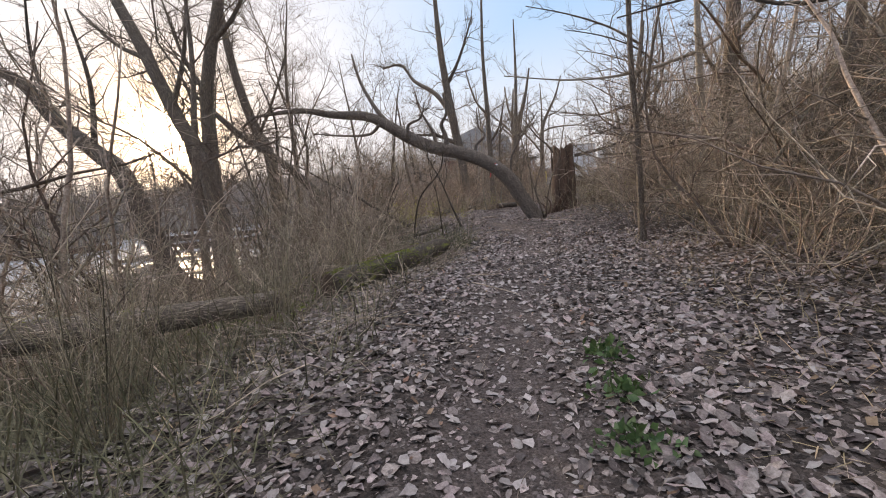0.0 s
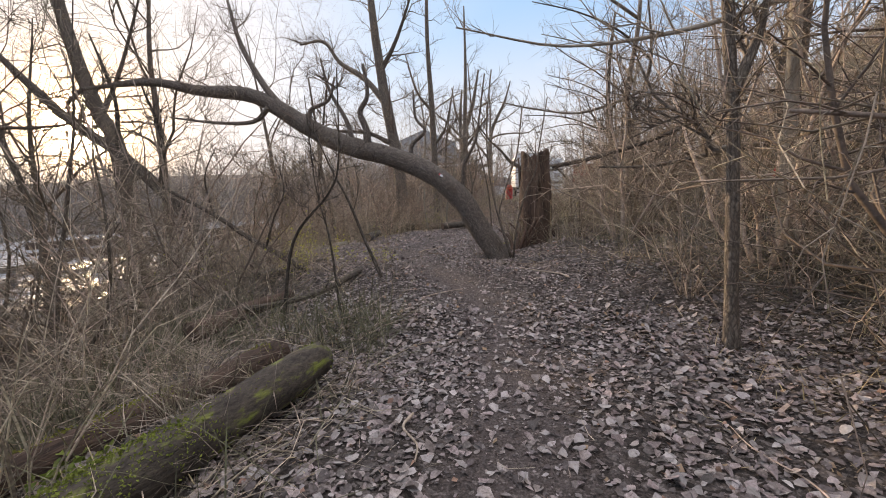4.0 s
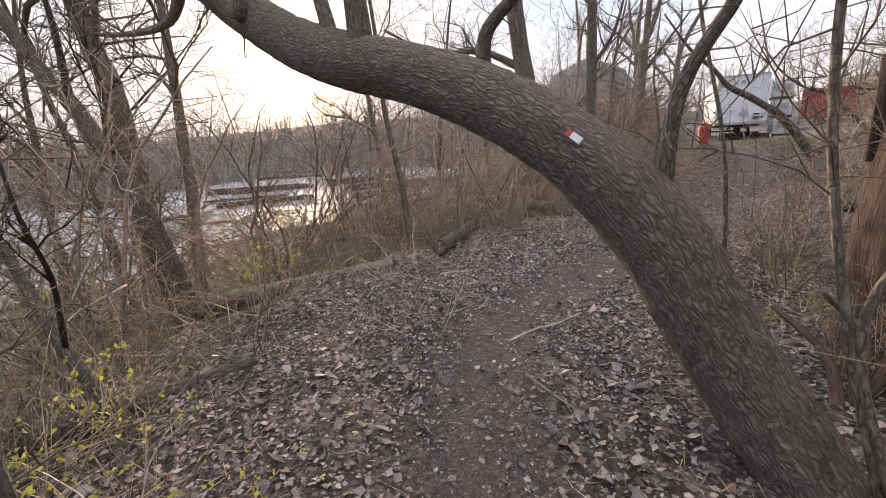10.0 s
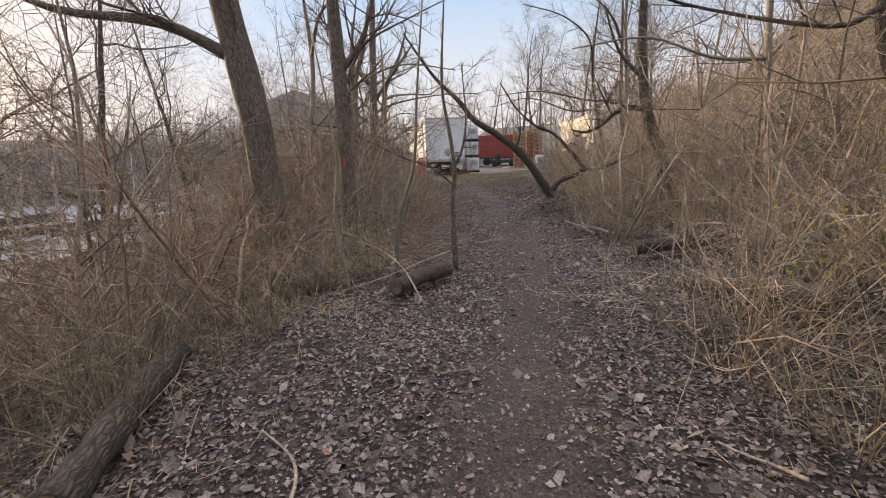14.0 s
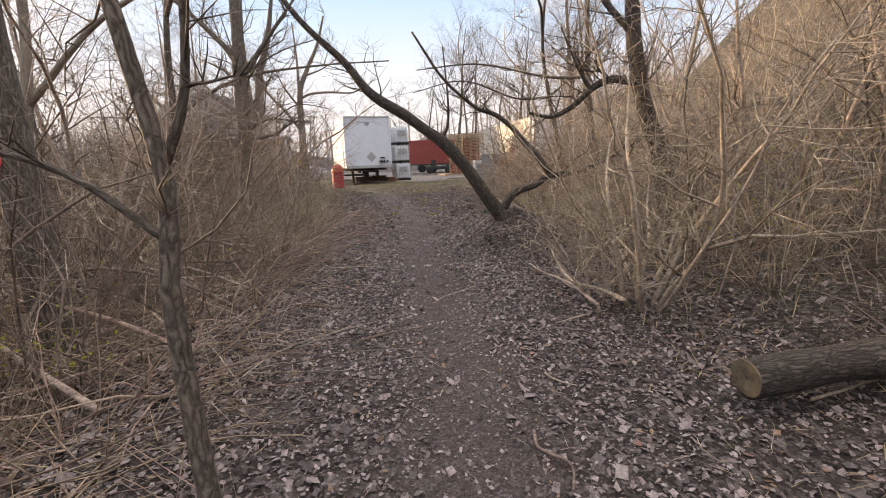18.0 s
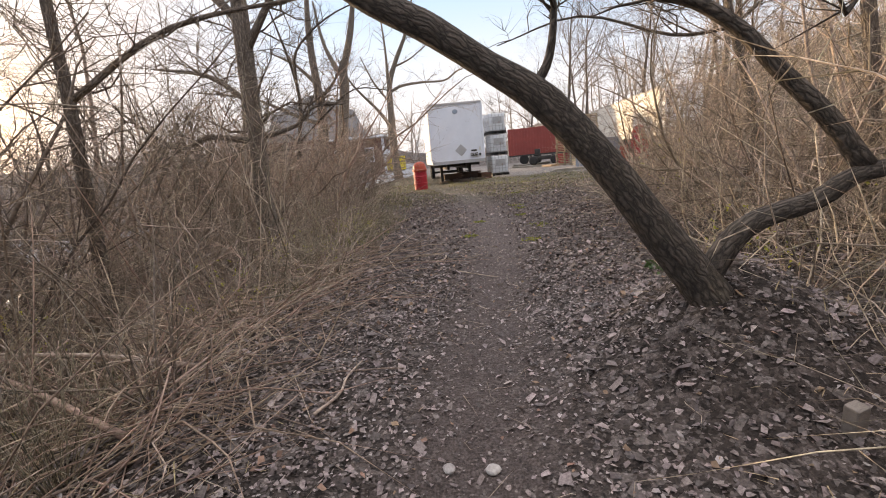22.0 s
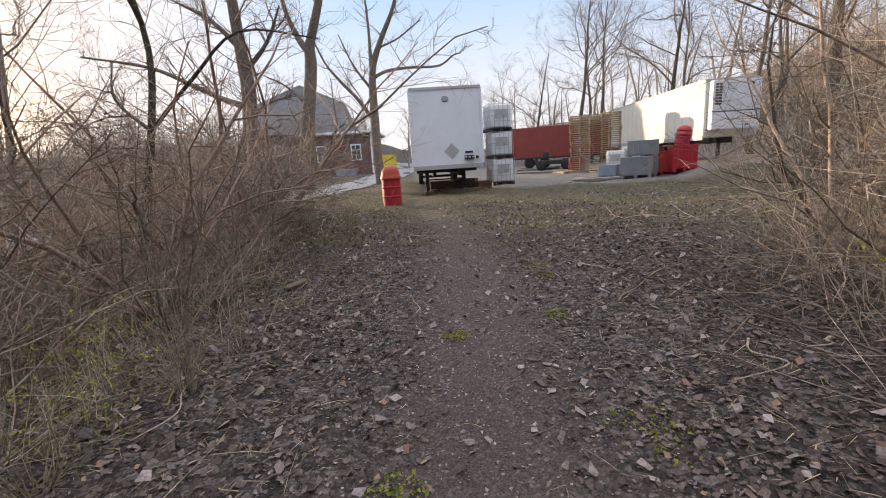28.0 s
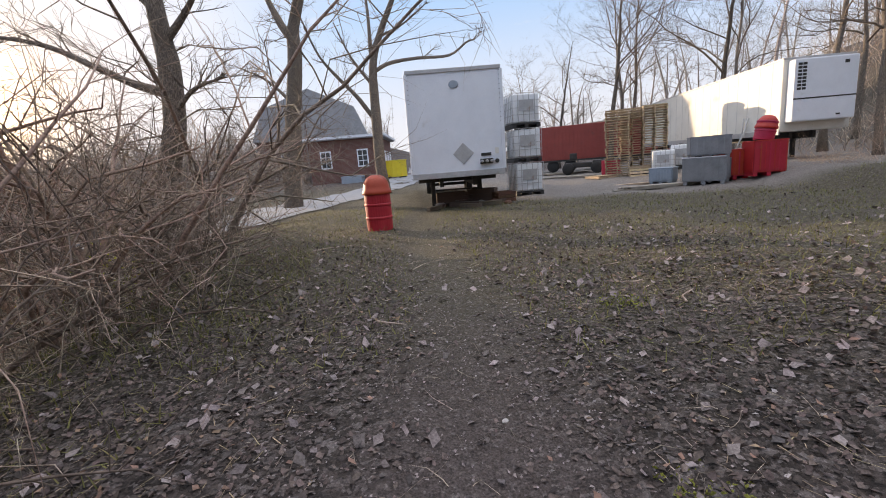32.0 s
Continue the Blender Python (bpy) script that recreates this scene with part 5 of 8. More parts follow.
def ibc(m, label="white caged liquid tote with a milky tank on a pallet", tall=1.15):
    r = thing("tote_tank", label, "tote tank", m, "stacked tote tanks")
    w, d = 0.5, 0.6
    base = part("pallet_base", boxed(-w, -d, 0.10, w, d, 0.15, 0.008), BLACK if tall > 1.1 else GREY_WOOD, r)
    for x in (-0.43, 0.0, 0.43):
        part("skid", boxed(x - 0.07, -d, 0.0, x + 0.07, d, 0.098, 0.008), BLACK, base)
    part("tank", boxed(-w + 0.03, -d + 0.03, 0.155, w - 0.03, d - 0.03, tall - 0.03, 0.06), TANK, r, "milky white plastic tank", True)
    part("cap", turned([(0.11, 0), (0.11, 0.05), (0.07, 0.06)], 16, pose(0, 0, tall - 0.028)), BLACK, r)
    part("label_panel", boxed(-0.26, -d - 0.012, 0.55, 0.26, -d - 0.002, 0.92), STEEL, r)
    bar = 0.008
    for z in (0.2, 0.43, 0.66, 0.89, tall):
        for y in (-d, d):
            part("cage_bar", boxed(-w, y - bar, z - bar, w, y + bar, z + bar), STEEL, r)
        for x in (-w, w):
            part("cage_bar", boxed(x - bar, -d, z - bar, x + bar, d, z + bar), STEEL, r)
    for k in range(6):
        x = -w + 2 * w * k / 5
        for y in (-d, d):
            part("cage_bar", boxed(x - bar, y - bar, 0.15, x + bar, y + bar, tall), STEEL, r)
    for k in range(1, 6):
        y = -d + 2 * d * k / 6
        for x in (-w, w):
            part("cage_bar", boxed(x - bar, y - bar, 0.15, x + bar, y + bar, tall), STEEL, r)
    return r


def barrel_bin(m, label, domed=True, h=0.86):
    r = thing("trash_barrel", label, "trash bin", m, "red barrels")
    prof = [(0.275, 0.0), (0.285, 0.02), (0.29, 0.26), (0.302, 0.28), (0.302, 0.305), (0.29, 0.325), (0.29, 0.55), (0.302, 0.57), (0.302, 0.595), (0.29, 0.615), (0.288, h - 0.03), (0.298, h - 0.02), (0.298, h)]
    part("drum", turned(prof, 32), RED_BIN, r, smooth=False)
    if domed:
        lid = part("lid", turned([(0.315, h - 0.05), (0.325, h - 0.04), (0.322, h + 0.02), (0.30, h + 0.045), (0.285, h + 0.14), (0.255, h + 0.24), (0.19, h + 0.32), (0.10, h + 0.365), (0.02, h + 0.375)], 32), RED_BIN, r, "domed red lid with a push flap", True)
        part("flap", boxed(-0.16, -0.30, h + 0.07, 0.16, -0.26, h + 0.20, 0.012, pose(0, 0.02, 0.05, -12, 0, 0)), RED_BIN, lid)
    return r


def pallet(m):
    r = thing("pallet", "rough wooden shipping pallet in a tall stack", "pallet", m, "stacked pallets")
    me = from_bm("board", boxed(-0.6, -0.045, 0, 0.6, 0.045, 0.018), PALLET)
    st = from_bm("stringer", boxed(-0.02, -0.5, 0, 0.02, 0.5, 0.09), PALLET)
    for k in range(7):
        under("board", me, r, at=pose(0, -0.45 + 0.15 * k, 0.1092))
    for k in range(3):
        under("board", me, r, at=pose(0, -0.45 + 0.45 * k, 0.0))
    for x in (-0.56, 0, 0.56):
        under("stringer", st, r, at=pose(x, 0, 0.0186))
    return r


# ---- trees and logs that the path passes ----
def hero_tree(name, label, trunk, radii, limbs=(), mat=BARK, seed=1, sides=20, per=6, kids=8, limb_kids=6, rough=0.12, ridges=0.0, twig_len=1.2, sprout=0.35,
              twig_mat=TWIG, group="", lift=0.05, sub=2, limb_from=0.2):
    """A tree by its trunk line and limb lines (each: points, radius at its root), with twigs grown along them."""
    rng = np.random.default_rng(seed)
    root = thing(name, label, "tree", group=group)
    t = Tubes()
    line, rad = smooth_line(trunk, radii, per)
    t.add(line, rad, sides, rough, ridges, seed)
    under("trunk", t.mesh("trunk", mat), root)
    tw = Tubes()
    if kids:
        twigs(rng, tw, line, rad * 0.35, sub, int(kids * 1.7), twig_len, lift, sprout, 0.5, 0.2, fine=0.003, ends=10, up=True)
    for pts, r in limbs:
        l2, r2 = smooth_line(pts, [r * (1 - 0.7 * k / max(1, len(pts) - 1)) for k in range(len(pts))], 4)
        lb = Tubes()
        lb.add(l2, r2, 8, 0.1, 0.0, seed + 1)
        if limb_kids:
            twigs(rng, lb, l2, r2, 2, int(limb_kids * 1.6), twig_len * 0.75, lift, limb_from, 0.5, 0.2, fine=0.003, ends=10, up=True)
        under("limb", lb.mesh("limb", mat), root)
    if tw.count:
        under("crown", tw.mesh("crown", twig_mat), root, "bare leafless twigs")
    return root


def fallen_log(label, a, b, r0, r1, mat=BARK, seed=1, cut=True, moss=0.0, sides=20, segs=18, name="log", bow=0.03, group="", sink=0.25):
    """A lying trunk from a to b that follows the ground, with cut ends."""
    rng = np.random.default_rng(seed)
    root = thing(name, label, "log", group=group)
    pts, rad = [], []
    for k in range(segs + 1):
        f = k / segs
        x, y = a[0] + (b[0] - a[0]) * f, a[1] + (b[1] - a[1]) * f
        r = r0 + (r1 - r0) * f
        z = a[2] + (b[2] - a[2]) * f
        pts.append((x + bow * math.sin(f * 5 + seed), y + bow * math.cos(f * 4 + seed), z))
        rad.append(r * (1 + 0.05 * math.sin(f * 17 + seed)))
    t = Tubes()
    t.add(pts, rad, sides, 0.22, 0.05, seed)
    under("trunk", t.mesh("trunk", mat), root)
    d = Vector(pts[1]) - Vector(pts[0])
    if cut:
        for p, q, r in ((pts[0], -d, r0), (pts[-1], d, r1)):
            bm = turned([(r * 0.9, -0.01), (r * 0.92, 0.004), (r * 0.6, 0.008), (r * 0.25, 0.004), (0.01, 0.0)], 20)
            turn = Vector(q).to_track_quat("Z", "Y").to_matrix().to_4x4()
            part("cut_end", bm, WOOD_CUT if mat is not ROT else ROT, root, "sawn end grain" if mat is not ROT else "", at=Matrix.Translation(p) @ turn)
    if moss:
        spots = []
        for _ in range(int(9000 * moss)):
            f = rng.random()
            x = f * segs
            i = min(int(x), segs - 1)
            p = np.array(pts[i]) + (np.array(pts[i + 1]) - np.array(pts[i])) * (x - i)
            e = np.array(pts[i + 1]) - np.array(pts[i])
            e /= np.linalg.norm(e)
            side = np.cross(e, (0, 0, 1.0))
            side /= np.linalg.norm(side)
            a2 = 0.75 * rng.normal()
            q = p + (rad[i] * 1.01) * (math.sin(a2) * side + math.cos(a2) * np.array((0, 0, 1.0)))
            if noise.noise(Vector(q * 3.5)) > 0.25 - moss * 0.55:
                spots.append(q)
        v, f = leaf_cards(rng, spots, 0.017)
        under("moss", mesh_from("moss", v, f, MOSS), root, "green cushions of moss")
    return root


def lying_branch(label, pts, r, mat=STEM_GREY, seed=1, kids=4, category="branch", ln=0.5, name="fallen_branch"):
    rng = np.random.default_rng(seed)
    root = thing(name, label, category)
    line, rad = smooth_line(pts, [r * (1 - 0.55 * k / (len(pts) - 1)) for k in range(len(pts))], 5)
    t = Tubes()
    t.add(line, rad, 8, 0.15, 0, seed)
    under("stick", t.mesh("stick", mat), root)
    if kids:
        tw = Tubes()
        twigs(rng, tw, line, rad, 1, kids, ln, 0.0, 0.2, 0.5, 0.15)
        under("side_twig", tw.mesh("side_twig", mat), root)
    return root


# ---- yard, placed ----
def lay(x, y, lift=0.0, rz=0.0, rx=0.0, ry=0.0):
    return pose(x, y, on(x, y) + lift, rx, ry, rz)


box_trailer(pose(-1.42, 44.11, 0.03, 0, 0, 8.7))
barrel_bin(lay(-3.0, 41.1, -0.01, 20), "red steel drum trash bin with a domed lid beside the path")

first = ibc(lay(0.62, 48.0, 0.0, 14))
z = first.matrix_basis.translation.z
copy_thing(first, pose(0.60, 48.02, z + 1.175, 0, 0, 12))
copy_thing(first, pose(0.56, 48.0, z + 2.35, 0, 0, 16))
copy_thing(first, lay(7.6, 54.2, 0.0, -24))
copy_thing(first, lay(8.6, 54.8, 0.0, -20))

p0 = pallet(lay(6.0, 56.4, 0.0, -16))
prng = np.random.default_rng(71)
for sx, sy, n, rz in ((6.0, 56.4, 27, -16), (7.0, 57.3, 28, -12), (7.9, 56.6, 27, -10)):
    for k in range(n):
        if sx == 6.0 and k == 0:
            continue
        copy_thing(p0, pose(sx + 0.03 * prng.normal(), sy + 0.03 * prng.normal(), on(sx, sy) + 0.128 * k, 0, 0, rz + 1.5 * prng.normal()))
copy_thing(p0, lay(4.9, 55.4, 0.0, 30))
lean_p = copy_thing(p0, lay(6.9, 55.4, 0.0, 10, 72))


def bulk_bin(m, label, mat, h=0.8, w=0.6, d=0.5):
    r = thing("bulk_bin", label, "storage bin", m, "bulk bins")
    part("floor_panel", boxed(-w, -d, 0.12, w, d, 0.15), mat, r)
    for x in (-w, w):
        part("side_panel", boxed(x - 0.02, -d, 0.152, x + 0.02, d, h, 0.008), mat, r)
    for y in (-d, d):
        part("end_panel", boxed(-w + 0.022, y - 0.02, 0.152, w - 0.022, y + 0.02, h, 0.008), mat, r)
        for k in range(5):
            x = -w + 0.2 + k * (2 * w - 0.4) / 4
            part("rib", boxed(x - 0.015, y - 0.034 if y < 0 else y + 0.021, 0.2, x + 0.015, y - 0.021 if y < 0 else y + 0.034, h - 0.06), mat, r)
    for x in (-w + 0.08, 0, w - 0.08):
        part("skid", boxed(x - 0.06, -d, 0.0, x + 0.06, d, 0.118, 0.006), mat, r)
    part("rim", boxed(-w - 0.03, -d - 0.03, h + 0.001, w + 0.03, d + 0.03, h + 0.03, 0.008), mat, r)
    return r


bulk_bin(lay(6.45, 47.35, 0.0, -22), "light grey plastic bulk bin on the ground", GREY_CRATE, 0.86)
bulk_bin(lay(7.1, 48.5, 0.0, -18), "dark grey plastic bulk bin behind another", GREY_CRATE, 0.80)
bulk_bin(pose(7.05, 48.45, on(7.1, 48.5) + 0.835, 0, 0, -16), "dark grey plastic bulk bin stacked on another", GREY_CRATE, 0.74)
bulk_bin(lay(5.9, 49.4, 0.0, -35), "small blue-grey crate leaning beside the bins", BLUE_GREY, 0.6, 0.4, 0.35)
bulk_bin(lay(8.35, 47.5, 0.0, -8), "bright red plastic bulk bin by the trailer", RED_BIN, 1.1, 0.46, 0.46)
bulk_bin(lay(7.75, 48.3, 0.0, -8), "red plastic bulk bin beside the grey bins", RED_BIN, 1.0, 0.42, 0.42)
red_top = barrel_bin(pose(8.3, 47.5, on(8.35, 47.5) + 1.13, 6, 8, 30), "red domed barrel perched on a red bin", True, 0.42)
barrel_bin(lay(6.0, 58.8, 0, 0), "plain red steel drum near the pallets", False)
barrel_bin(lay(6.6, 59.2, 0, 0), "plain red steel drum near the pallets", False)


def reefer(m):
    r = thing("refrigerated_trailer", "long white refrigerated trailer with a nose vent grille", "trailer", m)
    w, z0, z1, ln = 1.3, 1.2, 4.0, 14.6
    part("body", boxed(-w, 0.0, z0, w, ln, z1, 0.05), CREAM, r, "long white ribbed panel box")
    part("roof_rail", boxed(-w - 0.02, -0.02, z1 - 0.06, w + 0.02, ln + 0.02, z1 + 0.015, 0.01), STEEL, r)
    part("side_rail", boxed(-w - 0.02, 0.0, z0 - 0.1, -w + 0.03, ln, z0 + 0.12, 0.01), STEEL, r)
    unit = part("cooling_unit", boxed(-w + 0.16, -0.42, z0 + 0.35, w - 0.16, -0.005, z1 - 0.12, 0.06), WHITE, r, "white cooling unit housing")
    for i in range(2):
        for j in range(8):
            part("grille_slot", boxed(-w + 0.28 + 0.17 * i, -0.428, z1 - 0.36 - 0.13 * j, -w + 0.42 + 0.17 * i, -0.418, z1 - 0.27 - 0.13 * j), BLACK, unit)
    part("panel_gap", boxed(-w + 0.18, -0.426, z0 + 1.18, w - 0.18, -0.416, z0 + 1.23), BLACK, unit)
    part("badge", boxed(0.62, -0.427, z1 - 0.42, 0.78, -0.419, z1 - 0.30), BLACK, unit)
    part("latch", boxed(0.45, -0.43, z0 + 0.5, 0.6, -0.418, z0 + 0.56), BLACK, unit)
    for k in range(18):
        part("panel_seam", boxed(-w - 0.006, 0.6 + 0.8 * k, z0 + 0.14, -w + 0.004, 0.615 + 0.8 * k, z1 - 0.08), STEEL, r)
    for x in (-0.45, 0.45):
        part("frame_rail", boxed(x - 0.06, 0.6, z0 - 0.3, x + 0.06, ln - 0.4, z0 - 0.004), BLACK, r)
    for x in (-0.75, 0.75):
        part("landing_leg", boxed(x - 0.07, 2.2, -0.1, x + 0.07, 2.35, z0 - 0.004), BLACK, r)
    for x in (-1.05, 1.05):
        for y in (11.6, 12.9):
            wh = part("wheel", turned([(0.3, -0.13), (0.47, -0.13), (0.5, -0.09), (0.5, 0.09), (0.47, 0.13), (0.3, 0.13)], 24, pose(x, y, 0.42, 0, 90, 0)), RUBBER, r, smooth=True)
            part("rim", turned([(0.05, -0.06), (0.28, -0.1), (0.29, 0.1), (0.05, 0.06)], 20, pose(x, y, 0.42, 0, 90, 0)), STEEL, wh)
    return r


reefer(pose(12.2, 51.3, 0.55, 0, 0, 2.4))
for k, (dx, dz) in enumerate(((0.0, 0.0), (0.35, 0.02))):
    t = Tubes()
    t.add([(10.0 + 0.8 * dx, 53.0 + dx, on(10.0, 53.0)), (10.6 + 0.3 * dx, 53.2 + dx, 1.9 + dz), (10.78, 53.3 + dx, 2.5 + dz)], [0.03, 0.03, 0.03], 8)
    tagged(new("metal_pole", t.mesh("metal_pole", STEEL)), "grey metal pole leaning against the trailer", "pole")


def red_container(m):
    r = thing("shipping_container", "long oxide-red steel trailer standing behind the pallets", "container", m)
    ln, h = 14.0, 2.75
    part("body", boxed(0, 0, 1.0, ln, 2.5, 1.0 + h, 0.03), RED_STEEL, r)
    for k in range(46):
        x = 0.16 + k * 0.3
        part("corrugation", boxed(x, -0.035, 1.12, x + 0.14, 0.002, 0.9 + h, 0.012), RED_STEEL, r)
    part("base_rail", boxed(-0.02, -0.04, 0.86, ln + 0.02, 2.54, 0.998), BLACK, r)
    for x in (1.6, 3.0, 11.0, 12.3):
        part("wheel", turned([(0.1, -0.13), (0.47, -0.13), (0.5, -0.09), (0.5, 0.09), (0.47, 0.13), (0.1, 0.13)], 20, pose(x, 0.2, 0.5, 90, 0, 0)), RUBBER, r, smooth=True)
    for x in (5.5, 8.5):
        part("leg", boxed(x - 0.07, 0.4, 0, x + 0.07, 0.55, 0.855), BLACK, r)
    return r


red_container(lay(2.6, 70.0, 0.0, -14))


def board_pile(label, x, y, rz, n, ln, seed, mat=GREY_WOOD):
    r = thing("board_pile", label, "lumber", lay(x, y, 0.01, rz))
    g = np.random.default_rng(seed)
    for k in range(n):
        part("board", boxed(-ln / 2 * (0.8 + 0.2 * g.random()), -0.1, 0, ln / 2, 0.1, 0.04, 0.004), mat, r, at=pose(0.2 * g.normal(), 0.22 * (k % 3 - 1), 0.042 * (k // 3), 0, 0, 2.5 * g.normal()))
    return r


board_pile("weathered boards piled at the yard's edge", 5.0, 47.4, 8, 8, 2.6, 3)
board_pile("long pale plank laid over other boards", 5.5, 50.2, 14, 4, 4.6, 4, PALLET)
board_pile("rough boards lying near the far pallets", 3.6, 58.0, -8, 9, 3.0, 5)
board_pile("scrap timber heaped under the red trailer", 4.2, 64.0, 12, 12, 3.4, 6)


def forklift(m):
    r = thing("small_tractor", "small dark machine standing in the yard", "machine", m)
    part("body", boxed(-0.5, -0.9, 0.45, 0.5, 0.9, 0.8, 0.08), BLACK, r)
    part("engine", boxed(-0.45, -1.6, 0.45, 0.45, -0.92, 0.9, 0.06), BLACK, r)
    part("seat", boxed(-0.3, 0.1, 1.0, 0.3, 0.6, 1.45, 0.06), BLACK, r)
    for x in (-0.62, 0.62):
        for y in (-1.2, 0.7):
            part("wheel", turned([(0.1, -0.12), (0.36, -0.12), (0.4, -0.07), (0.4, 0.07), (0.36, 0.12), (0.1, 0.12)], 18, pose(x, y, 0.4, 0, 90, 0)), RUBBER, r, smooth=True)
    return r


forklift(lay(5.2, 63.5, 0, 80))
for k, (x, y, s) in enumerate(((-0.9, 45.6, 0.16), (-0.4, 46.0, 0.2), (-2.2, 45.3, 0.17), (-0.1, 45.2, 0.13), (-1.6, 45.9, 0.22))):
    bm = bmesh.new()
    bmesh.ops.create_icosphere(bm, subdivisions=2, radius=s)
    for v in bm.verts:
        v.co *= 1 + 0.35 * noise.noise(v.co * 7 + Vector((k * 3.1, 0, 0)))
        v.co.z *= 0.6
    ob = tagged(new("rubble", from_bm("rubble", bm, BRICK if k % 2 else GREY_WOOD)), "lump of rubble lying under the trailer", "rubble", "rubble under the trailer")
    ob.matrix_basis = lay(x, y, s * 0.35, 40 * k)
for k, (x, y, rz) in enumerate(((-2.3, 44.9, 60), (-0.6, 45.0, 15), (-1.2, 44.8, -20))):
    ob = tagged(new("timber_block", from_bm("timber_block", boxed(-0.35, -0.07, 0, 0.35, 0.07, 0.12, 0.006), WOOD_CUT)), "short timber block lying under the trailer nose", "timber")
    ob.matrix_basis = lay(x, y, 0.0, rz)


# yellow dumpster, driveway, houses
def dumpster(m):
    r = thing("dumpster", "bright yellow steel dumpster beside the driveway", "dumpster", m)
    part("body", boxed(-1.0, -0.7, 0.12, 1.0, 0.7, 1.65, 0.03), YELLOW, r)
    for x in (-0.9, -0.45, 0, 0.45, 0.9):
        part("rib", boxed(x - 0.04, -0.75, 0.2, x + 0.04, -0.702, 1.6), YELLOW, r)
    part("lid", boxed(-1.04, -0.76, 1.652, 1.04, 0.74, 1.74, 0.02), YELLOW, r)
    for x in (-0.8, 0.8):
        part("skid", boxed(x - 0.08, -0.7, 0, x + 0.08, 0.7, 0.118), BLACK, r)
    return r


dumpster(lay(-10.7, 74.5, 0.0, -12))
rv, rf = [], []
for k in range(60):
    f = k / 59
    y = 40.5 + 60 * f
    x = -9.6 + 1.6 * math.sin(f * 2.6) - 4.0 * f * f
    for j in range(7):
        xx = x - 1.9 + 3.8 * j / 6
        rv.append((xx, y, on(xx, y) + 0.03))
    if k:
        for j in range(6):
            rf.append(((k - 1) * 7 + j, (k - 1) * 7 + j + 1, k * 7 + j + 1, k * 7 + j))
tagged(new("road", mesh_from("road", rv, rf, TARMAC, True)), "worn grey tarmac driveway leading to the houses", "road", kind="structure")


def window(parent, m, w=0.9, h=1.5):
    f = part("window", boxed(-w / 2 - 0.09, -0.06, -0.1, w / 2 + 0.09, 0.0, h + 0.1, 0.01), WHITE, parent, "white-framed sash window", at=m)
    for i in range(2):
        for j in range(3):
            part("pane", boxed(-w / 2 + i * w / 2 + 0.03, -0.068, j * h / 3 + 0.03, -w / 2 + (i + 1) * w / 2 - 0.03, -0.061, (j + 1) * h / 3 - 0.03), GLASS_DARK, f)


def brick_wing(m):
    r = thing("house", "low red-brick house with white trim and a flat roof", "house", m)
    part("wall", boxed(0, 0, -2.0, 7.0, 9.0, 4.1), BRICK, r)
    part("roof", boxed(-0.4, -0.5, 4.102, 7.5, 9.4, 4.4, 0.03), ROOF, r, "flat roof with a white fascia")
    part("fascia", boxed(-0.42, -0.53, 4.2, 7.52, -0.502, 4.42), WHITE, r)
    part("fascia", boxed(7.502, -0.5, 4.2, 7.54, 9.4, 4.42), WHITE, r)
    for x in (1.6, 5.2):
        window(r, pose(x, -0.001, 1.5))
    part("pilaster", boxed(6.75, -0.08, 0, 7.05, -0.002, 4.1), WHITE, r)
    for y in (1.0, 3.2, 5.4, 7.6):
        part("door", boxed(7.002, y - 0.7, 0.2, 7.06, y + 0.7, 2.9, 0.01), WHITE, r, "white panelled garage door")
    part("bulkhead", boxed(3.2, -1.6, -1.0, 5.2, -0.002, 0.6, 0.05), BLUE_GREY, r)
    # courses of the brickwork
    bm = bmesh.new()
    for k in range(40):
        z = -0.4 + k * 0.11
        box(bm, 0.02, -0.004, z, 6.7, 0.001, z + 0.012)
    part("joint", bm, MORTAR, r, "mortar courses")
    return r


brick_wing(lay(-18.6, 72.5, 0.0, 8))


def gambrel(m):
    r = thing("house", "large house with a grey gambrel roof behind bare trees", "house", m)
    part("wall", boxed(-7.5, 0, -3, 7.5, 12, 5.5), BRICK, r)
    prof = [(-8, 5.3), (-6.2, 9.6), (0, 12.2), (6.2, 9.6), (8, 5.3)]
    bm = bmesh.new()
    a = [bm.verts.new((x, -0.4, z)) for x, z in prof]
    b = [bm.verts.new((x, 12.4, z)) for x, z in prof]
    for k in range(4):
        bm.faces.new((a[k], a[k + 1], b[k + 1], b[k]))
    bm.faces.new(a[::-1])
    bm.faces.new(b)
    bm.faces.new((a[0], b[0], b[4], a[4]))
    part("roof", bm, ROOF, r, "grey shingled gambrel roof")
    for x in (-4, 0, 4):
        window(r, pose(x, -0.001, 2.2))
    return r


gambrel(lay(-26.5, 92, 0.0, 24))


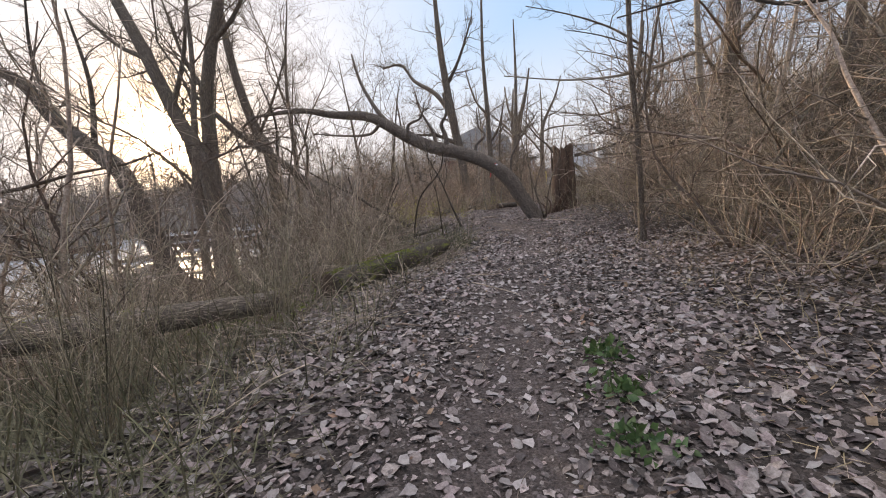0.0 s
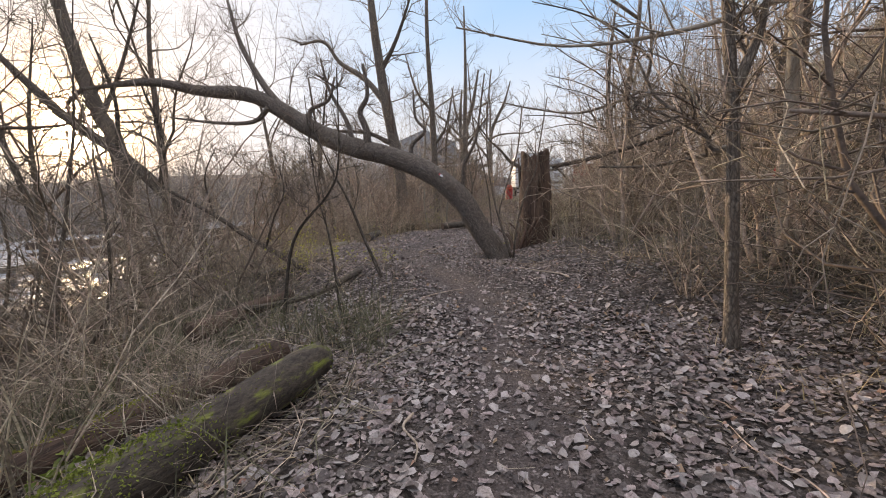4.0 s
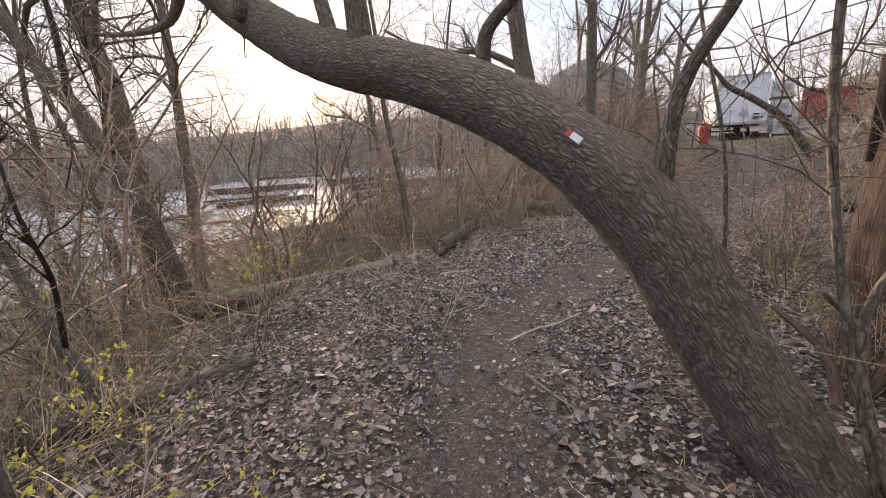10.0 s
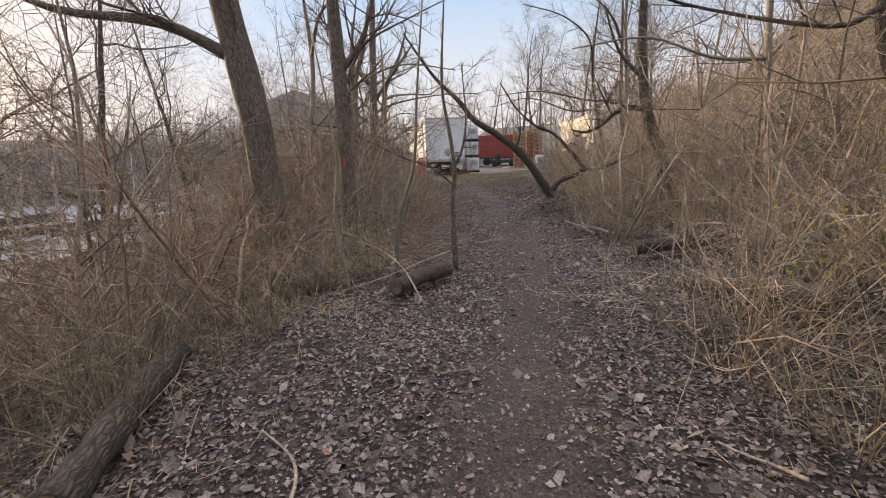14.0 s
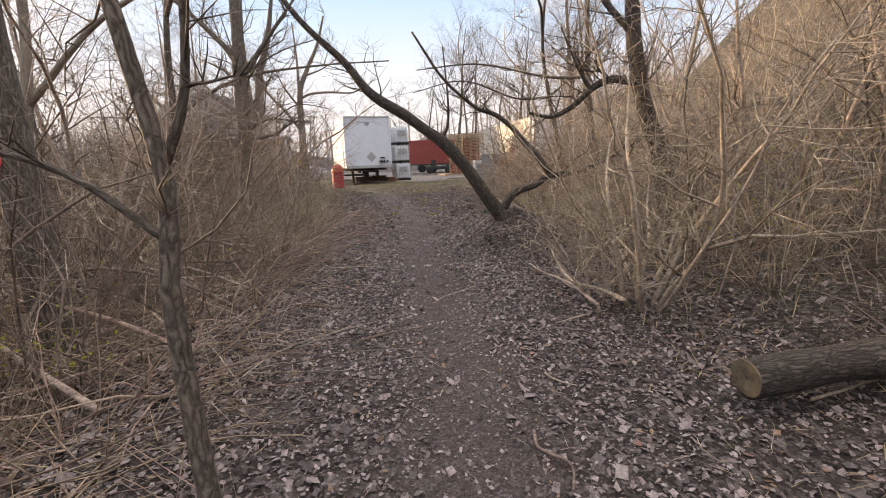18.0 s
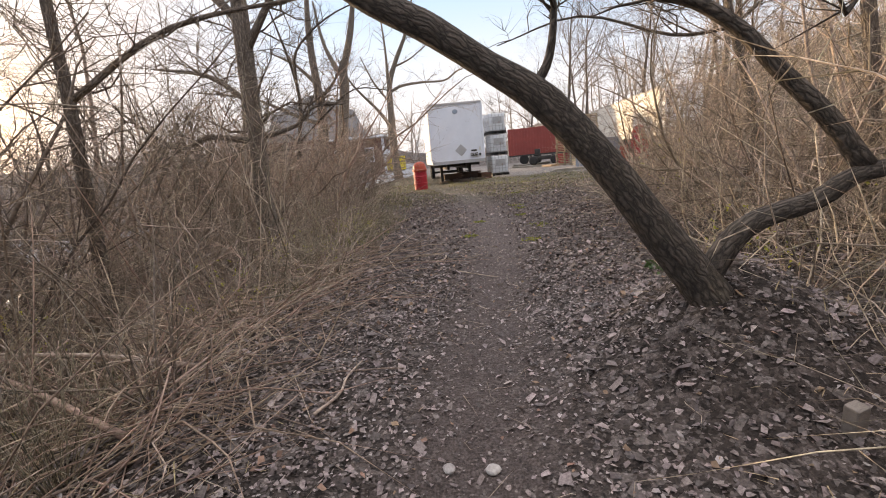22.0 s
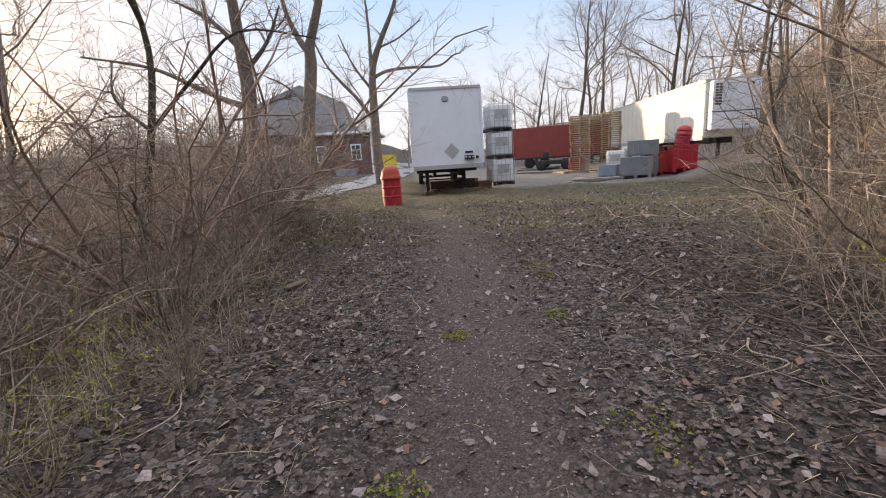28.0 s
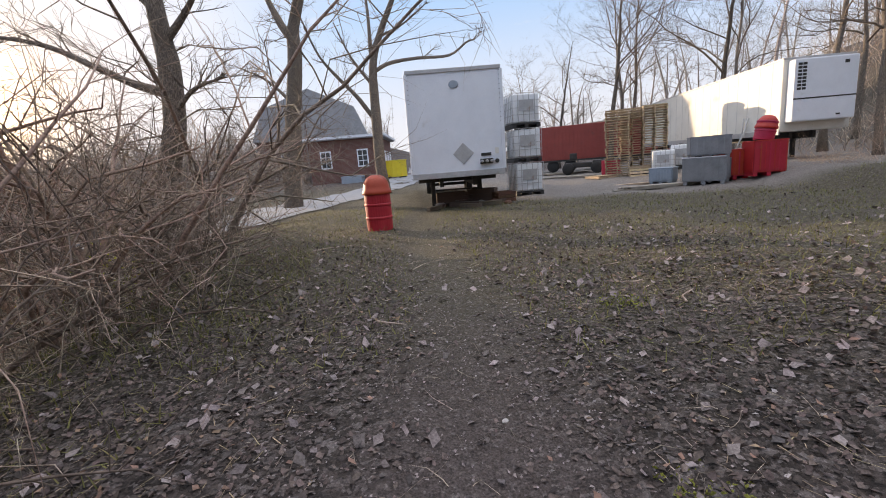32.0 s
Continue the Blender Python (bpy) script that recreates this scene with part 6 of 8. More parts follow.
# the leaning tree over the path
hero_tree("leaning_tree", "thick rough-barked tree leaning in an arch over the path",
          [(0.36, 12.9, -0.22), (0.23, 12.9, 0.07), (-0.01, 12.9, 0.41), (-0.2, 12.9, 0.71), (-0.4, 12.9, 1.04), (-0.65, 12.9, 1.31), (-0.95, 12.92, 1.54), (-1.38, 12.95, 1.76),
           (-1.87, 12.95, 1.93), (-2.44, 12.95, 2.09), (-3.02, 12.98, 2.31), (-3.65, 13.0, 2.66), (-4.21, 13.0, 3.02), (-4.87, 13.0, 3.32), (-6.05, 13.0, 3.51), (-7.34, 13.0, 3.8), (-9.4, 13.0, 3.85)],
          [0.24, 0.192, 0.186, 0.19, 0.196, 0.19, 0.187, 0.183, 0.18, 0.185, 0.18, 0.17, 0.16, 0.14, 0.11, 0.08, 0.04],
          [([(-2.19, 12.9, 2.1), (-2.22, 12.9, 2.45), (-2.32, 12.9, 2.75), (-2.15, 12.9, 3.05), (-2.2, 12.9, 3.6)], 0.085),
           ([(-2.5, 12.95, 2.15), (-2.65, 12.95, 2.65), (-2.95, 12.95, 3.2), (-3.1, 12.95, 3.8)], 0.06),
           ([(-1.42, 13.1, 1.9), (-1.38, 13.1, 2.12), (-1.12, 13.1, 2.35), (-1.3, 13.1, 2.6), (-1.32, 13.1, 3.1)], 0.05),
           ([(-3.35, 12.8, 2.5), (-3.3, 12.8, 2.85), (-2.9, 12.8, 3.0), (-2.75, 12.8, 3.4)], 0.06),
           ([(-4.3, 12.9, 3.0), (-4.7, 12.9, 2.75), (-5.6, 12.9, 2.8), (-6.8, 12.9, 3.0)], 0.06),
           ([(-9.3, 13.0, 3.85), (-9.9, 13.0, 3.5), (-9.5, 13.0, 2.9), (-10.2, 13.0, 2.2)], 0.05),
           ([(-3.9, 13.0, 2.85), (-4.4, 13.0, 3.4), (-4.9, 13.0, 4.3), (-5.2, 13.1, 5.2)], 0.09),
           ([(-0.4, 12.95, 1.1), (-0.36, 12.93, 1.66), (-0.16, 12.93, 2.05), (-0.08, 12.93, 2.39), (0.05, 12.9, 3.2)], 0.04)],
          BARK_RUGGED, 5, 40, 14, 9, 5, 0.1, 0.06, 1.2, 0.66, limb_from=0.6)
# stems beside its foot
for k, pts in enumerate(([(0.52, 12.75, 0.0), (0.30, 12.7, 0.74), (0.38, 12.7, 1.15), (0.51, 12.7, 1.54), (0.62, 12.7, 1.88), (0.70, 12.7, 2.6)],
                         [(0.48, 12.78, 0.0), (0.24, 12.7, 0.9), (0.12, 12.7, 1.62), (0.11, 12.7, 2.4), (0.2, 12.7, 3.2)],
                         [(0.50, 12.85, 0.0), (0.6, 12.8, 0.68), (0.76, 12.8, 1.21), (0.9, 12.8, 1.51), (0.96, 12.8, 1.87), (1.1, 12.8, 2.7)],
                         [(-0.2, 15.0, 0.0), (-0.3, 15.0, 1.3), (-0.6, 15.1, 2.6), (-0.7, 15.1, 4.0)])):
    hero_tree("sapling", "slim bare sapling growing beside the leaning tree", pts, [0.02, 0.017, 0.015, 0.013, 0.011, 0.008][:len(pts)], (), BARK, 60 + k, 8, 4, 7, 0, twig_len=0.8, group="saplings")


def broken_stump(x, y, h, r, seed):
    root = thing("tree_stump", "tall rotten broken tree stump with hollow brown wood", "stump", pose(x, y, on(x, y) - 0.05))
    n, rows = 40, 30
    v, a, f = [], [], []
    for i in range(rows + 1):
        q = i / rows
        for k in range(n):
            an = 6.2832 * k / n
            top = h * (0.93 + 0.07 * noise.noise(Vector((math.cos(an) * 1.8 + seed, math.sin(an) * 1.8, 0))) + 0.05 * noise.noise(Vector((an * 5, seed, 2))))
            z = q * top
            rr = r * (1.02 - 0.16 * min(1, q * 4)) if q < 0.25 else r * (0.86 + 0.08 * math.sin(q * 5))
            rr *= 1 + 0.16 * noise.noise(Vector((math.cos(an) * 2.2, math.sin(an) * 2.2 + seed, z * 0.5))) - 0.10 * abs(noise.noise(Vector((math.cos(an) * 6, math.sin(an) * 6, z * 0.9 + seed))))
            v.append((rr * math.cos(an), rr * math.sin(an), z))
            a.append((rr * math.cos(an), rr * math.sin(an), z))
    inner = len(v)
    for i in range(5):
        q = 1 - i * 0.13
        for k in range(n):
            p = v[rows * n + k]
            s = 0.8 - 0.08 * i
            v.append((p[0] * s, p[1] * s, p[2] * q - 0.02))
            a.append((p[0] * s, p[1] * s, p[2] * q))
    for i in range(rows + 5):
        for k in range(n):
            f.append((i * n + k, i * n + (k + 1) % n, (i + 1) * n + (k + 1) % n, (i + 1) * n + k))
    f.append(tuple(range((rows + 5) * n, (rows + 6) * n)))
    under("trunk", mesh_from("trunk", v, f, ROT, True, a), root)
    g = np.random.default_rng(seed)
    for k in range(2):
        an = 6.2832 * (k + 0.5 * g.random()) / 7
        t = Tubes()
        t.add(*smooth_line([(r * 0.75 * math.cos(an), r * 0.75 * math.sin(an), 0.35), (r * 1.25 * math.cos(an), r * 1.25 * math.sin(an), 0.13), (r * 1.7 * math.cos(an + 0.2), r * 1.7 * math.sin(an + 0.2), -0.04)], [0.07, 0.04, 0.018], 4), 8, 0.2)
        under("root", t.mesh("root", ROT), root)
    for k in range(5):
        an = 6.2832 * g.random()
        t = Tubes()
        z = h * (0.3 + 0.55 * g.random())
        t.add([(r * 0.8 * math.cos(an), r * 0.8 * math.sin(an), z), (r * 0.92 * math.cos(an), r * 0.92 * math.sin(an), z + 0.3 + 0.3 * g.random())], [0.05, 0.012], 6, 0.2)
        under("splinter", t.mesh("splinter", ROT), root)
    return root


broken_stump(0.80, 14.4, 2.0, 0.37, 7)
lying_branch("long bare broken branch propped against the rotten stump", [(1.15, 14.1, 1.62), (1.9, 13.9, 1.74), (2.9, 13.6, 2.0), (4.0, 13.3, 2.45), (5.0, 13.0, 2.7)], 0.045, BARK_DARK, 3, 7, ln=0.9)
# upturned roots behind the leaning tree's foot
for k in range(5):
    g = 0.15 * k
    lying_branch("gnarled dark root stub sticking from the ground", [(0.42 + g * 0.3, 13.5 + g * 0.5, 0.0), (0.35 + g, 13.7 + 0.3 * g, 0.25 + 0.1 * k), (0.1 + g * 1.5, 13.9, 0.42 + 0.12 * (k % 3))], 0.035, ROT, 20 + k, 2, "root", 0.2, "root_stub")

# trunks beside the path
hero_tree("tree", "slim grey-barked tree close beside the path", [(2.72, 9.2, -0.2), (2.69, 9.2, 0.3), (2.66, 9.2, 1.12), (2.63, 9.2, 1.77), (2.57, 9.2, 2.36), (2.53, 9.2, 3.2), (2.5, 9.2, 4.6), (2.55, 9.2, 6.4)],
          [0.078, 0.056, 0.048, 0.046, 0.044, 0.041, 0.034, 0.018],
          [([(2.62, 9.2, 1.9), (2.73, 9.2, 2.22), (2.79, 9.2, 2.45), (2.9, 9.2, 3.2), (3.1, 9.2, 4.2)], 0.045),
           ([(2.67, 9.25, 1.52), (2.54, 9.3, 1.52), (2.42, 9.3, 1.7), (2.27, 9.3, 1.82), (2.09, 9.3, 1.97), (1.95, 9.3, 2.27)], 0.03),
           ([(2.3, 9.3, 1.8), (2.12, 9.35, 1.74), (1.95, 9.4, 1.66)], 0.014)], BARK, 8, 18, 6, 9, 6, twig_len=1.1)
hero_tree("tree", "dark rough-barked tree at the hillside's foot", [(4.36, 13.0, -0.1), (4.4, 13.0, 0.6), (4.42, 13.0, 1.04), (4.5, 13.0, 2.04), (4.58, 13.0, 2.99), (4.62, 13.0, 4.2), (4.6, 13.0, 6.0), (4.7, 13.0, 8.5)],
          [0.24, 0.19, 0.175, 0.165, 0.15, 0.14, 0.11, 0.06], [([(4.54, 13.0, 2.52), (4.33, 13.0, 3.1), (4.09, 13.0, 3.6), (3.9, 13.0, 4.6)], 0.06), ([(4.6, 13.0, 3.6), (5.0, 12.9, 4.1), (5.6, 12.8, 5.0)], 0.06),
           ([(4.45, 13.0, 1.6), (4.0, 12.8, 2.0), (3.4, 12.6, 2.1), (2.9, 12.4, 2.5), (2.3, 12.4, 2.5)], 0.05), ([(4.45, 13.0, 1.8), (3.44, 12.6, 1.63), (2.6, 12.5, 1.5), (1.89, 12.5, 1.52)], 0.045)], BARK, 9, 20, 6, 10, 7, ridges=0.05)
hero_tree("tree", "tall dark trunk hung with dead vines", [(-4.35, 20.2, -0.9), (-4.4, 20.3, 0.68), (-4.5, 20.3, 2.25), (-4.75, 20.3, 3.8), (-4.95, 20.3, 5.2), (-5.2, 20.3, 7.5), (-5.3, 20.3, 10.5)],
          [0.30, 0.23, 0.205, 0.185, 0.17, 0.13, 0.06], [([(-4.8, 20.3, 4.3), (-5.6, 20.3, 5.3), (-6.6, 20.3, 6.0), (-7.2, 20.3, 6.8), (-8.2, 20.3, 6.8)], 0.12),
           ([(-4.6, 20.3, 2.9), (-5.6, 20.2, 3.4), (-7.0, 20.1, 3.6), (-8.4, 20.0, 4.3)], 0.09), ([(-5.0, 20.3, 5.5), (-4.3, 20.3, 6.6), (-3.6, 20.3, 8.2)], 0.1)], BARK, 10, 22, 6, 14, 9, ridges=0.06, twig_len=2.0)
hero_tree("tree", "straight dark tree with a red paint blaze", [(-3.46, 21.6, -0.6), (-3.46, 21.6, 0.2), (-3.47, 21.6, 1.32), (-3.48, 21.6, 2.48), (-3.5, 21.6, 3.39), (-3.53, 21.6, 4.6), (-3.6, 21.6, 7.0), (-3.5, 21.6, 10.0)],
          [0.2, 0.14, 0.127, 0.12, 0.115, 0.10, 0.075, 0.04], [([(-3.5, 21.6, 2.9), (-3.0, 21.6, 3.6), (-2.7, 21.6, 4.8)], 0.06), ([(-3.5, 21.6, 4.2), (-4.1, 21.6, 5.0), (-4.5, 21.6, 6.4)], 0.07)], BARK, 11, 20, 6, 10, 7, ridges=0.05, twig_len=1.6)
hero_tree("forked_tree", "dark forked tree leaning low over the path", [(1.22, 24.72, 0.12), (1.0, 24.7, 0.46), (0.7, 24.7, 0.88), (0.43, 24.7, 1.26), (0.11, 24.7, 1.62), (-0.17, 24.7, 1.83), (-0.48, 24.7, 2.06), (-0.82, 24.7, 2.26), (-1.03, 24.7, 2.44), (-1.3, 24.75, 2.8), (-1.9, 24.8, 3.4), (-2.6, 24.9, 4.4)],
          [0.15, 0.115, 0.1, 0.092, 0.094, 0.078, 0.08, 0.07, 0.065, 0.055, 0.04, 0.02],
          [([(0.95, 24.72, 0.4), (1.2, 24.72, 0.8), (1.58, 24.72, 0.94), (1.81, 24.72, 1.07), (2.29, 24.72, 1.12), (2.9, 24.75, 1.35), (3.6, 24.8, 1.7)], 0.075),
           ([(1.83, 24.74, 1.1), (1.61, 24.74, 1.39), (1.35, 24.74, 1.66), (1.17, 24.74, 1.86), (0.93, 24.74, 2.03), (0.67, 24.74, 2.12), (0.43, 24.74, 2.29), (0.1, 24.74, 2.6), (-0.3, 24.74, 3.2)], 0.055),
           ([(0.07, 24.7, 1.68), (0.17, 24.72, 1.85), (0.2, 24.72, 2.2), (0.14, 24.72, 3.0)], 0.03)], BARK_DARK, 12, 22, 8, 7, 6, 0.14, 0.03, twig_len=0.9, sprout=0.6, limb_from=0.5)
hero_tree("tree", "stout dark trunk standing in the brush", [(-4.25, 29.6, -0.6), (-4.21, 29.6, 0.44), (-4.19, 29.6, 1.16), (-4.13, 29.6, 1.85), (-4.11, 29.6, 2.91), (-4.07, 29.6, 3.67), (-4.0, 29.6, 5.2), (-3.9, 29.6, 8.0), (-3.9, 29.6, 11.0)],
          [0.25, 0.175, 0.155, 0.147, 0.14, 0.135, 0.115, 0.08, 0.035],
          [([(-4.2, 29.55, 1.98), (-4.91, 29.5, 2.11), (-5.51, 29.5, 1.98), (-6.03, 29.5, 2.28), (-6.6, 29.5, 2.8)], 0.06), ([(-3.95, 29.6, 2.04), (-3.33, 29.5, 2.16), (-2.94, 29.4, 2.41), (-2.42, 29.4, 2.41)], 0.045),
           ([(-4.08, 29.6, 3.4), (-3.4, 29.6, 4.3), (-2.6, 29.6, 5.3)], 0.08), ([(-4.06, 29.6, 3.9), (-4.9, 29.6, 4.8), (-6.0, 29.7, 5.8)], 0.08), ([(-4.12, 29.6, 2.6), (-5.0, 29.9, 3.2), (-6.2, 30.2, 3.5)], 0.06)],
          BARK, 13, 22, 7, 12, 9, ridges=0.055, twig_len=1.7)
hero_tree("tree", "dark bent tree at the foot of the hillside", [(4.1, 24.8, 0.0), (3.8, 24.8, 1.31), (3.58, 24.8, 1.8), (3.4, 24.8, 2.28), (3.29, 24.8, 2.73), (3.15, 24.8, 3.6), (3.1, 24.8, 5.5), (3.3, 24.8, 8.0)],
          [0.2, 0.15, 0.14, 0.13, 0.125, 0.11, 0.08, 0.04], [([(3.3, 24.8, 2.5), (2.89, 24.8, 2.55), (2.56, 24.8, 2.43), (2.24, 24.8, 2.16), (1.87, 24.8, 1.99), (1.5, 24.8, 2.05)], 0.075),
           ([(2.5, 24.8, 2.4), (2.3, 24.8, 2.7), (2.0, 24.8, 3.3)], 0.04), ([(3.2, 24.8, 3.2), (2.6, 24.9, 3.9), (2.2, 24.9, 4.9)], 0.06)], BARK_DARK, 14, 18, 6, 10, 8, twig_len=1.2)
hero_tree("sapling", "thin dark sapling leaning beside the path", [(-1.08, 10.8, -0.05), (-1.26, 10.8, 0.38), (-1.38, 10.8, 0.67), (-1.5, 10.8, 0.99), (-1.62, 10.8, 1.26), (-1.8, 10.8, 1.61), (-2.1, 10.8, 2.3)],
          [0.03, 0.024, 0.021, 0.019, 0.017, 0.014, 0.006], [([(-1.5, 10.8, 1.0), (-1.42, 10.85, 1.35), (-1.5, 10.9, 1.7)], 0.009)], BARK_DARK, 28, 8, 5, 6, 4, twig_len=0.45, group="saplings")
hero_tree("sapling", "slim grey sapling at the path's edge", [(-1.62, 19.61, -0.1), (-1.64, 19.61, 0.62), (-1.64, 19.61, 0.96), (-1.61, 19.62, 1.3), (-1.66, 19.6, 1.75), (-1.75, 19.6, 2.4), (-1.7, 19.6, 3.4)],
          [0.042, 0.036, 0.033, 0.03, 0.026, 0.02, 0.01], [([(-1.61, 19.62, 1.35), (-1.5, 19.6, 1.6), (-1.45, 19.55, 2.0), (-1.5, 19.5, 2.6)], 0.02), ([(-1.62, 19.61, 1.1), (-1.9, 19.6, 1.35), (-2.3, 19.6, 1.5), (-2.9, 19.6, 1.8)], 0.016)], BARK, 27, 10, 5, 7, 5, twig_len=0.7, group="saplings")
# leaning trunks on the bank
hero_tree("tree", "leaning bare trunk on the bank below the path", [(-7.3, 9.6, -2.4), (-7.66, 9.6, 1.47), (-8.07, 9.6, 2.54), (-8.63, 9.6, 3.48), (-9.39, 9.6, 5.05), (-10.27, 9.6, 6.67), (-11.2, 9.6, 8.5)], [0.28, 0.21, 0.195, 0.18, 0.16, 0.135, 0.08],
          [([(-8.7, 9.6, 3.6), (-8.0, 9.6, 4.8), (-7.6, 9.6, 6.2)], 0.08), ([(-9.4, 9.6, 5.0), (-10.6, 9.6, 5.6), (-12, 9.6, 6.8)], 0.08)], BARK, 15, 16, 5, 12, 8, twig_len=1.8)
hero_tree("tree", "upright bare trunk on the bank below the path", [(-7.9, 9.8, -2.4), (-7.84, 9.8, 1.47), (-7.72, 9.8, 2.66), (-7.64, 9.8, 3.67), (-7.24, 9.8, 4.86), (-6.69, 9.8, 6.08), (-6.2, 9.8, 8.0)], [0.28, 0.2, 0.18, 0.165, 0.15, 0.13, 0.08],
          [([(-7.6, 9.8, 3.8), (-8.3, 9.8, 5.0), (-8.8, 9.8, 6.6)], 0.07), ([(-7.2, 9.8, 5.0), (-6.2, 9.8, 5.6), (-5.3, 9.8, 6.8)], 0.07)], BARK, 16, 16, 5, 12, 8, twig_len=1.7)
hero_tree("tree", "bent bare tree farther down the bank", [(-9.6, 14.0, -2.8), (-9.77, 14.0, 2.33), (-10.27, 14.0, 3.53), (-10.83, 14.0, 5.14), (-11.2, 14.0, 7.02), (-11.42, 14.0, 9.5)], [0.26, 0.2, 0.18, 0.16, 0.13, 0.07],
          [([(-10.2, 14, 3.4), (-9.3, 14, 4.6), (-8.4, 14, 6.2)], 0.07)], BARK, 17, 14, 5, 12, 8, twig_len=1.9)
hero_tree("tree", "dark tree leaning away down the bank", [(-8.4, 9.0, -2.2), (-10.06, 9.0, 1.64), (-11.28, 9.0, 2.67), (-12.88, 9.0, 3.72), (-14.25, 9.0, 4.96), (-16.5, 9.0, 6.0)], [0.3, 0.24, 0.22, 0.2, 0.17, 0.1],
          [([(-11.3, 9, 2.8), (-11.0, 9, 4.5), (-11.5, 9, 6.5)], 0.09), ([(-12.9, 9, 3.8), (-13.5, 9, 5.6), (-13.2, 9, 7.5)], 0.08)], BARK_DARK, 18, 14, 5, 14, 9, twig_len=2.0)
hero_tree("tree", "dark leaning trunk rising from the slope", [(-5.9, 13.0, -0.9), (-6.6, 13.0, 0.66), (-7.4, 13.0, 1.46), (-8.43, 13.0, 2.3), (-9.78, 13.0, 3.12), (-10.76, 13.0, 3.89), (-12.5, 13.0, 5.4)], [0.2, 0.14, 0.13, 0.12, 0.11, 0.1, 0.05],
          [([(-7.4, 13, 1.5), (-7.2, 13, 2.6), (-7.6, 13, 3.8)], 0.06), ([(-8.5, 13, 2.4), (-8.4, 13, 3.6), (-8.9, 13, 5.0)], 0.06)], BARK_DARK, 19, 14, 5, 12, 8, twig_len=1.5)
hero_tree("tree", "thin leaning pole-like tree on the slope", [(-5.0, 16.5, -0.9), (-5.16, 16.5, 0.69), (-5.3, 16.5, 1.43), (-5.42, 16.5, 2.1), (-5.44, 16.5, 2.9), (-5.6, 16.5, 4.5)], [0.07, 0.055, 0.05, 0.045, 0.04, 0.025], (), BARK, 20, 10, 5, 6, 0, twig_len=0.8, sprout=0.5)
hero_tree("sapling", "bare crooked sapling leaning across the verge", [(-2.62, 11.4, -0.05), (-2.89, 11.35, 0.12), (-3.39, 11.3, 0.4), (-3.81, 11.3, 0.62), (-4.4, 11.3, 0.98), (-5.15, 11.3, 1.34), (-6.2, 11.3, 1.9)], [0.05, 0.045, 0.04, 0.037, 0.033, 0.028, 0.015],
          [([(-3.4, 11.3, 0.42), (-3.2, 11.3, 0.9), (-2.9, 11.2, 1.3), (-2.95, 11.2, 1.7)], 0.02), ([(-4.4, 11.3, 1.0), (-4.5, 11.3, 1.6), (-4.2, 11.3, 2.1)], 0.02)], BARK_DARK, 21, 10, 5, 6, 4, twig_len=0.7, group="saplings")
# trees by the yard
hero_tree("yard_tree", "bare spreading tree beside the white trailer", [(-6.85, 56.0, -0.1), (-6.95, 56.0, 1.0), (-7.0, 56.0, 2.18), (-6.96, 56.0, 4.03), (-6.85, 56.0, 7.01), (-6.29, 56.0, 8.66), (-5.21, 56.0, 10.75), (-4.5, 56.0, 13)], [0.42, 0.33, 0.3, 0.28, 0.22, 0.17, 0.12, 0.06],
          [([(-6.85, 56.0, 6.71), (-6.88, 56.0, 8.16), (-6.85, 56.0, 9.85), (-6.96, 56.0, 12.5)], 0.15), ([(-6.97, 56.0, 4.19), (-7.98, 56.0, 5.64), (-8.98, 56.0, 6.78), (-9.82, 56.0, 7.9), (-10.5, 56, 9.5)], 0.14),
           ([(-6.85, 56.0, 6.77), (-5.89, 56.0, 7.14), (-4.32, 56.0, 7.23), (-2.64, 56.0, 7.19), (-1.7, 56.0, 7.73), (-1.25, 56.0, 7.82)], 0.12), ([(-6.9, 56, 6.0), (-8.0, 56, 7.6), (-8.8, 56, 9.5)], 0.1), ([(-6.4, 56, 8.5), (-5.0, 56, 9.0), (-3.6, 56, 9.9)], 0.08)], BARK, 22, 14, 5, 6, 6, twig_len=2.0, sprout=0.55)
hero_tree("yard_tree", "tall forked trunk behind the brush", [(-9.6, 50.0, -0.6), (-9.3, 50.0, 1.83), (-8.9, 50.0, 4.19), (-8.51, 50.0, 6.43), (-8.4, 50.0, 7.52), (-7.63, 50.0, 9.8), (-7.0, 50, 13)], [0.45, 0.36, 0.33, 0.3, 0.24, 0.18, 0.08],
          [([(-8.46, 50.0, 7.0), (-8.97, 50.0, 7.79), (-9.5, 50.0, 9.2), (-9.8, 50, 11.5)], 0.2), ([(-8.9, 50, 4.6), (-9.9, 50, 5.6), (-11, 50, 6.2)], 0.08)], BARK, 23, 14, 5, 8, 7, twig_len=1.8, sprout=0.5)
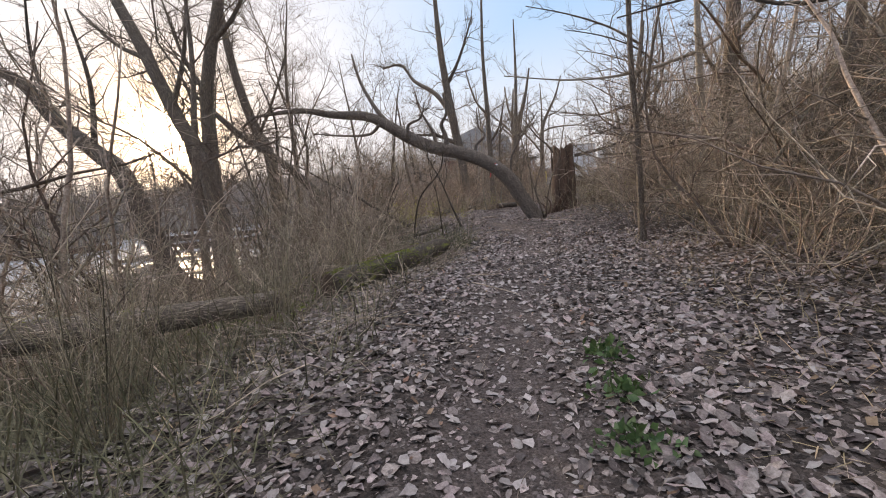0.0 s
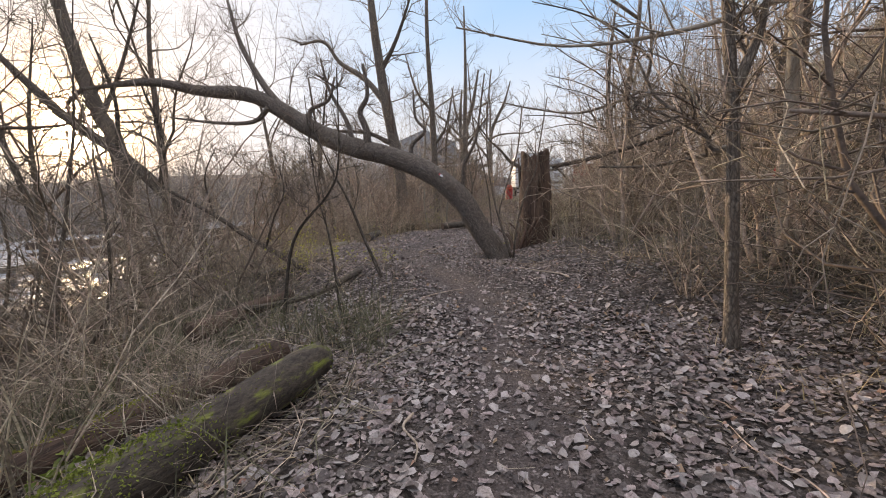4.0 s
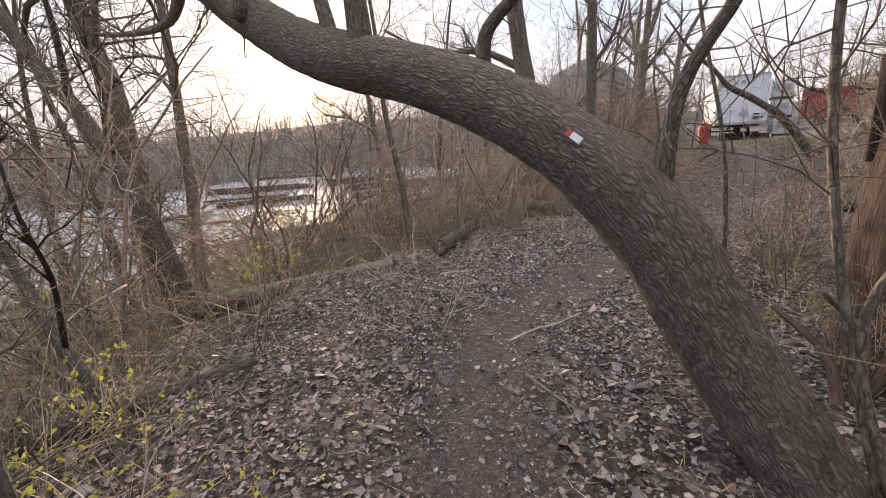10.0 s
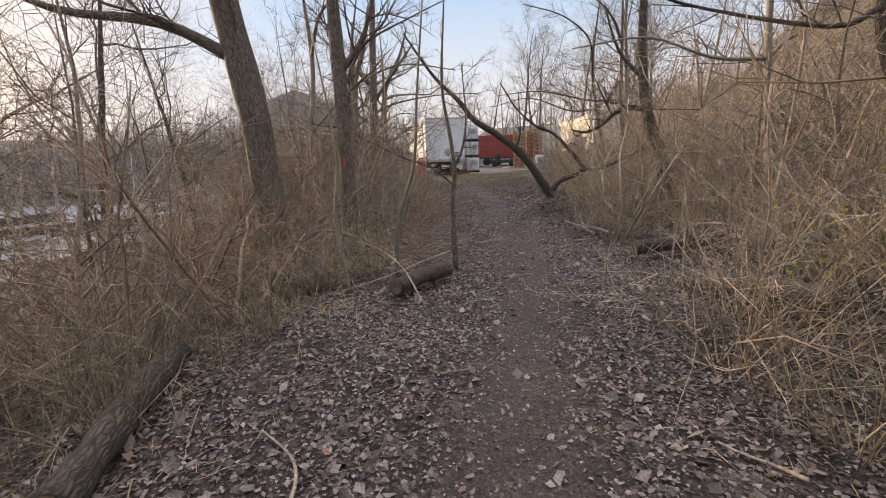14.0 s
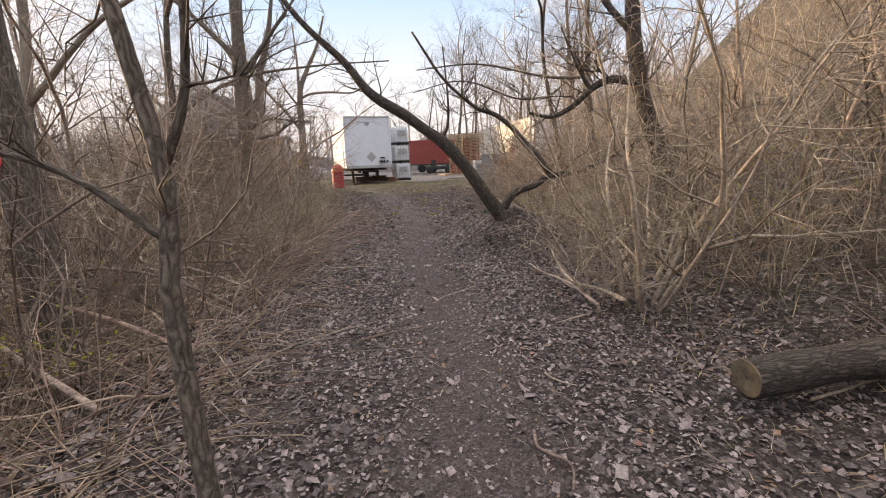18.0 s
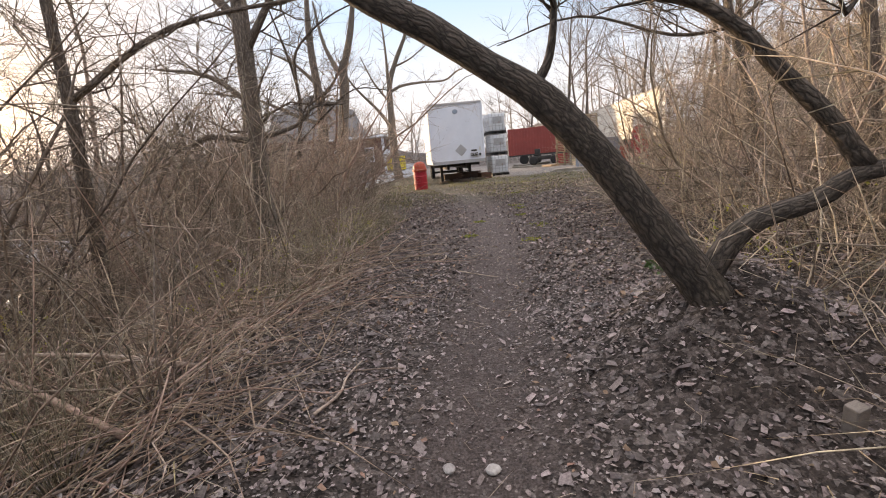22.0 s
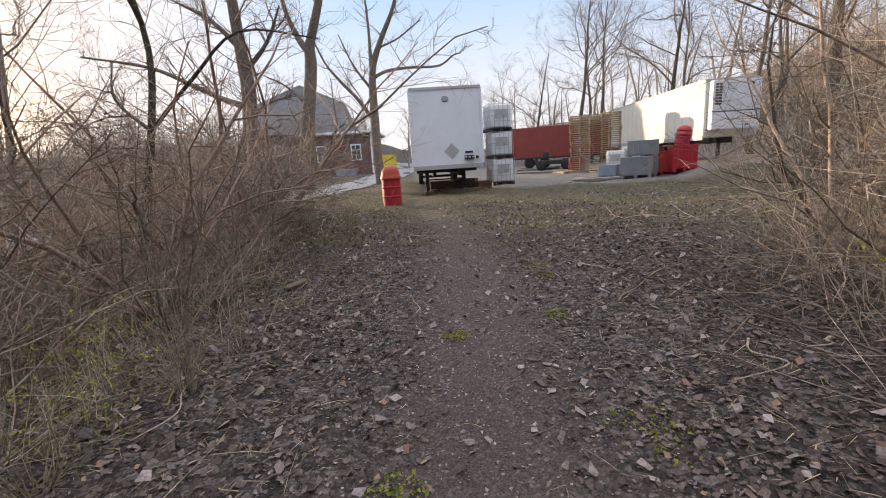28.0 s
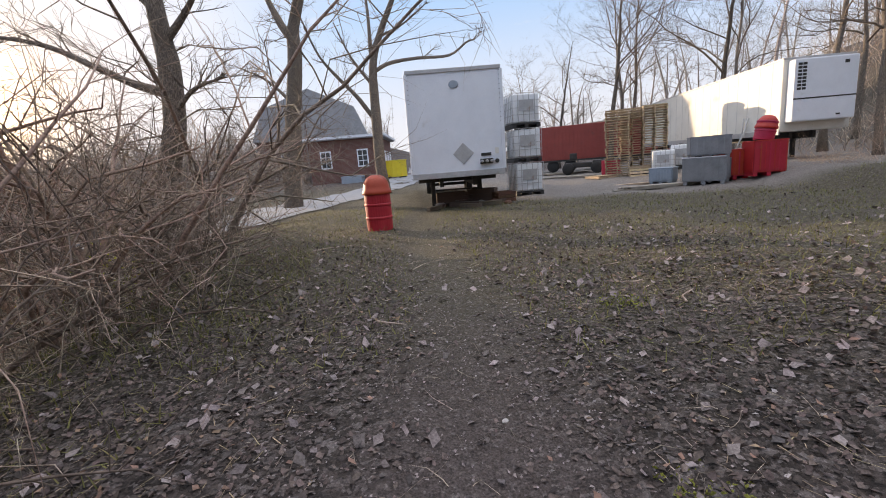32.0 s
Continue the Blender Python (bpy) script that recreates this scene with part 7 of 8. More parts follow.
hero_tree("yard_tree", "dark trunk with long branches over the brush", [(-7.4, 40.0, -1.2), (-7.1, 40.0, 1.5), (-6.73, 40.0, 2.61), (-6.6, 40.0, 3.79), (-6.64, 40.0, 4.42), (-6.7, 40.0, 6.5), (-6.5, 40, 9)], [0.3, 0.23, 0.21, 0.19, 0.17, 0.13, 0.06],
          [([(-6.65, 40.0, 3.26), (-7.41, 40.0, 3.55), (-8.21, 40.0, 3.96), (-9.13, 40.0, 4.43), (-9.99, 40.0, 4.69), (-11.5, 40, 5)], 0.09), ([(-6.64, 40, 4.2), (-5.9, 40, 4.9), (-5.4, 40, 5.8)], 0.08),
           ([(-6.66, 40, 4.8), (-7.4, 40, 5.6), (-8.4, 40, 6.2)], 0.08), ([(-6.7, 40, 2.9), (-6.0, 39.8, 3.3), (-5.2, 39.6, 3.4)], 0.06)], BARK, 24, 14, 5, 12, 9, twig_len=1.5)
for k, (x, y, s) in enumerate(((8.0, 66, 1.0), (9.6, 68.5, 1.1), (13.5, 62, 1.1), (15.2, 63.5, 1.2), (12.2, 60.8, 0.95), (17, 58, 1.0), (14.0, 50.5, 0.9), (6.0, 80, 1.0), (3.4, 86, 1.1), (16.5, 67, 1.1), (11.5, 72, 1.0), (20, 60, 1.1))):
    stand((5, 0, 3, 1, 2)[k % 5], x, y, s, 67 * k)

# fallen trunks
fallen_log("mossy fallen log lying along the edge of the path", (-0.42, 8.0, 0.02), (-0.75, 5.4, -0.06), 0.13, 0.17, BARK_MOSS, 31, True, 0.85, segs=30)
fallen_log("second half-rotten log beside the mossy one", (-1.0, 8.3, -0.05), (-1.9, 5.6, -0.3), 0.10, 0.13, ROT, 32, True, 0.35)
fallen_log("long fallen trunk lying down the bank", (-0.55, 4.35, 0.06), (-3.1, 1.85, 0.08), 0.10, 0.165, BARK, 33, False, 0.12)
fallen_log("short rotten log on the bank", (-2.0, 9.9, 0.0), (-2.2, 8.5, -0.05), 0.08, 0.1, ROT, 34, True)
lying_branch("long dark fallen branch along the path edge", [(-1.72, 11.45, 0.06), (-1.55, 10.7, 0.10), (-1.55, 9.9, 0.06), (-1.8, 9.4, 0.03), (-2.3, 9.0, 0.02)], 0.055, BARK_DARK, 35, 3)
fallen_log("dark log lying beside the path", (-2.78, 12.18, 0.05), (-3.4, 11.0, -0.05), 0.07, 0.08, BARK_DARK, 36, True)
fallen_log("old grey log lying across the slope", (-3.62, 14.5, 0.05), (-5.4, 13.3, -0.3), 0.075, 0.10, BARK_LIGHT, 37, True)
fallen_log("dark rotting log on the leaf litter", (-4.2, 13.4, -0.02), (-4.9, 12.7, -0.2), 0.09, 0.1, ROT, 38, True)
fallen_log("sawn log with a dark cut end pointing at the path", (-3.5, 15.25, 0.09), (-3.9, 16.9, 0.05), 0.10, 0.09, BARK_DARK, 39, True)
fallen_log("weathered sawn log lying beside the path", (-2.36, 18.36, 0.09), (-1.78, 19.05, 0.10), 0.10, 0.10, BARK_DARK, 40, True)
fallen_log("sawn log end showing in the leaves", (-3.34, 18.8, 0.05), (-4.2, 19.6, -0.05), 0.11, 0.11, BARK, 41, True)
fallen_log("sawn log lying in the brush by the path", (1.10, 20.0, 0.10), (2.3, 19.85, 0.2), 0.115, 0.115, BARK_DARK, 42, True)
fallen_log("leaning sawn log beside the bush", (0.86, 18.15, 0.12), (1.3, 17.0, 0.3), 0.11, 0.1, BARK, 43, True)
fallen_log("hollow rotten log with a pale broken end", (2.72, 13.9, 0.22), (4.2, 13.0, 0.3), 0.24, 0.2, ROT, 44, True)
lying_branch("pale broken branch lying on the leaves", [(1.26, 21.5, 0.05), (1.18, 21.83, 0.07), (1.04, 22.14, 0.08), (1.18, 22.86, 0.1), (1.33, 23.4, 0.14)], 0.022, STEM_TAN, 45, 2)
lying_branch("brown fallen branch beside the path", [(0.99, 21.5, 0.03), (1.02, 22.19, 0.05), (0.92, 22.7, 0.05), (0.95, 23.2, 0.03)], 0.018, STEM_GREY, 46, 3)
lying_branch("pale crooked stick on the path", [(-1.45, 13.4, 0.02), (-1.36, 13.62, 0.04), (-1.25, 13.85, 0.03), (-1.15, 14.12, 0.04)], 0.012, STEM_TAN, 47, 1, ln=0.15, name="stick", category="stick")
lying_branch("thin brown stick on the path", [(-1.11, 12.98, 0.06), (-0.9, 12.85, 0.08), (-0.64, 12.75, 0.06)], 0.01, STEM_DARK, 48, 1, ln=0.15, name="stick", category="stick")
ob = tagged(new("board", from_bm("board", boxed(-0.2, -0.06, 0, 0.2, 0.06, 0.03, 0.006), WOOD_CUT)), "short weathered board lying in the leaves", "board")
ob.matrix_basis = lay(-2.55, 32.88, 0.01, 75)
rng = np.random.default_rng(91)
for k in range(70):
    y = -0.5 + 40 * rng.random()
    u = (0.3 + 2.4 * rng.random()) * (1 if rng.random() < 0.5 else -1)
    x, a, ln = u + float(middle(y)), 6.28 * rng.random(), 0.2 + 0.6 * rng.random()
    pts = []
    for j in range(4):
        px, py = x + math.cos(a + 0.25 * rng.normal()) * ln * j / 3, y + math.sin(a) * ln * j / 3
        pts.append((px, py, on(px, py) + 0.022 + 0.015 * rng.random()))
    lying_branch("thin dead stick lying on the leaves", pts, 0.005 + 0.007 * rng.random(), (STEM_GREY, STEM_DARK, STEM_TAN)[k % 3], 900 + k, 0, "stick", name="stick")["group"] = "fallen sticks"

# trees that reach over the path
g = np.random.default_rng(404)
for k, (u, y) in enumerate(((4.4, 4.6), (4.6, 7.9), (4.2, 11.2), (4.3, 16.2), (4.4, 18.9), (4.2, 21.2), (4.0, 27.2), (4.3, 29.8), (-4.5, 23.2), (-4.3, 26.4), (-5.2, 34.2))):
    x, e = u + float(middle(y)), -1 if u > 0 else 1
    z, w = on(x, y), g.normal(size=8) * 0.25
    trunk = [(x, y, z - 0.15), (x + 0.1 * w[0], y, z + 1.2), (x + e * 0.2 + 0.3 * w[1], y + w[2], z + 2.8), (x + e * 0.3 + w[3], y + w[2], z + 4.4), (x + e * 0.2 + w[4], y + w[5], z + 6.8)]
    reach = 0.9 + 0.25 * g.random()
    limbs = [([trunk[2], (x + e * 1.2, y + w[0], 2.95 + 0.2 * w[1]), (x + e * 2.3 * reach, y + 0.4 + w[6], 3.3 + 0.4 * w[2]), (x + e * 3.5 * reach, y + 0.3 + w[7], 3.25 + 0.5 * w[3])], 0.036),
             ([trunk[3], (x + e * 0.9, y - 0.6, z + 5.0), (x + e * 2.0, y - 1.0 + w[5], z + 5.5), (x + e * 3.2, y - 1.1, z + 5.9)], 0.04),
             ([trunk[2], (x - e * 0.6, y + 0.7, z + 3.4), (x - e * 1.2, y + 1.5, z + 4.2)], 0.035)]
    hero_tree("tree", "crooked bare tree reaching over the path" if k % 2 else "slender bare tree leaning towards the path", trunk, [0.085, 0.07, 0.058, 0.045, 0.012], limbs, (BARK, BARK_DARK, BARK_LIGHT)[k % 3], 420 + k, 10, 5, 6, 6, twig_len=1.5, sprout=0.4, group="overhanging trees")

# small growth and finds beside the path
SAPLINGS = (("slim dark sapling leaning in from the bank", [(-1.6, 9.2, -0.1), (-1.39, 9.2, 0.78), (-0.97, 9.25, 1.26), (-0.85, 9.3, 1.6), (-0.8, 9.3, 2.5)], 0.02, BARK_DARK),
            ("slim dark sapling on the bank", [(-0.98, 9.35, 0.0), (-1.05, 9.35, 0.8), (-1.2, 9.4, 1.35), (-1.25, 9.4, 2.3)], 0.014, BARK_DARK),
            ("thin grey sapling in the leaf litter", [(-2.38, 19.03, -0.05), (-2.34, 19.0, 0.7), (-2.12, 19.0, 1.4), (-2.05, 19.0, 2.2), (-1.95, 19.0, 3.2)], 0.03, BARK_LIGHT),
            ("thin grey sapling among the brush", [(-2.9, 18.6, -0.05), (-3.0, 18.6, 0.8), (-2.95, 18.6, 1.6), (-3.1, 18.6, 2.8)], 0.025, BARK_LIGHT),
            ("pale bare stalk standing in the leaves", [(-0.03, 18.35, -0.03), (0.0, 18.36, 0.22), (0.04, 18.38, 0.42), (0.09, 18.4, 0.62)], 0.007, STEM_TAN),
            ("pale bare stalk beside the sawn log", [(1.33, 19.43, -0.03), (1.36, 19.45, 0.4), (1.42, 19.45, 0.8), (1.5, 19.45, 1.3)], 0.012, STEM_TAN),
            ("pale leaning sapling at the hillside's foot", [(4.1, 9.6, -0.1), (4.3, 9.6, 0.9), (4.6, 9.6, 2.0), (4.8, 9.6, 3.4), (5.0, 9.7, 5.0)], 0.05, STEM_TAN))
for k, (lab, pts, r, mat) in enumerate(SAPLINGS):
    hero_tree("sapling", lab, pts, [r * (1 - 0.7 * j / (len(pts) - 1)) for j in range(len(pts))], (), mat, 160 + k, 8, 5, 6 if r > 0.01 else 2, 0, twig_len=0.8 if r > 0.012 else 0.25, twig_mat=mat, group="saplings")
RIBBON = material("red_tape", (0.55, 0.05, 0.06), (0.68, 0.09, 0.09), 6, 40, 0.5, bump=0.1, trans=0.2)
PALE_STONE = material("pale_stone", (0.30, 0.28, 0.27), (0.50, 0.48, 0.46), 8, 60, 0.8, bump=0.4, rand="object", amount=0.2)
for k, (x, y, z, ln) in enumerate(((-3.5, 21.47, 1.52, 0.2), (4.35, 12.79, 1.42, 0.16))):
    bm = bmesh.new()
    rows = []
    for j in range(7):
        f = j / 6
        w = 0.022 - 0.006 * f
        rows.append([bm.verts.new((x + e * w + 0.02 * math.sin(4 * f + k), y - 0.012 - 0.02 * f + 0.012 * math.sin(6 * f) + d, z - ln * f)) for e, d in ((-1, 0), (1, 0.008), (1, 0.011), (-1, 0.003))])
    for a, b in zip(rows, rows[1:]):
        for j in range(4):
            bm.faces.new((a[j], a[(j + 1) % 4], b[(j + 1) % 4], b[j]))
    bm.faces.new(rows[0])
    bm.faces.new(rows[-1][::-1])
    tagged(new("marking_ribbon", from_bm("marking_ribbon", bm, RIBBON)), "short red marking tape hanging on a tree trunk", "ribbon", "marking ribbons")
for k, (x, y, s0) in enumerate(((-0.5, 23.93, 0.045), (-0.29, 23.93, 0.05), (-1.0, 14.3, 0.05), (-1.35, 15.3, 0.04), (0.1, 30.6, 0.035), (-0.3, 34.0, 0.03), (-1.6, 14.9, 0.035))):
    bm = bmesh.new()
    bmesh.ops.create_icosphere(bm, subdivisions=2, radius=0.7 * s0)
    for v in bm.verts:
        v.co *= 1 + 0.3 * noise.noise(v.co * 22 + Vector((k * 3.1, 0, 0)))
        v.co.z *= 0.55
    ob = tagged(new("stone", from_bm("stone", bm, PALE_STONE)), "small pale stone lying on the path", "stone", "stones on the path")
    ob.matrix_basis = lay(x, y, s0 * 0.3, 50 * k)
ob = tagged(new("wood_block", from_bm("wood_block", boxed(-0.035, -0.03, 0, 0.035, 0.03, 0.16, 0.008), GREY_WOOD)), "split pale wood block standing in the leaves", "wood block")
ob.matrix_basis = lay(1.26, 23.95, -0.01, 20, 6, -8)
lying_branch("bleached branch arching across the verge", [(-2.0, 17.9, 0.03), (-2.3, 18.4, 0.35), (-2.8, 18.9, 0.5), (-3.5, 19.3, 0.45)], 0.009, STEM_GREY, 62, 6)
lying_branch("bleached branch lying by the sapling", [(-1.7, 19.2, 0.3), (-2.1, 18.9, 0.22), (-2.6, 18.5, 0.12), (-3.2, 18.1, 0.05)], 0.009, STEM_GREY, 63, 6)
for k, (x, y, dx, dy) in enumerate(((-2.6, 20.6, -1.6, 1.0), (-2.4, 21.4, -2.0, 0.4), (-2.3, 22.4, -1.9, -0.5), (-2.5, 23.3, -1.8, 0.8), (-2.3, 24.1, -2.0, 0.2), (-2.6, 20.0, -1.4, -0.7), (-2.4, 24.9, -1.9, -0.6))):
    h = 0.25 + 0.12 * (k % 3)
    lying_branch("thick grey-brown branch in the brush heap", [(x, y, on(x, y) + 0.04), (x + 0.35 * dx, y + 0.3 * dy, on(x, y) + h), (x + 0.7 * dx, y + 0.7 * dy, on(x, y) + h * 1.2), (x + dx, y + dy, on(x + dx, y + dy) + 0.3)], 0.022, (STEM_GREY, STEM_RED, STEM_DARK)[k % 3], 640 + k, 8, ln=0.7)["group"] = "brush heap"

# the tall bush at the bend
for k, (x, y, n, h, r, mat) in enumerate(((1.5, 21.6, 6, 3.2, 0.032, STEM_TAN), (1.95, 22.3, 5, 2.8, 0.022, STEM_TAN), (1.25, 21.95, 7, 1.5, 0.012, STEM_TAN))):
    bush = low_tree("tall many-stemmed bare bush with tan stems", 260 + k, n, h, r, 0.5, mat, 6, 0.0)
    tagged(bush, category="shrub", group="bend bushes")
    bush.name = "bush"
    bush.matrix_basis = lay(x, y, -0.02, 40 * k)
# brush below the long trailer's nose and up the slope
for k, (x, y, kind, s0) in enumerate(((10.4, 48.4, "pile", 0.6), (11.3, 49.2, "pile", 0.6), (12.3, 48.6, "tangle", 0.7), (9.9, 46.6, "pile", 0.55), (10.9, 46.2, "bramble", 0.9), (12.0, 46.6, "tangle", 0.9), (13.2, 47.2, "dark", 0.9), (8.6, 40.2, "tangle", 1.0),
                                      (9.5, 41.6, "dark", 1.0), (10.5, 43.0, "tangle", 1.1), (7.9, 38.2, "grey", 0.9), (8.9, 37.0, "tangle", 1.0), (7.2, 36.0, "thicket", 0.8), (11.4, 44.4, "grey", 1.0), (6.6, 34.6, "tangle", 0.8), (12.4, 44.6, "tangle", 1.1), (7.6, 34.0, "dark", 0.9), (10.6, 40.4, "thicket", 1.1), (12.0, 42.4, "dark", 1.1))):
    plant(kind, k, x, y, s0, 53 * k)

# shrubs beside the path
for kind, k, x, y, s, a in (("tangle", 3, 2.3, 22.4, 0.8, 80), ("thicket", 1, 2.6, 21.3, 0.8, 30), ("grey", 0, 0.22, 16.55, 0.95, 10), ("cane", 2, 2.15, 26.95, 0.85, 60),
                             ("bud", 1, -2.55, 11.3, 0.5, 200), ("bud", 0, -1.3, 11.15, 0.45, 250), ("bud", 2, -2.0, 11.1, 0.55, 10), ("bud", 1, -2.6, 10.8, 0.5, 130), ("bud", 0, -2.45, 29.8, 0.4, 10), ("bud", 1, -2.3, 27.7, 0.35, 70), ("bud", 2, -4.9, 33.2, 0.6, 70), ("bud", 2, -3.0, 26.4, 0.5, 30), ("weed", 2, 0.45, 13.95, 0.5, 0), ("thicket", 0, 0.25, 15.6, 0.7, 0), ("tangle", 0, 2.6, 16.5, 1.2, 0), ("tangle", 3, 3.4, 17.2, 1.3, 70), ("thicket", 2, 2.2, 18.0, 1.1, 0), ("tangle", 1, 3.0, 15.4, 1.1, 30), ("grey", 1, 1.9, 16.9, 1.1, 0), ("tangle", 0, 3.4, 31.2, 1.2, 0), ("tangle", 1, 3.9, 32.4, 1.3, 50), ("grey", 0, 4.3, 33.6, 1.2, 0), ("tangle", 2, 3.3, 30.0, 1.1, 99), ("dark", 1, 4.6, 32.6, 1.2, 0), ("tangle", 3, 4.4, 31.0, 1.3, 0), ("dark", 0, 3.6, 28.6, 1.0, 0), ("cane", 0, 1.15, 13.95, 0.4, 20), ("weed", 0, 1.3, 14.1, 0.5, 90), ("cane", 2, 0.6, 13.9, 0.35, 120), ("bramble", 0, 1.5, 13.8, 0.45, 120), ("bramble", 1, 1.9, 13.4, 0.4, 10), ("tangle", 0, -2.0, 13.2, 0.55, 10), ("tangle", 1, -3.0, 12.3, 0.6, 200), ("weed", 0, -1.95, 28.4, 0.55, 0), ("thicket", 0, -2.2, 29.3, 0.5, 0), ("weed", 1, -2.1, 30.2, 0.6, 90), ("thicket", 2, -2.3, 27.6, 0.5, 60), ("grey", 0, -2.2, 31.0, 0.5, 60),  ("tangle", 0, 0.3, 16.6, 0.75, 0), ("tangle", 1, 0.15, 16.1, 0.85, 60), ("grey", 3, 0.4, 17.2, 0.8, 60), ("bud", 1, -3.1, 27.6, 0.6, 20), ("bud", 2, -2.9, 19.4, 0.6, 50), ("dark", 1, -3.4, 31.8, 1.0, 0), ("dark", 2, -3.6, 33.4, 1.05, 90), ("dark", 0, -4.0, 35.0, 1.1, 200), ("dark", 1, -4.2, 36.6, 1.0, 300),  ("bud", 2, -2.75, 30.3, 0.5, 40), ("bud", 0, -3.3, 30.9, 0.55, 200), ("bud", 1, -4.6, 35.9, 0.7, 0),
                            ("dark", 0, -3.0, 20.9, 0.85, 50), ("dark", 1, -2.9, 22.2, 0.8, 190), ("bud", 2, 1.75, 25.6, 0.5, 0), ("grey", 2, 1.0, 17.6, 0.9, 150), ("cane", 1, 1.7, 23.4, 0.8, 10),
                            ("pile", 0, -2.7, 23.4, 0.75, 0), ("pile", 1, -2.6, 24.6, 0.75, 70), ("pile", 2, -2.5, 21.9, 0.7, 140), ("pile", 1, -2.6, 20.3, 0.65, 200), ("weed", 0, -0.9, 7.2, 0.5, 0), ("weed", 1, -1.3, 6.2, 0.6, 0), ("weed", 2, -1.1, 5.0, 0.55, 0), ("bramble", 1, -1.2, 7.6, 0.5, 0), ("bramble", 2, -0.9, 4.4, 0.5, 0), ("pile", 0, 3.0, 31.5, 0.7, 30), ("pile", 2, 3.2, 29.4, 0.7, 120), ("thicket", 0, 1.6, 15.0, 0.8, 0), ("thicket", 2, 2.2, 16.4, 0.9, 0)):
    plant(kind, k, x, y, s, a)


# ---- low green plants and moss ----
def low_plant(x, y, r, n, seed, mat, label, category="plant", size=0.06):
    g = np.random.default_rng(seed)
    spots = np.stack([r * g.normal(size=n) * 0.5, r * g.normal(size=n) * 0.5, 0.015 + 0.05 * g.random(n)], -1)
    v, f = leaf_cards(g, spots, size)
    v[:, 2] = np.maximum(v[:, 2], 0.004)
    ob = tagged(new("low_plant", mesh_from("low_plant", v, f, mat)), label, category, "low plants", "stuff")
    ob.matrix_basis = lay(x, y)


for k, (x, y, r) in enumerate(((2.41, 3.68, 0.16), (2.33, 4.19, 0.13), (2.5, 3.2, 0.16), (2.45, 2.6, 0.12), (1.01, 25.24, 0.12), (1.25, 25.4, 0.1))):
    low_plant(x, y, r, 70, 300 + k, GREEN, "small patch of fresh green leaves")
for k, (x, y, r) in enumerate(((0.53, 33.44, 0.22), (0.73, 29.79, 0.24), (0.6, 33.0, 0.15), (-0.55, 29.4, 0.14), (0.4, 28.6, 0.14), (-0.4, 31.2, 0.12), (0.5, 15.3, 0.2), (0.1, 14.8, 0.15), (0.75, 35.6, 0.2), (0.5, 31.6, 0.12))):
    g = np.random.default_rng(380 + k)
    rad, a = r * 1.1 * g.random(150) ** 0.7, 6.283 * g.random(150)
    v, f = leaf_cards(g, np.stack([rad * np.cos(a), rad * np.sin(a), 0.006 + 0.012 * g.random(150)], -1), 0.028)
    v[:, 2] = np.clip(v[:, 2], 0.003, 0.03)
    ob = tagged(new("moss_patch", mesh_from("moss_patch", v, f, MOSS)), "thin patch of yellow-green moss on the path", "moss", "moss patches", "stuff")
    ob.matrix_basis = lay(x, y, 0.004)


FRESH = material("fresh_weed", (0.10, 0.145, 0.025), (0.27, 0.33, 0.06), 9, 50, 0.6, bump=0.0, rand="island", amount=0.4, trans=0.35)
for k, (x, y, r) in enumerate(((-1.0, 5.7, 0.3), (-1.4, 6.1, 0.32), (-1.0, 5.1, 0.3), (-1.5, 5.3, 0.35), (-0.9, 4.7, 0.22), (-1.9, 5.9, 0.35), (-1.6, 4.6, 0.3), (-1.2, 6.8, 0.25))):
    low_plant(x, y, r, 110, 330 + k, FRESH, "low yellow-green weeds beside the mossy log", size=0.05)
tag = thing("trail_tag", "small white and red tag nailed to the leaning trunk", "tag", pose(-0.72, 12.715, 1.5, -20, 35, 0))
part("plate", boxed(-0.035, -0.004, -0.016, 0.02, 0.004, 0.016, 0.002), WHITE, tag)
part("stripe", boxed(-0.06, -0.004, -0.016, -0.037, 0.004, 0.016, 0.002), RIBBON, tag, "red end of the tag")


# ---- lower yard ----
POLE_PALE = material("pale_timber", (0.36, 0.33, 0.30), (0.58, 0.55, 0.52), 2, 30, 0.7, bump=0.2, rand="object", amount=0.25)
for k in range(16):
    g = np.random.default_rng(700 + k)
    y = -2 + 3.1 * k + g.normal()
    x = -17 - 16 * g.random()
    r = thing("timber_stack", "stack of pale timber lying in the lower yard", "timber", lay(x, y, 0.02, 70 + 25 * g.normal()), "timber stacks")
    for j in range(7):
        ln = 2 + 3 * g.random()
        part("beam", boxed(-ln / 2, -0.08, 0, ln / 2, 0.08, 0.12, 0.008), POLE_PALE if j % 3 else GREY_WOOD, r, at=pose(0.4 * g.normal(), 0.24 * (j % 3), 0.125 * (j // 3), 0, 0, 2 * g.normal()))
WATER = material("puddle_water", (0.03, 0.035, 0.04), (0.05, 0.055, 0.06), 1, 10, 0.04, bump=0.0)
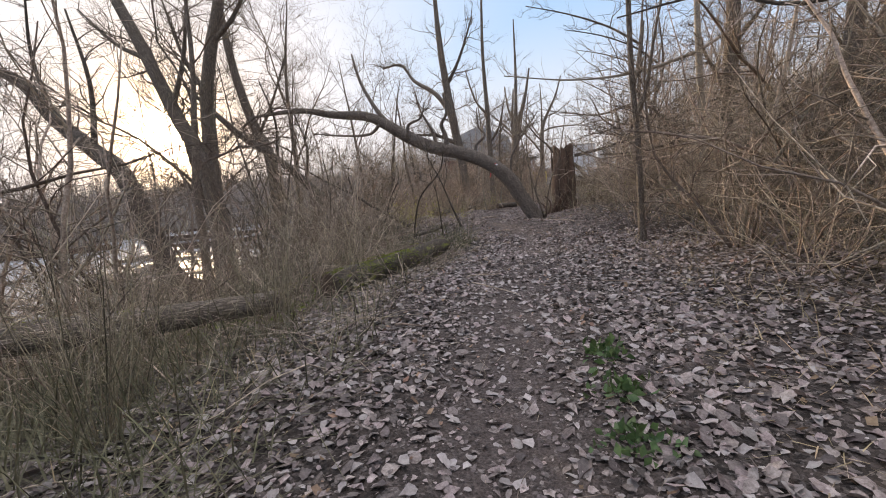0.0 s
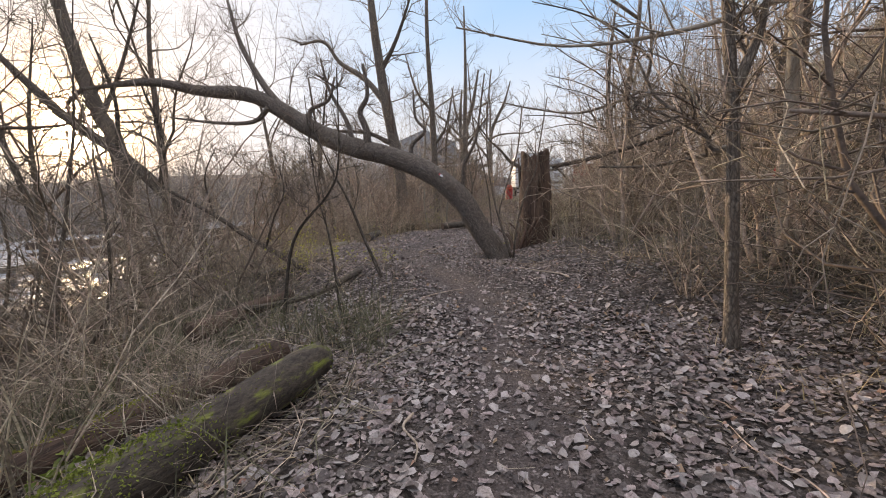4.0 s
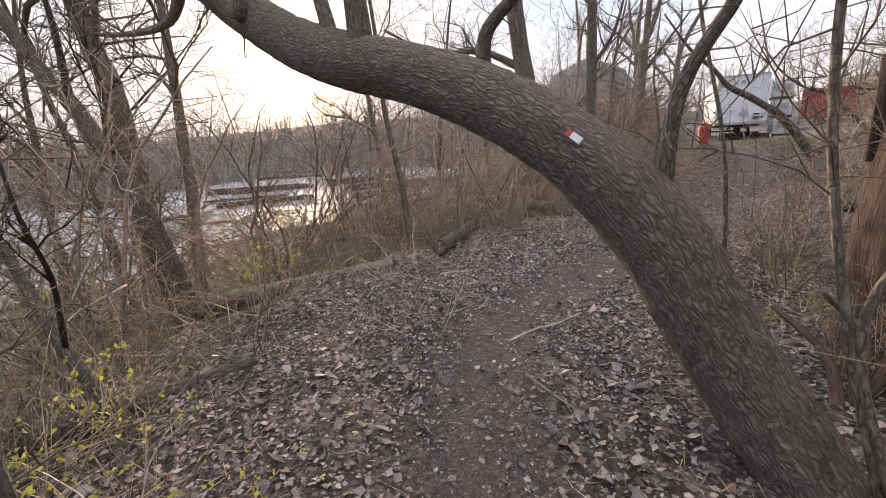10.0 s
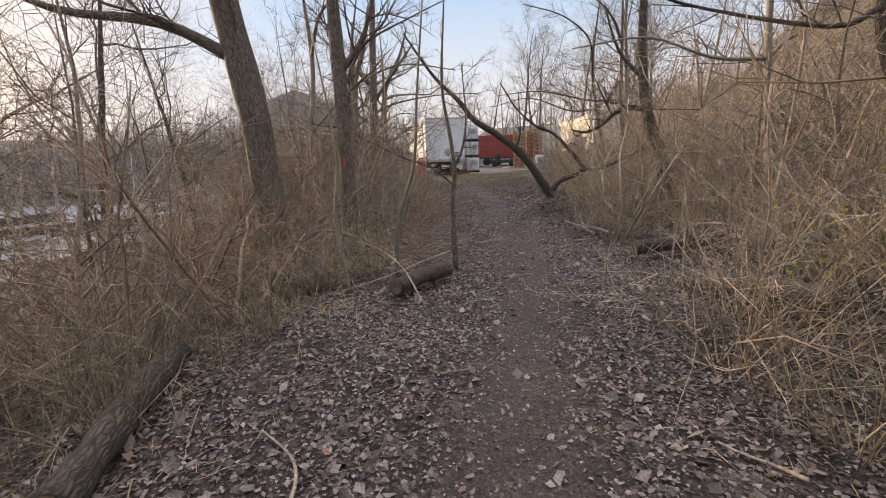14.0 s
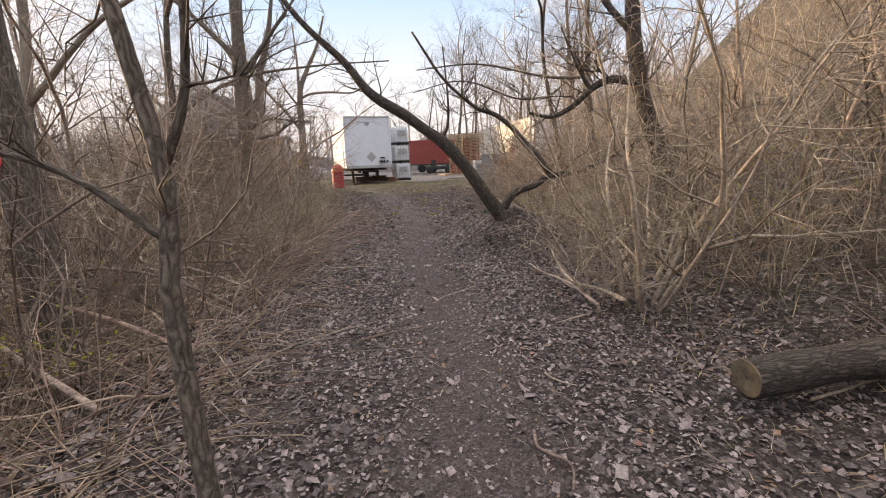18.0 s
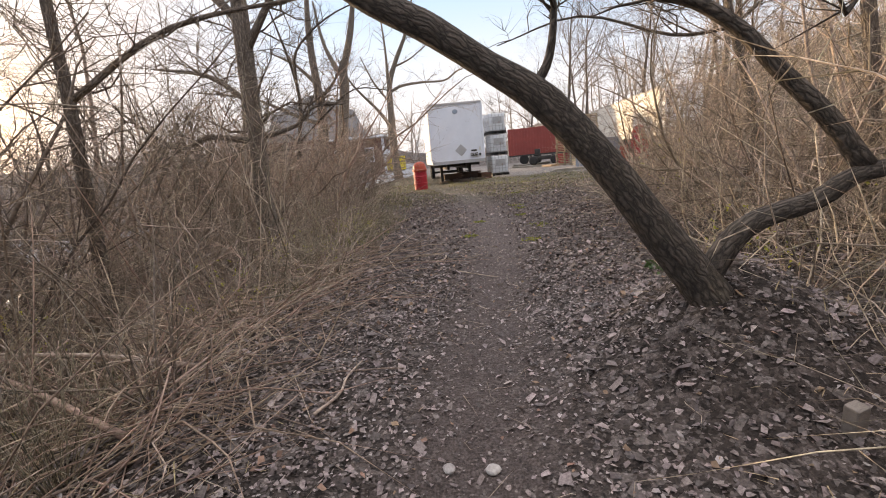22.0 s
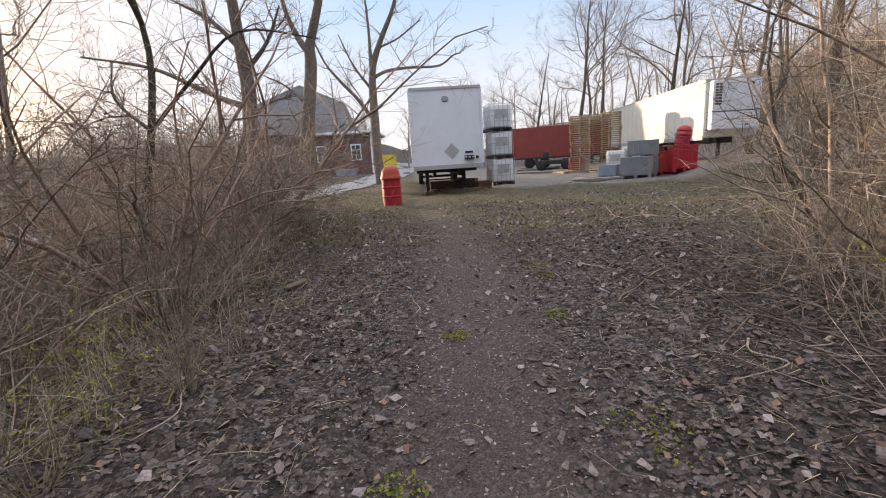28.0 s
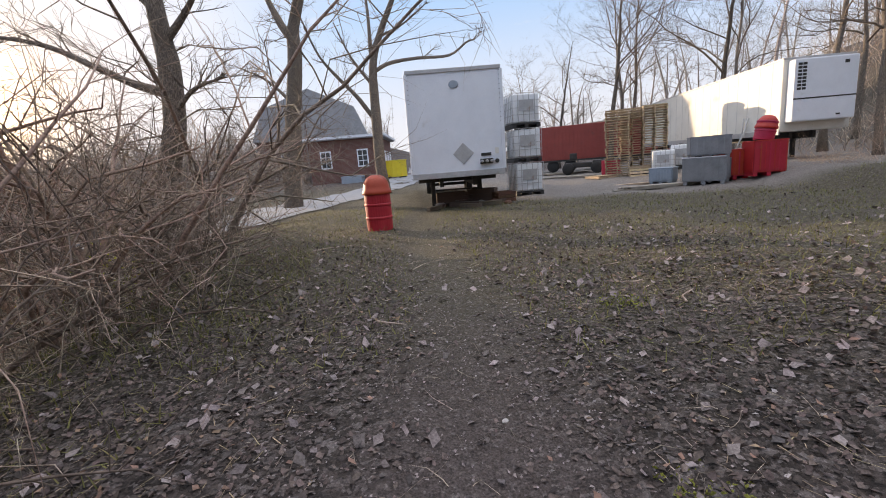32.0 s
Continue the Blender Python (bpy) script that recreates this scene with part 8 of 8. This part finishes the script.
for k in range(8):
    g = np.random.default_rng(800 + k)
    x, y, n = -19 - 16 * g.random(), -2 + 3.8 * k, 26
    v = [(0, 0, 0)] + [(1.5 * (1 + 0.22 * math.sin(12.566 * j / n + k) + 0.12 * math.sin(31.4 * j / n)) * math.cos(6.2832 * j / n), 2.4 * (1 + 0.2 * math.sin(12.566 * j / n + k)) * math.sin(6.2832 * j / n), 0) for j in range(n)]
    ob = tagged(new("puddle", mesh_from("puddle", v, [(0, 1 + j, 1 + (j + 1) % n) for j in range(n)], WATER, True)), "shallow puddle reflecting the evening sky", "puddle", "puddles", "structure")
    ob.matrix_basis = pose(x, y, max(on(x + dx, y + dy) for dx in (-1.5, 0, 1.5) for dy in (-2.5, 0, 2.5)) + 0.02, 0, 0, 20 * g.normal())


WET = material("wet_tarmac", (0.19, 0.205, 0.23), (0.31, 0.33, 0.36), 0.35, 30, 0.5, bump=0.15, depth=0.01, spots=(0.15, 0.14, 0.13), spot_scale=0.16, spot_at=0.55)
lot_x, lot_y = np.linspace(-58, -20.5, 20), np.linspace(4, 62, 30)
LX, LY = np.meshgrid(lot_x, lot_y)
LX = LX + 1.6 * np.sin(LY * 0.23) + 0.7 * np.sin(LY * 0.71)
lot_f = [(j * 20 + i, j * 20 + i + 1, j * 20 + i + 21, j * 20 + i + 20) for j in range(29) for i in range(19)]
tagged(new("pavement", mesh_from("pavement", np.stack([LX, LY, ground(LX, LY) + 0.05], -1).reshape(-1, 3), lot_f, WET, True)), "damp grey tarmac lot below the bank", "pavement", kind="structure")


for k in range(14):
    g = np.random.default_rng(860 + k)
    x, y, ln = -23 - 2.4 * k, 24 + 24 * g.random(), 5 + 6 * g.random()
    ob = tagged(new("timber_beam", from_bm("timber_beam", boxed(-ln / 2, -0.15, 0, ln / 2, 0.15, 0.22 + 0.2 * (k % 3), 0.02), ROT)), "long dark timber lying across the damp lot", "timber", "timbers on the lot")
    ob.matrix_basis = lay(x, y, 0.03, 58 + 8 * g.normal())


RUST = material("rusty_steel", (0.06, 0.03, 0.02), (0.17, 0.08, 0.045), 5, 50, 0.8, bump=0.3, rand="object", amount=0.2)
# clutter under the white trailer's nose
for k, (x, y, sx, sy, h, rz, what, lab, mt) in enumerate((
        (-1.9, 46.0, 0.5, 0.35, 0.42, 12, "wooden_crate", "dark weathered wooden crate under the trailer", ROT), (-0.9, 46.6, 0.45, 0.4, 0.5, -8, "wooden_crate", "dark weathered wooden crate under the trailer", ROT),
        (-0.2, 46.1, 0.3, 0.3, 0.36, 25, "scrap_box", "rusty metal box under the trailer", RUST), (-1.4, 45.3, 0.5, 0.12, 0.14, -12, "timber_block", "dark timber block lying under the trailer nose", ROT),
        (-0.5, 45.6, 0.42, 0.1, 0.12, 40, "timber_block", "dark timber block lying under the trailer nose", ROT), (-2.1, 45.4, 0.3, 0.09, 0.1, 75, "timber_block", "dark timber block lying under the trailer nose", ROT))):
    if what == "timber_block":
        ob = tagged(new(what, from_bm(what, boxed(-sx, -sy, 0, sx, sy, h, 0.01), mt)), lab, "timber")
        ob.matrix_basis = lay(x, y, 0.005, rz)
        continue
    r = thing(what, lab, "crate", lay(x, y, 0.0, rz))
    part("base", boxed(-sx, -sy, 0, sx, sy, 0.03), mt, r)
    for j in range(3):
        z0 = 0.035 + j * (h - 0.035) / 3
        z1 = z0 + (h - 0.035) / 3 - 0.015
        for e in (-1, 1):
            part("slat", boxed(-sx, e * sy - 0.012, z0, sx, e * sy + 0.012, z1, 0.004), mt, r)
            part("slat", boxed(e * sx - 0.012, -sy + 0.014, z0, e * sx + 0.012, sy - 0.014, z1, 0.004), mt, r)

# the first of each shrub and tree stands among the others on the slopes
rng = np.random.default_rng(5)
for k, ob in enumerate([q for kind in S for q in S[kind]]):
    x, y = (6.2 + 3 * rng.random(), 1.0 + 1.25 * k) if k % 2 else (-5.4 - 2.5 * rng.random(), 0.5 + 1.25 * k)
    x += float(middle(min(y, 33)))
    ob.matrix_basis = pose(x, min(y, 33), on(x, min(y, 33)) - 0.03, 0, 0, 37 * k)
for k, ob in enumerate(T):
    x, y = (11.5 + 4 * rng.random(), 2.0 + 3.2 * k) if k < 6 else (7.6 + rng.random(), 4.0 + 3.0 * (k - 6))
    x += float(middle(y))
    ob.matrix_basis = pose(x, y, on(x, y) - 0.05, 0, 0, 50 * k)
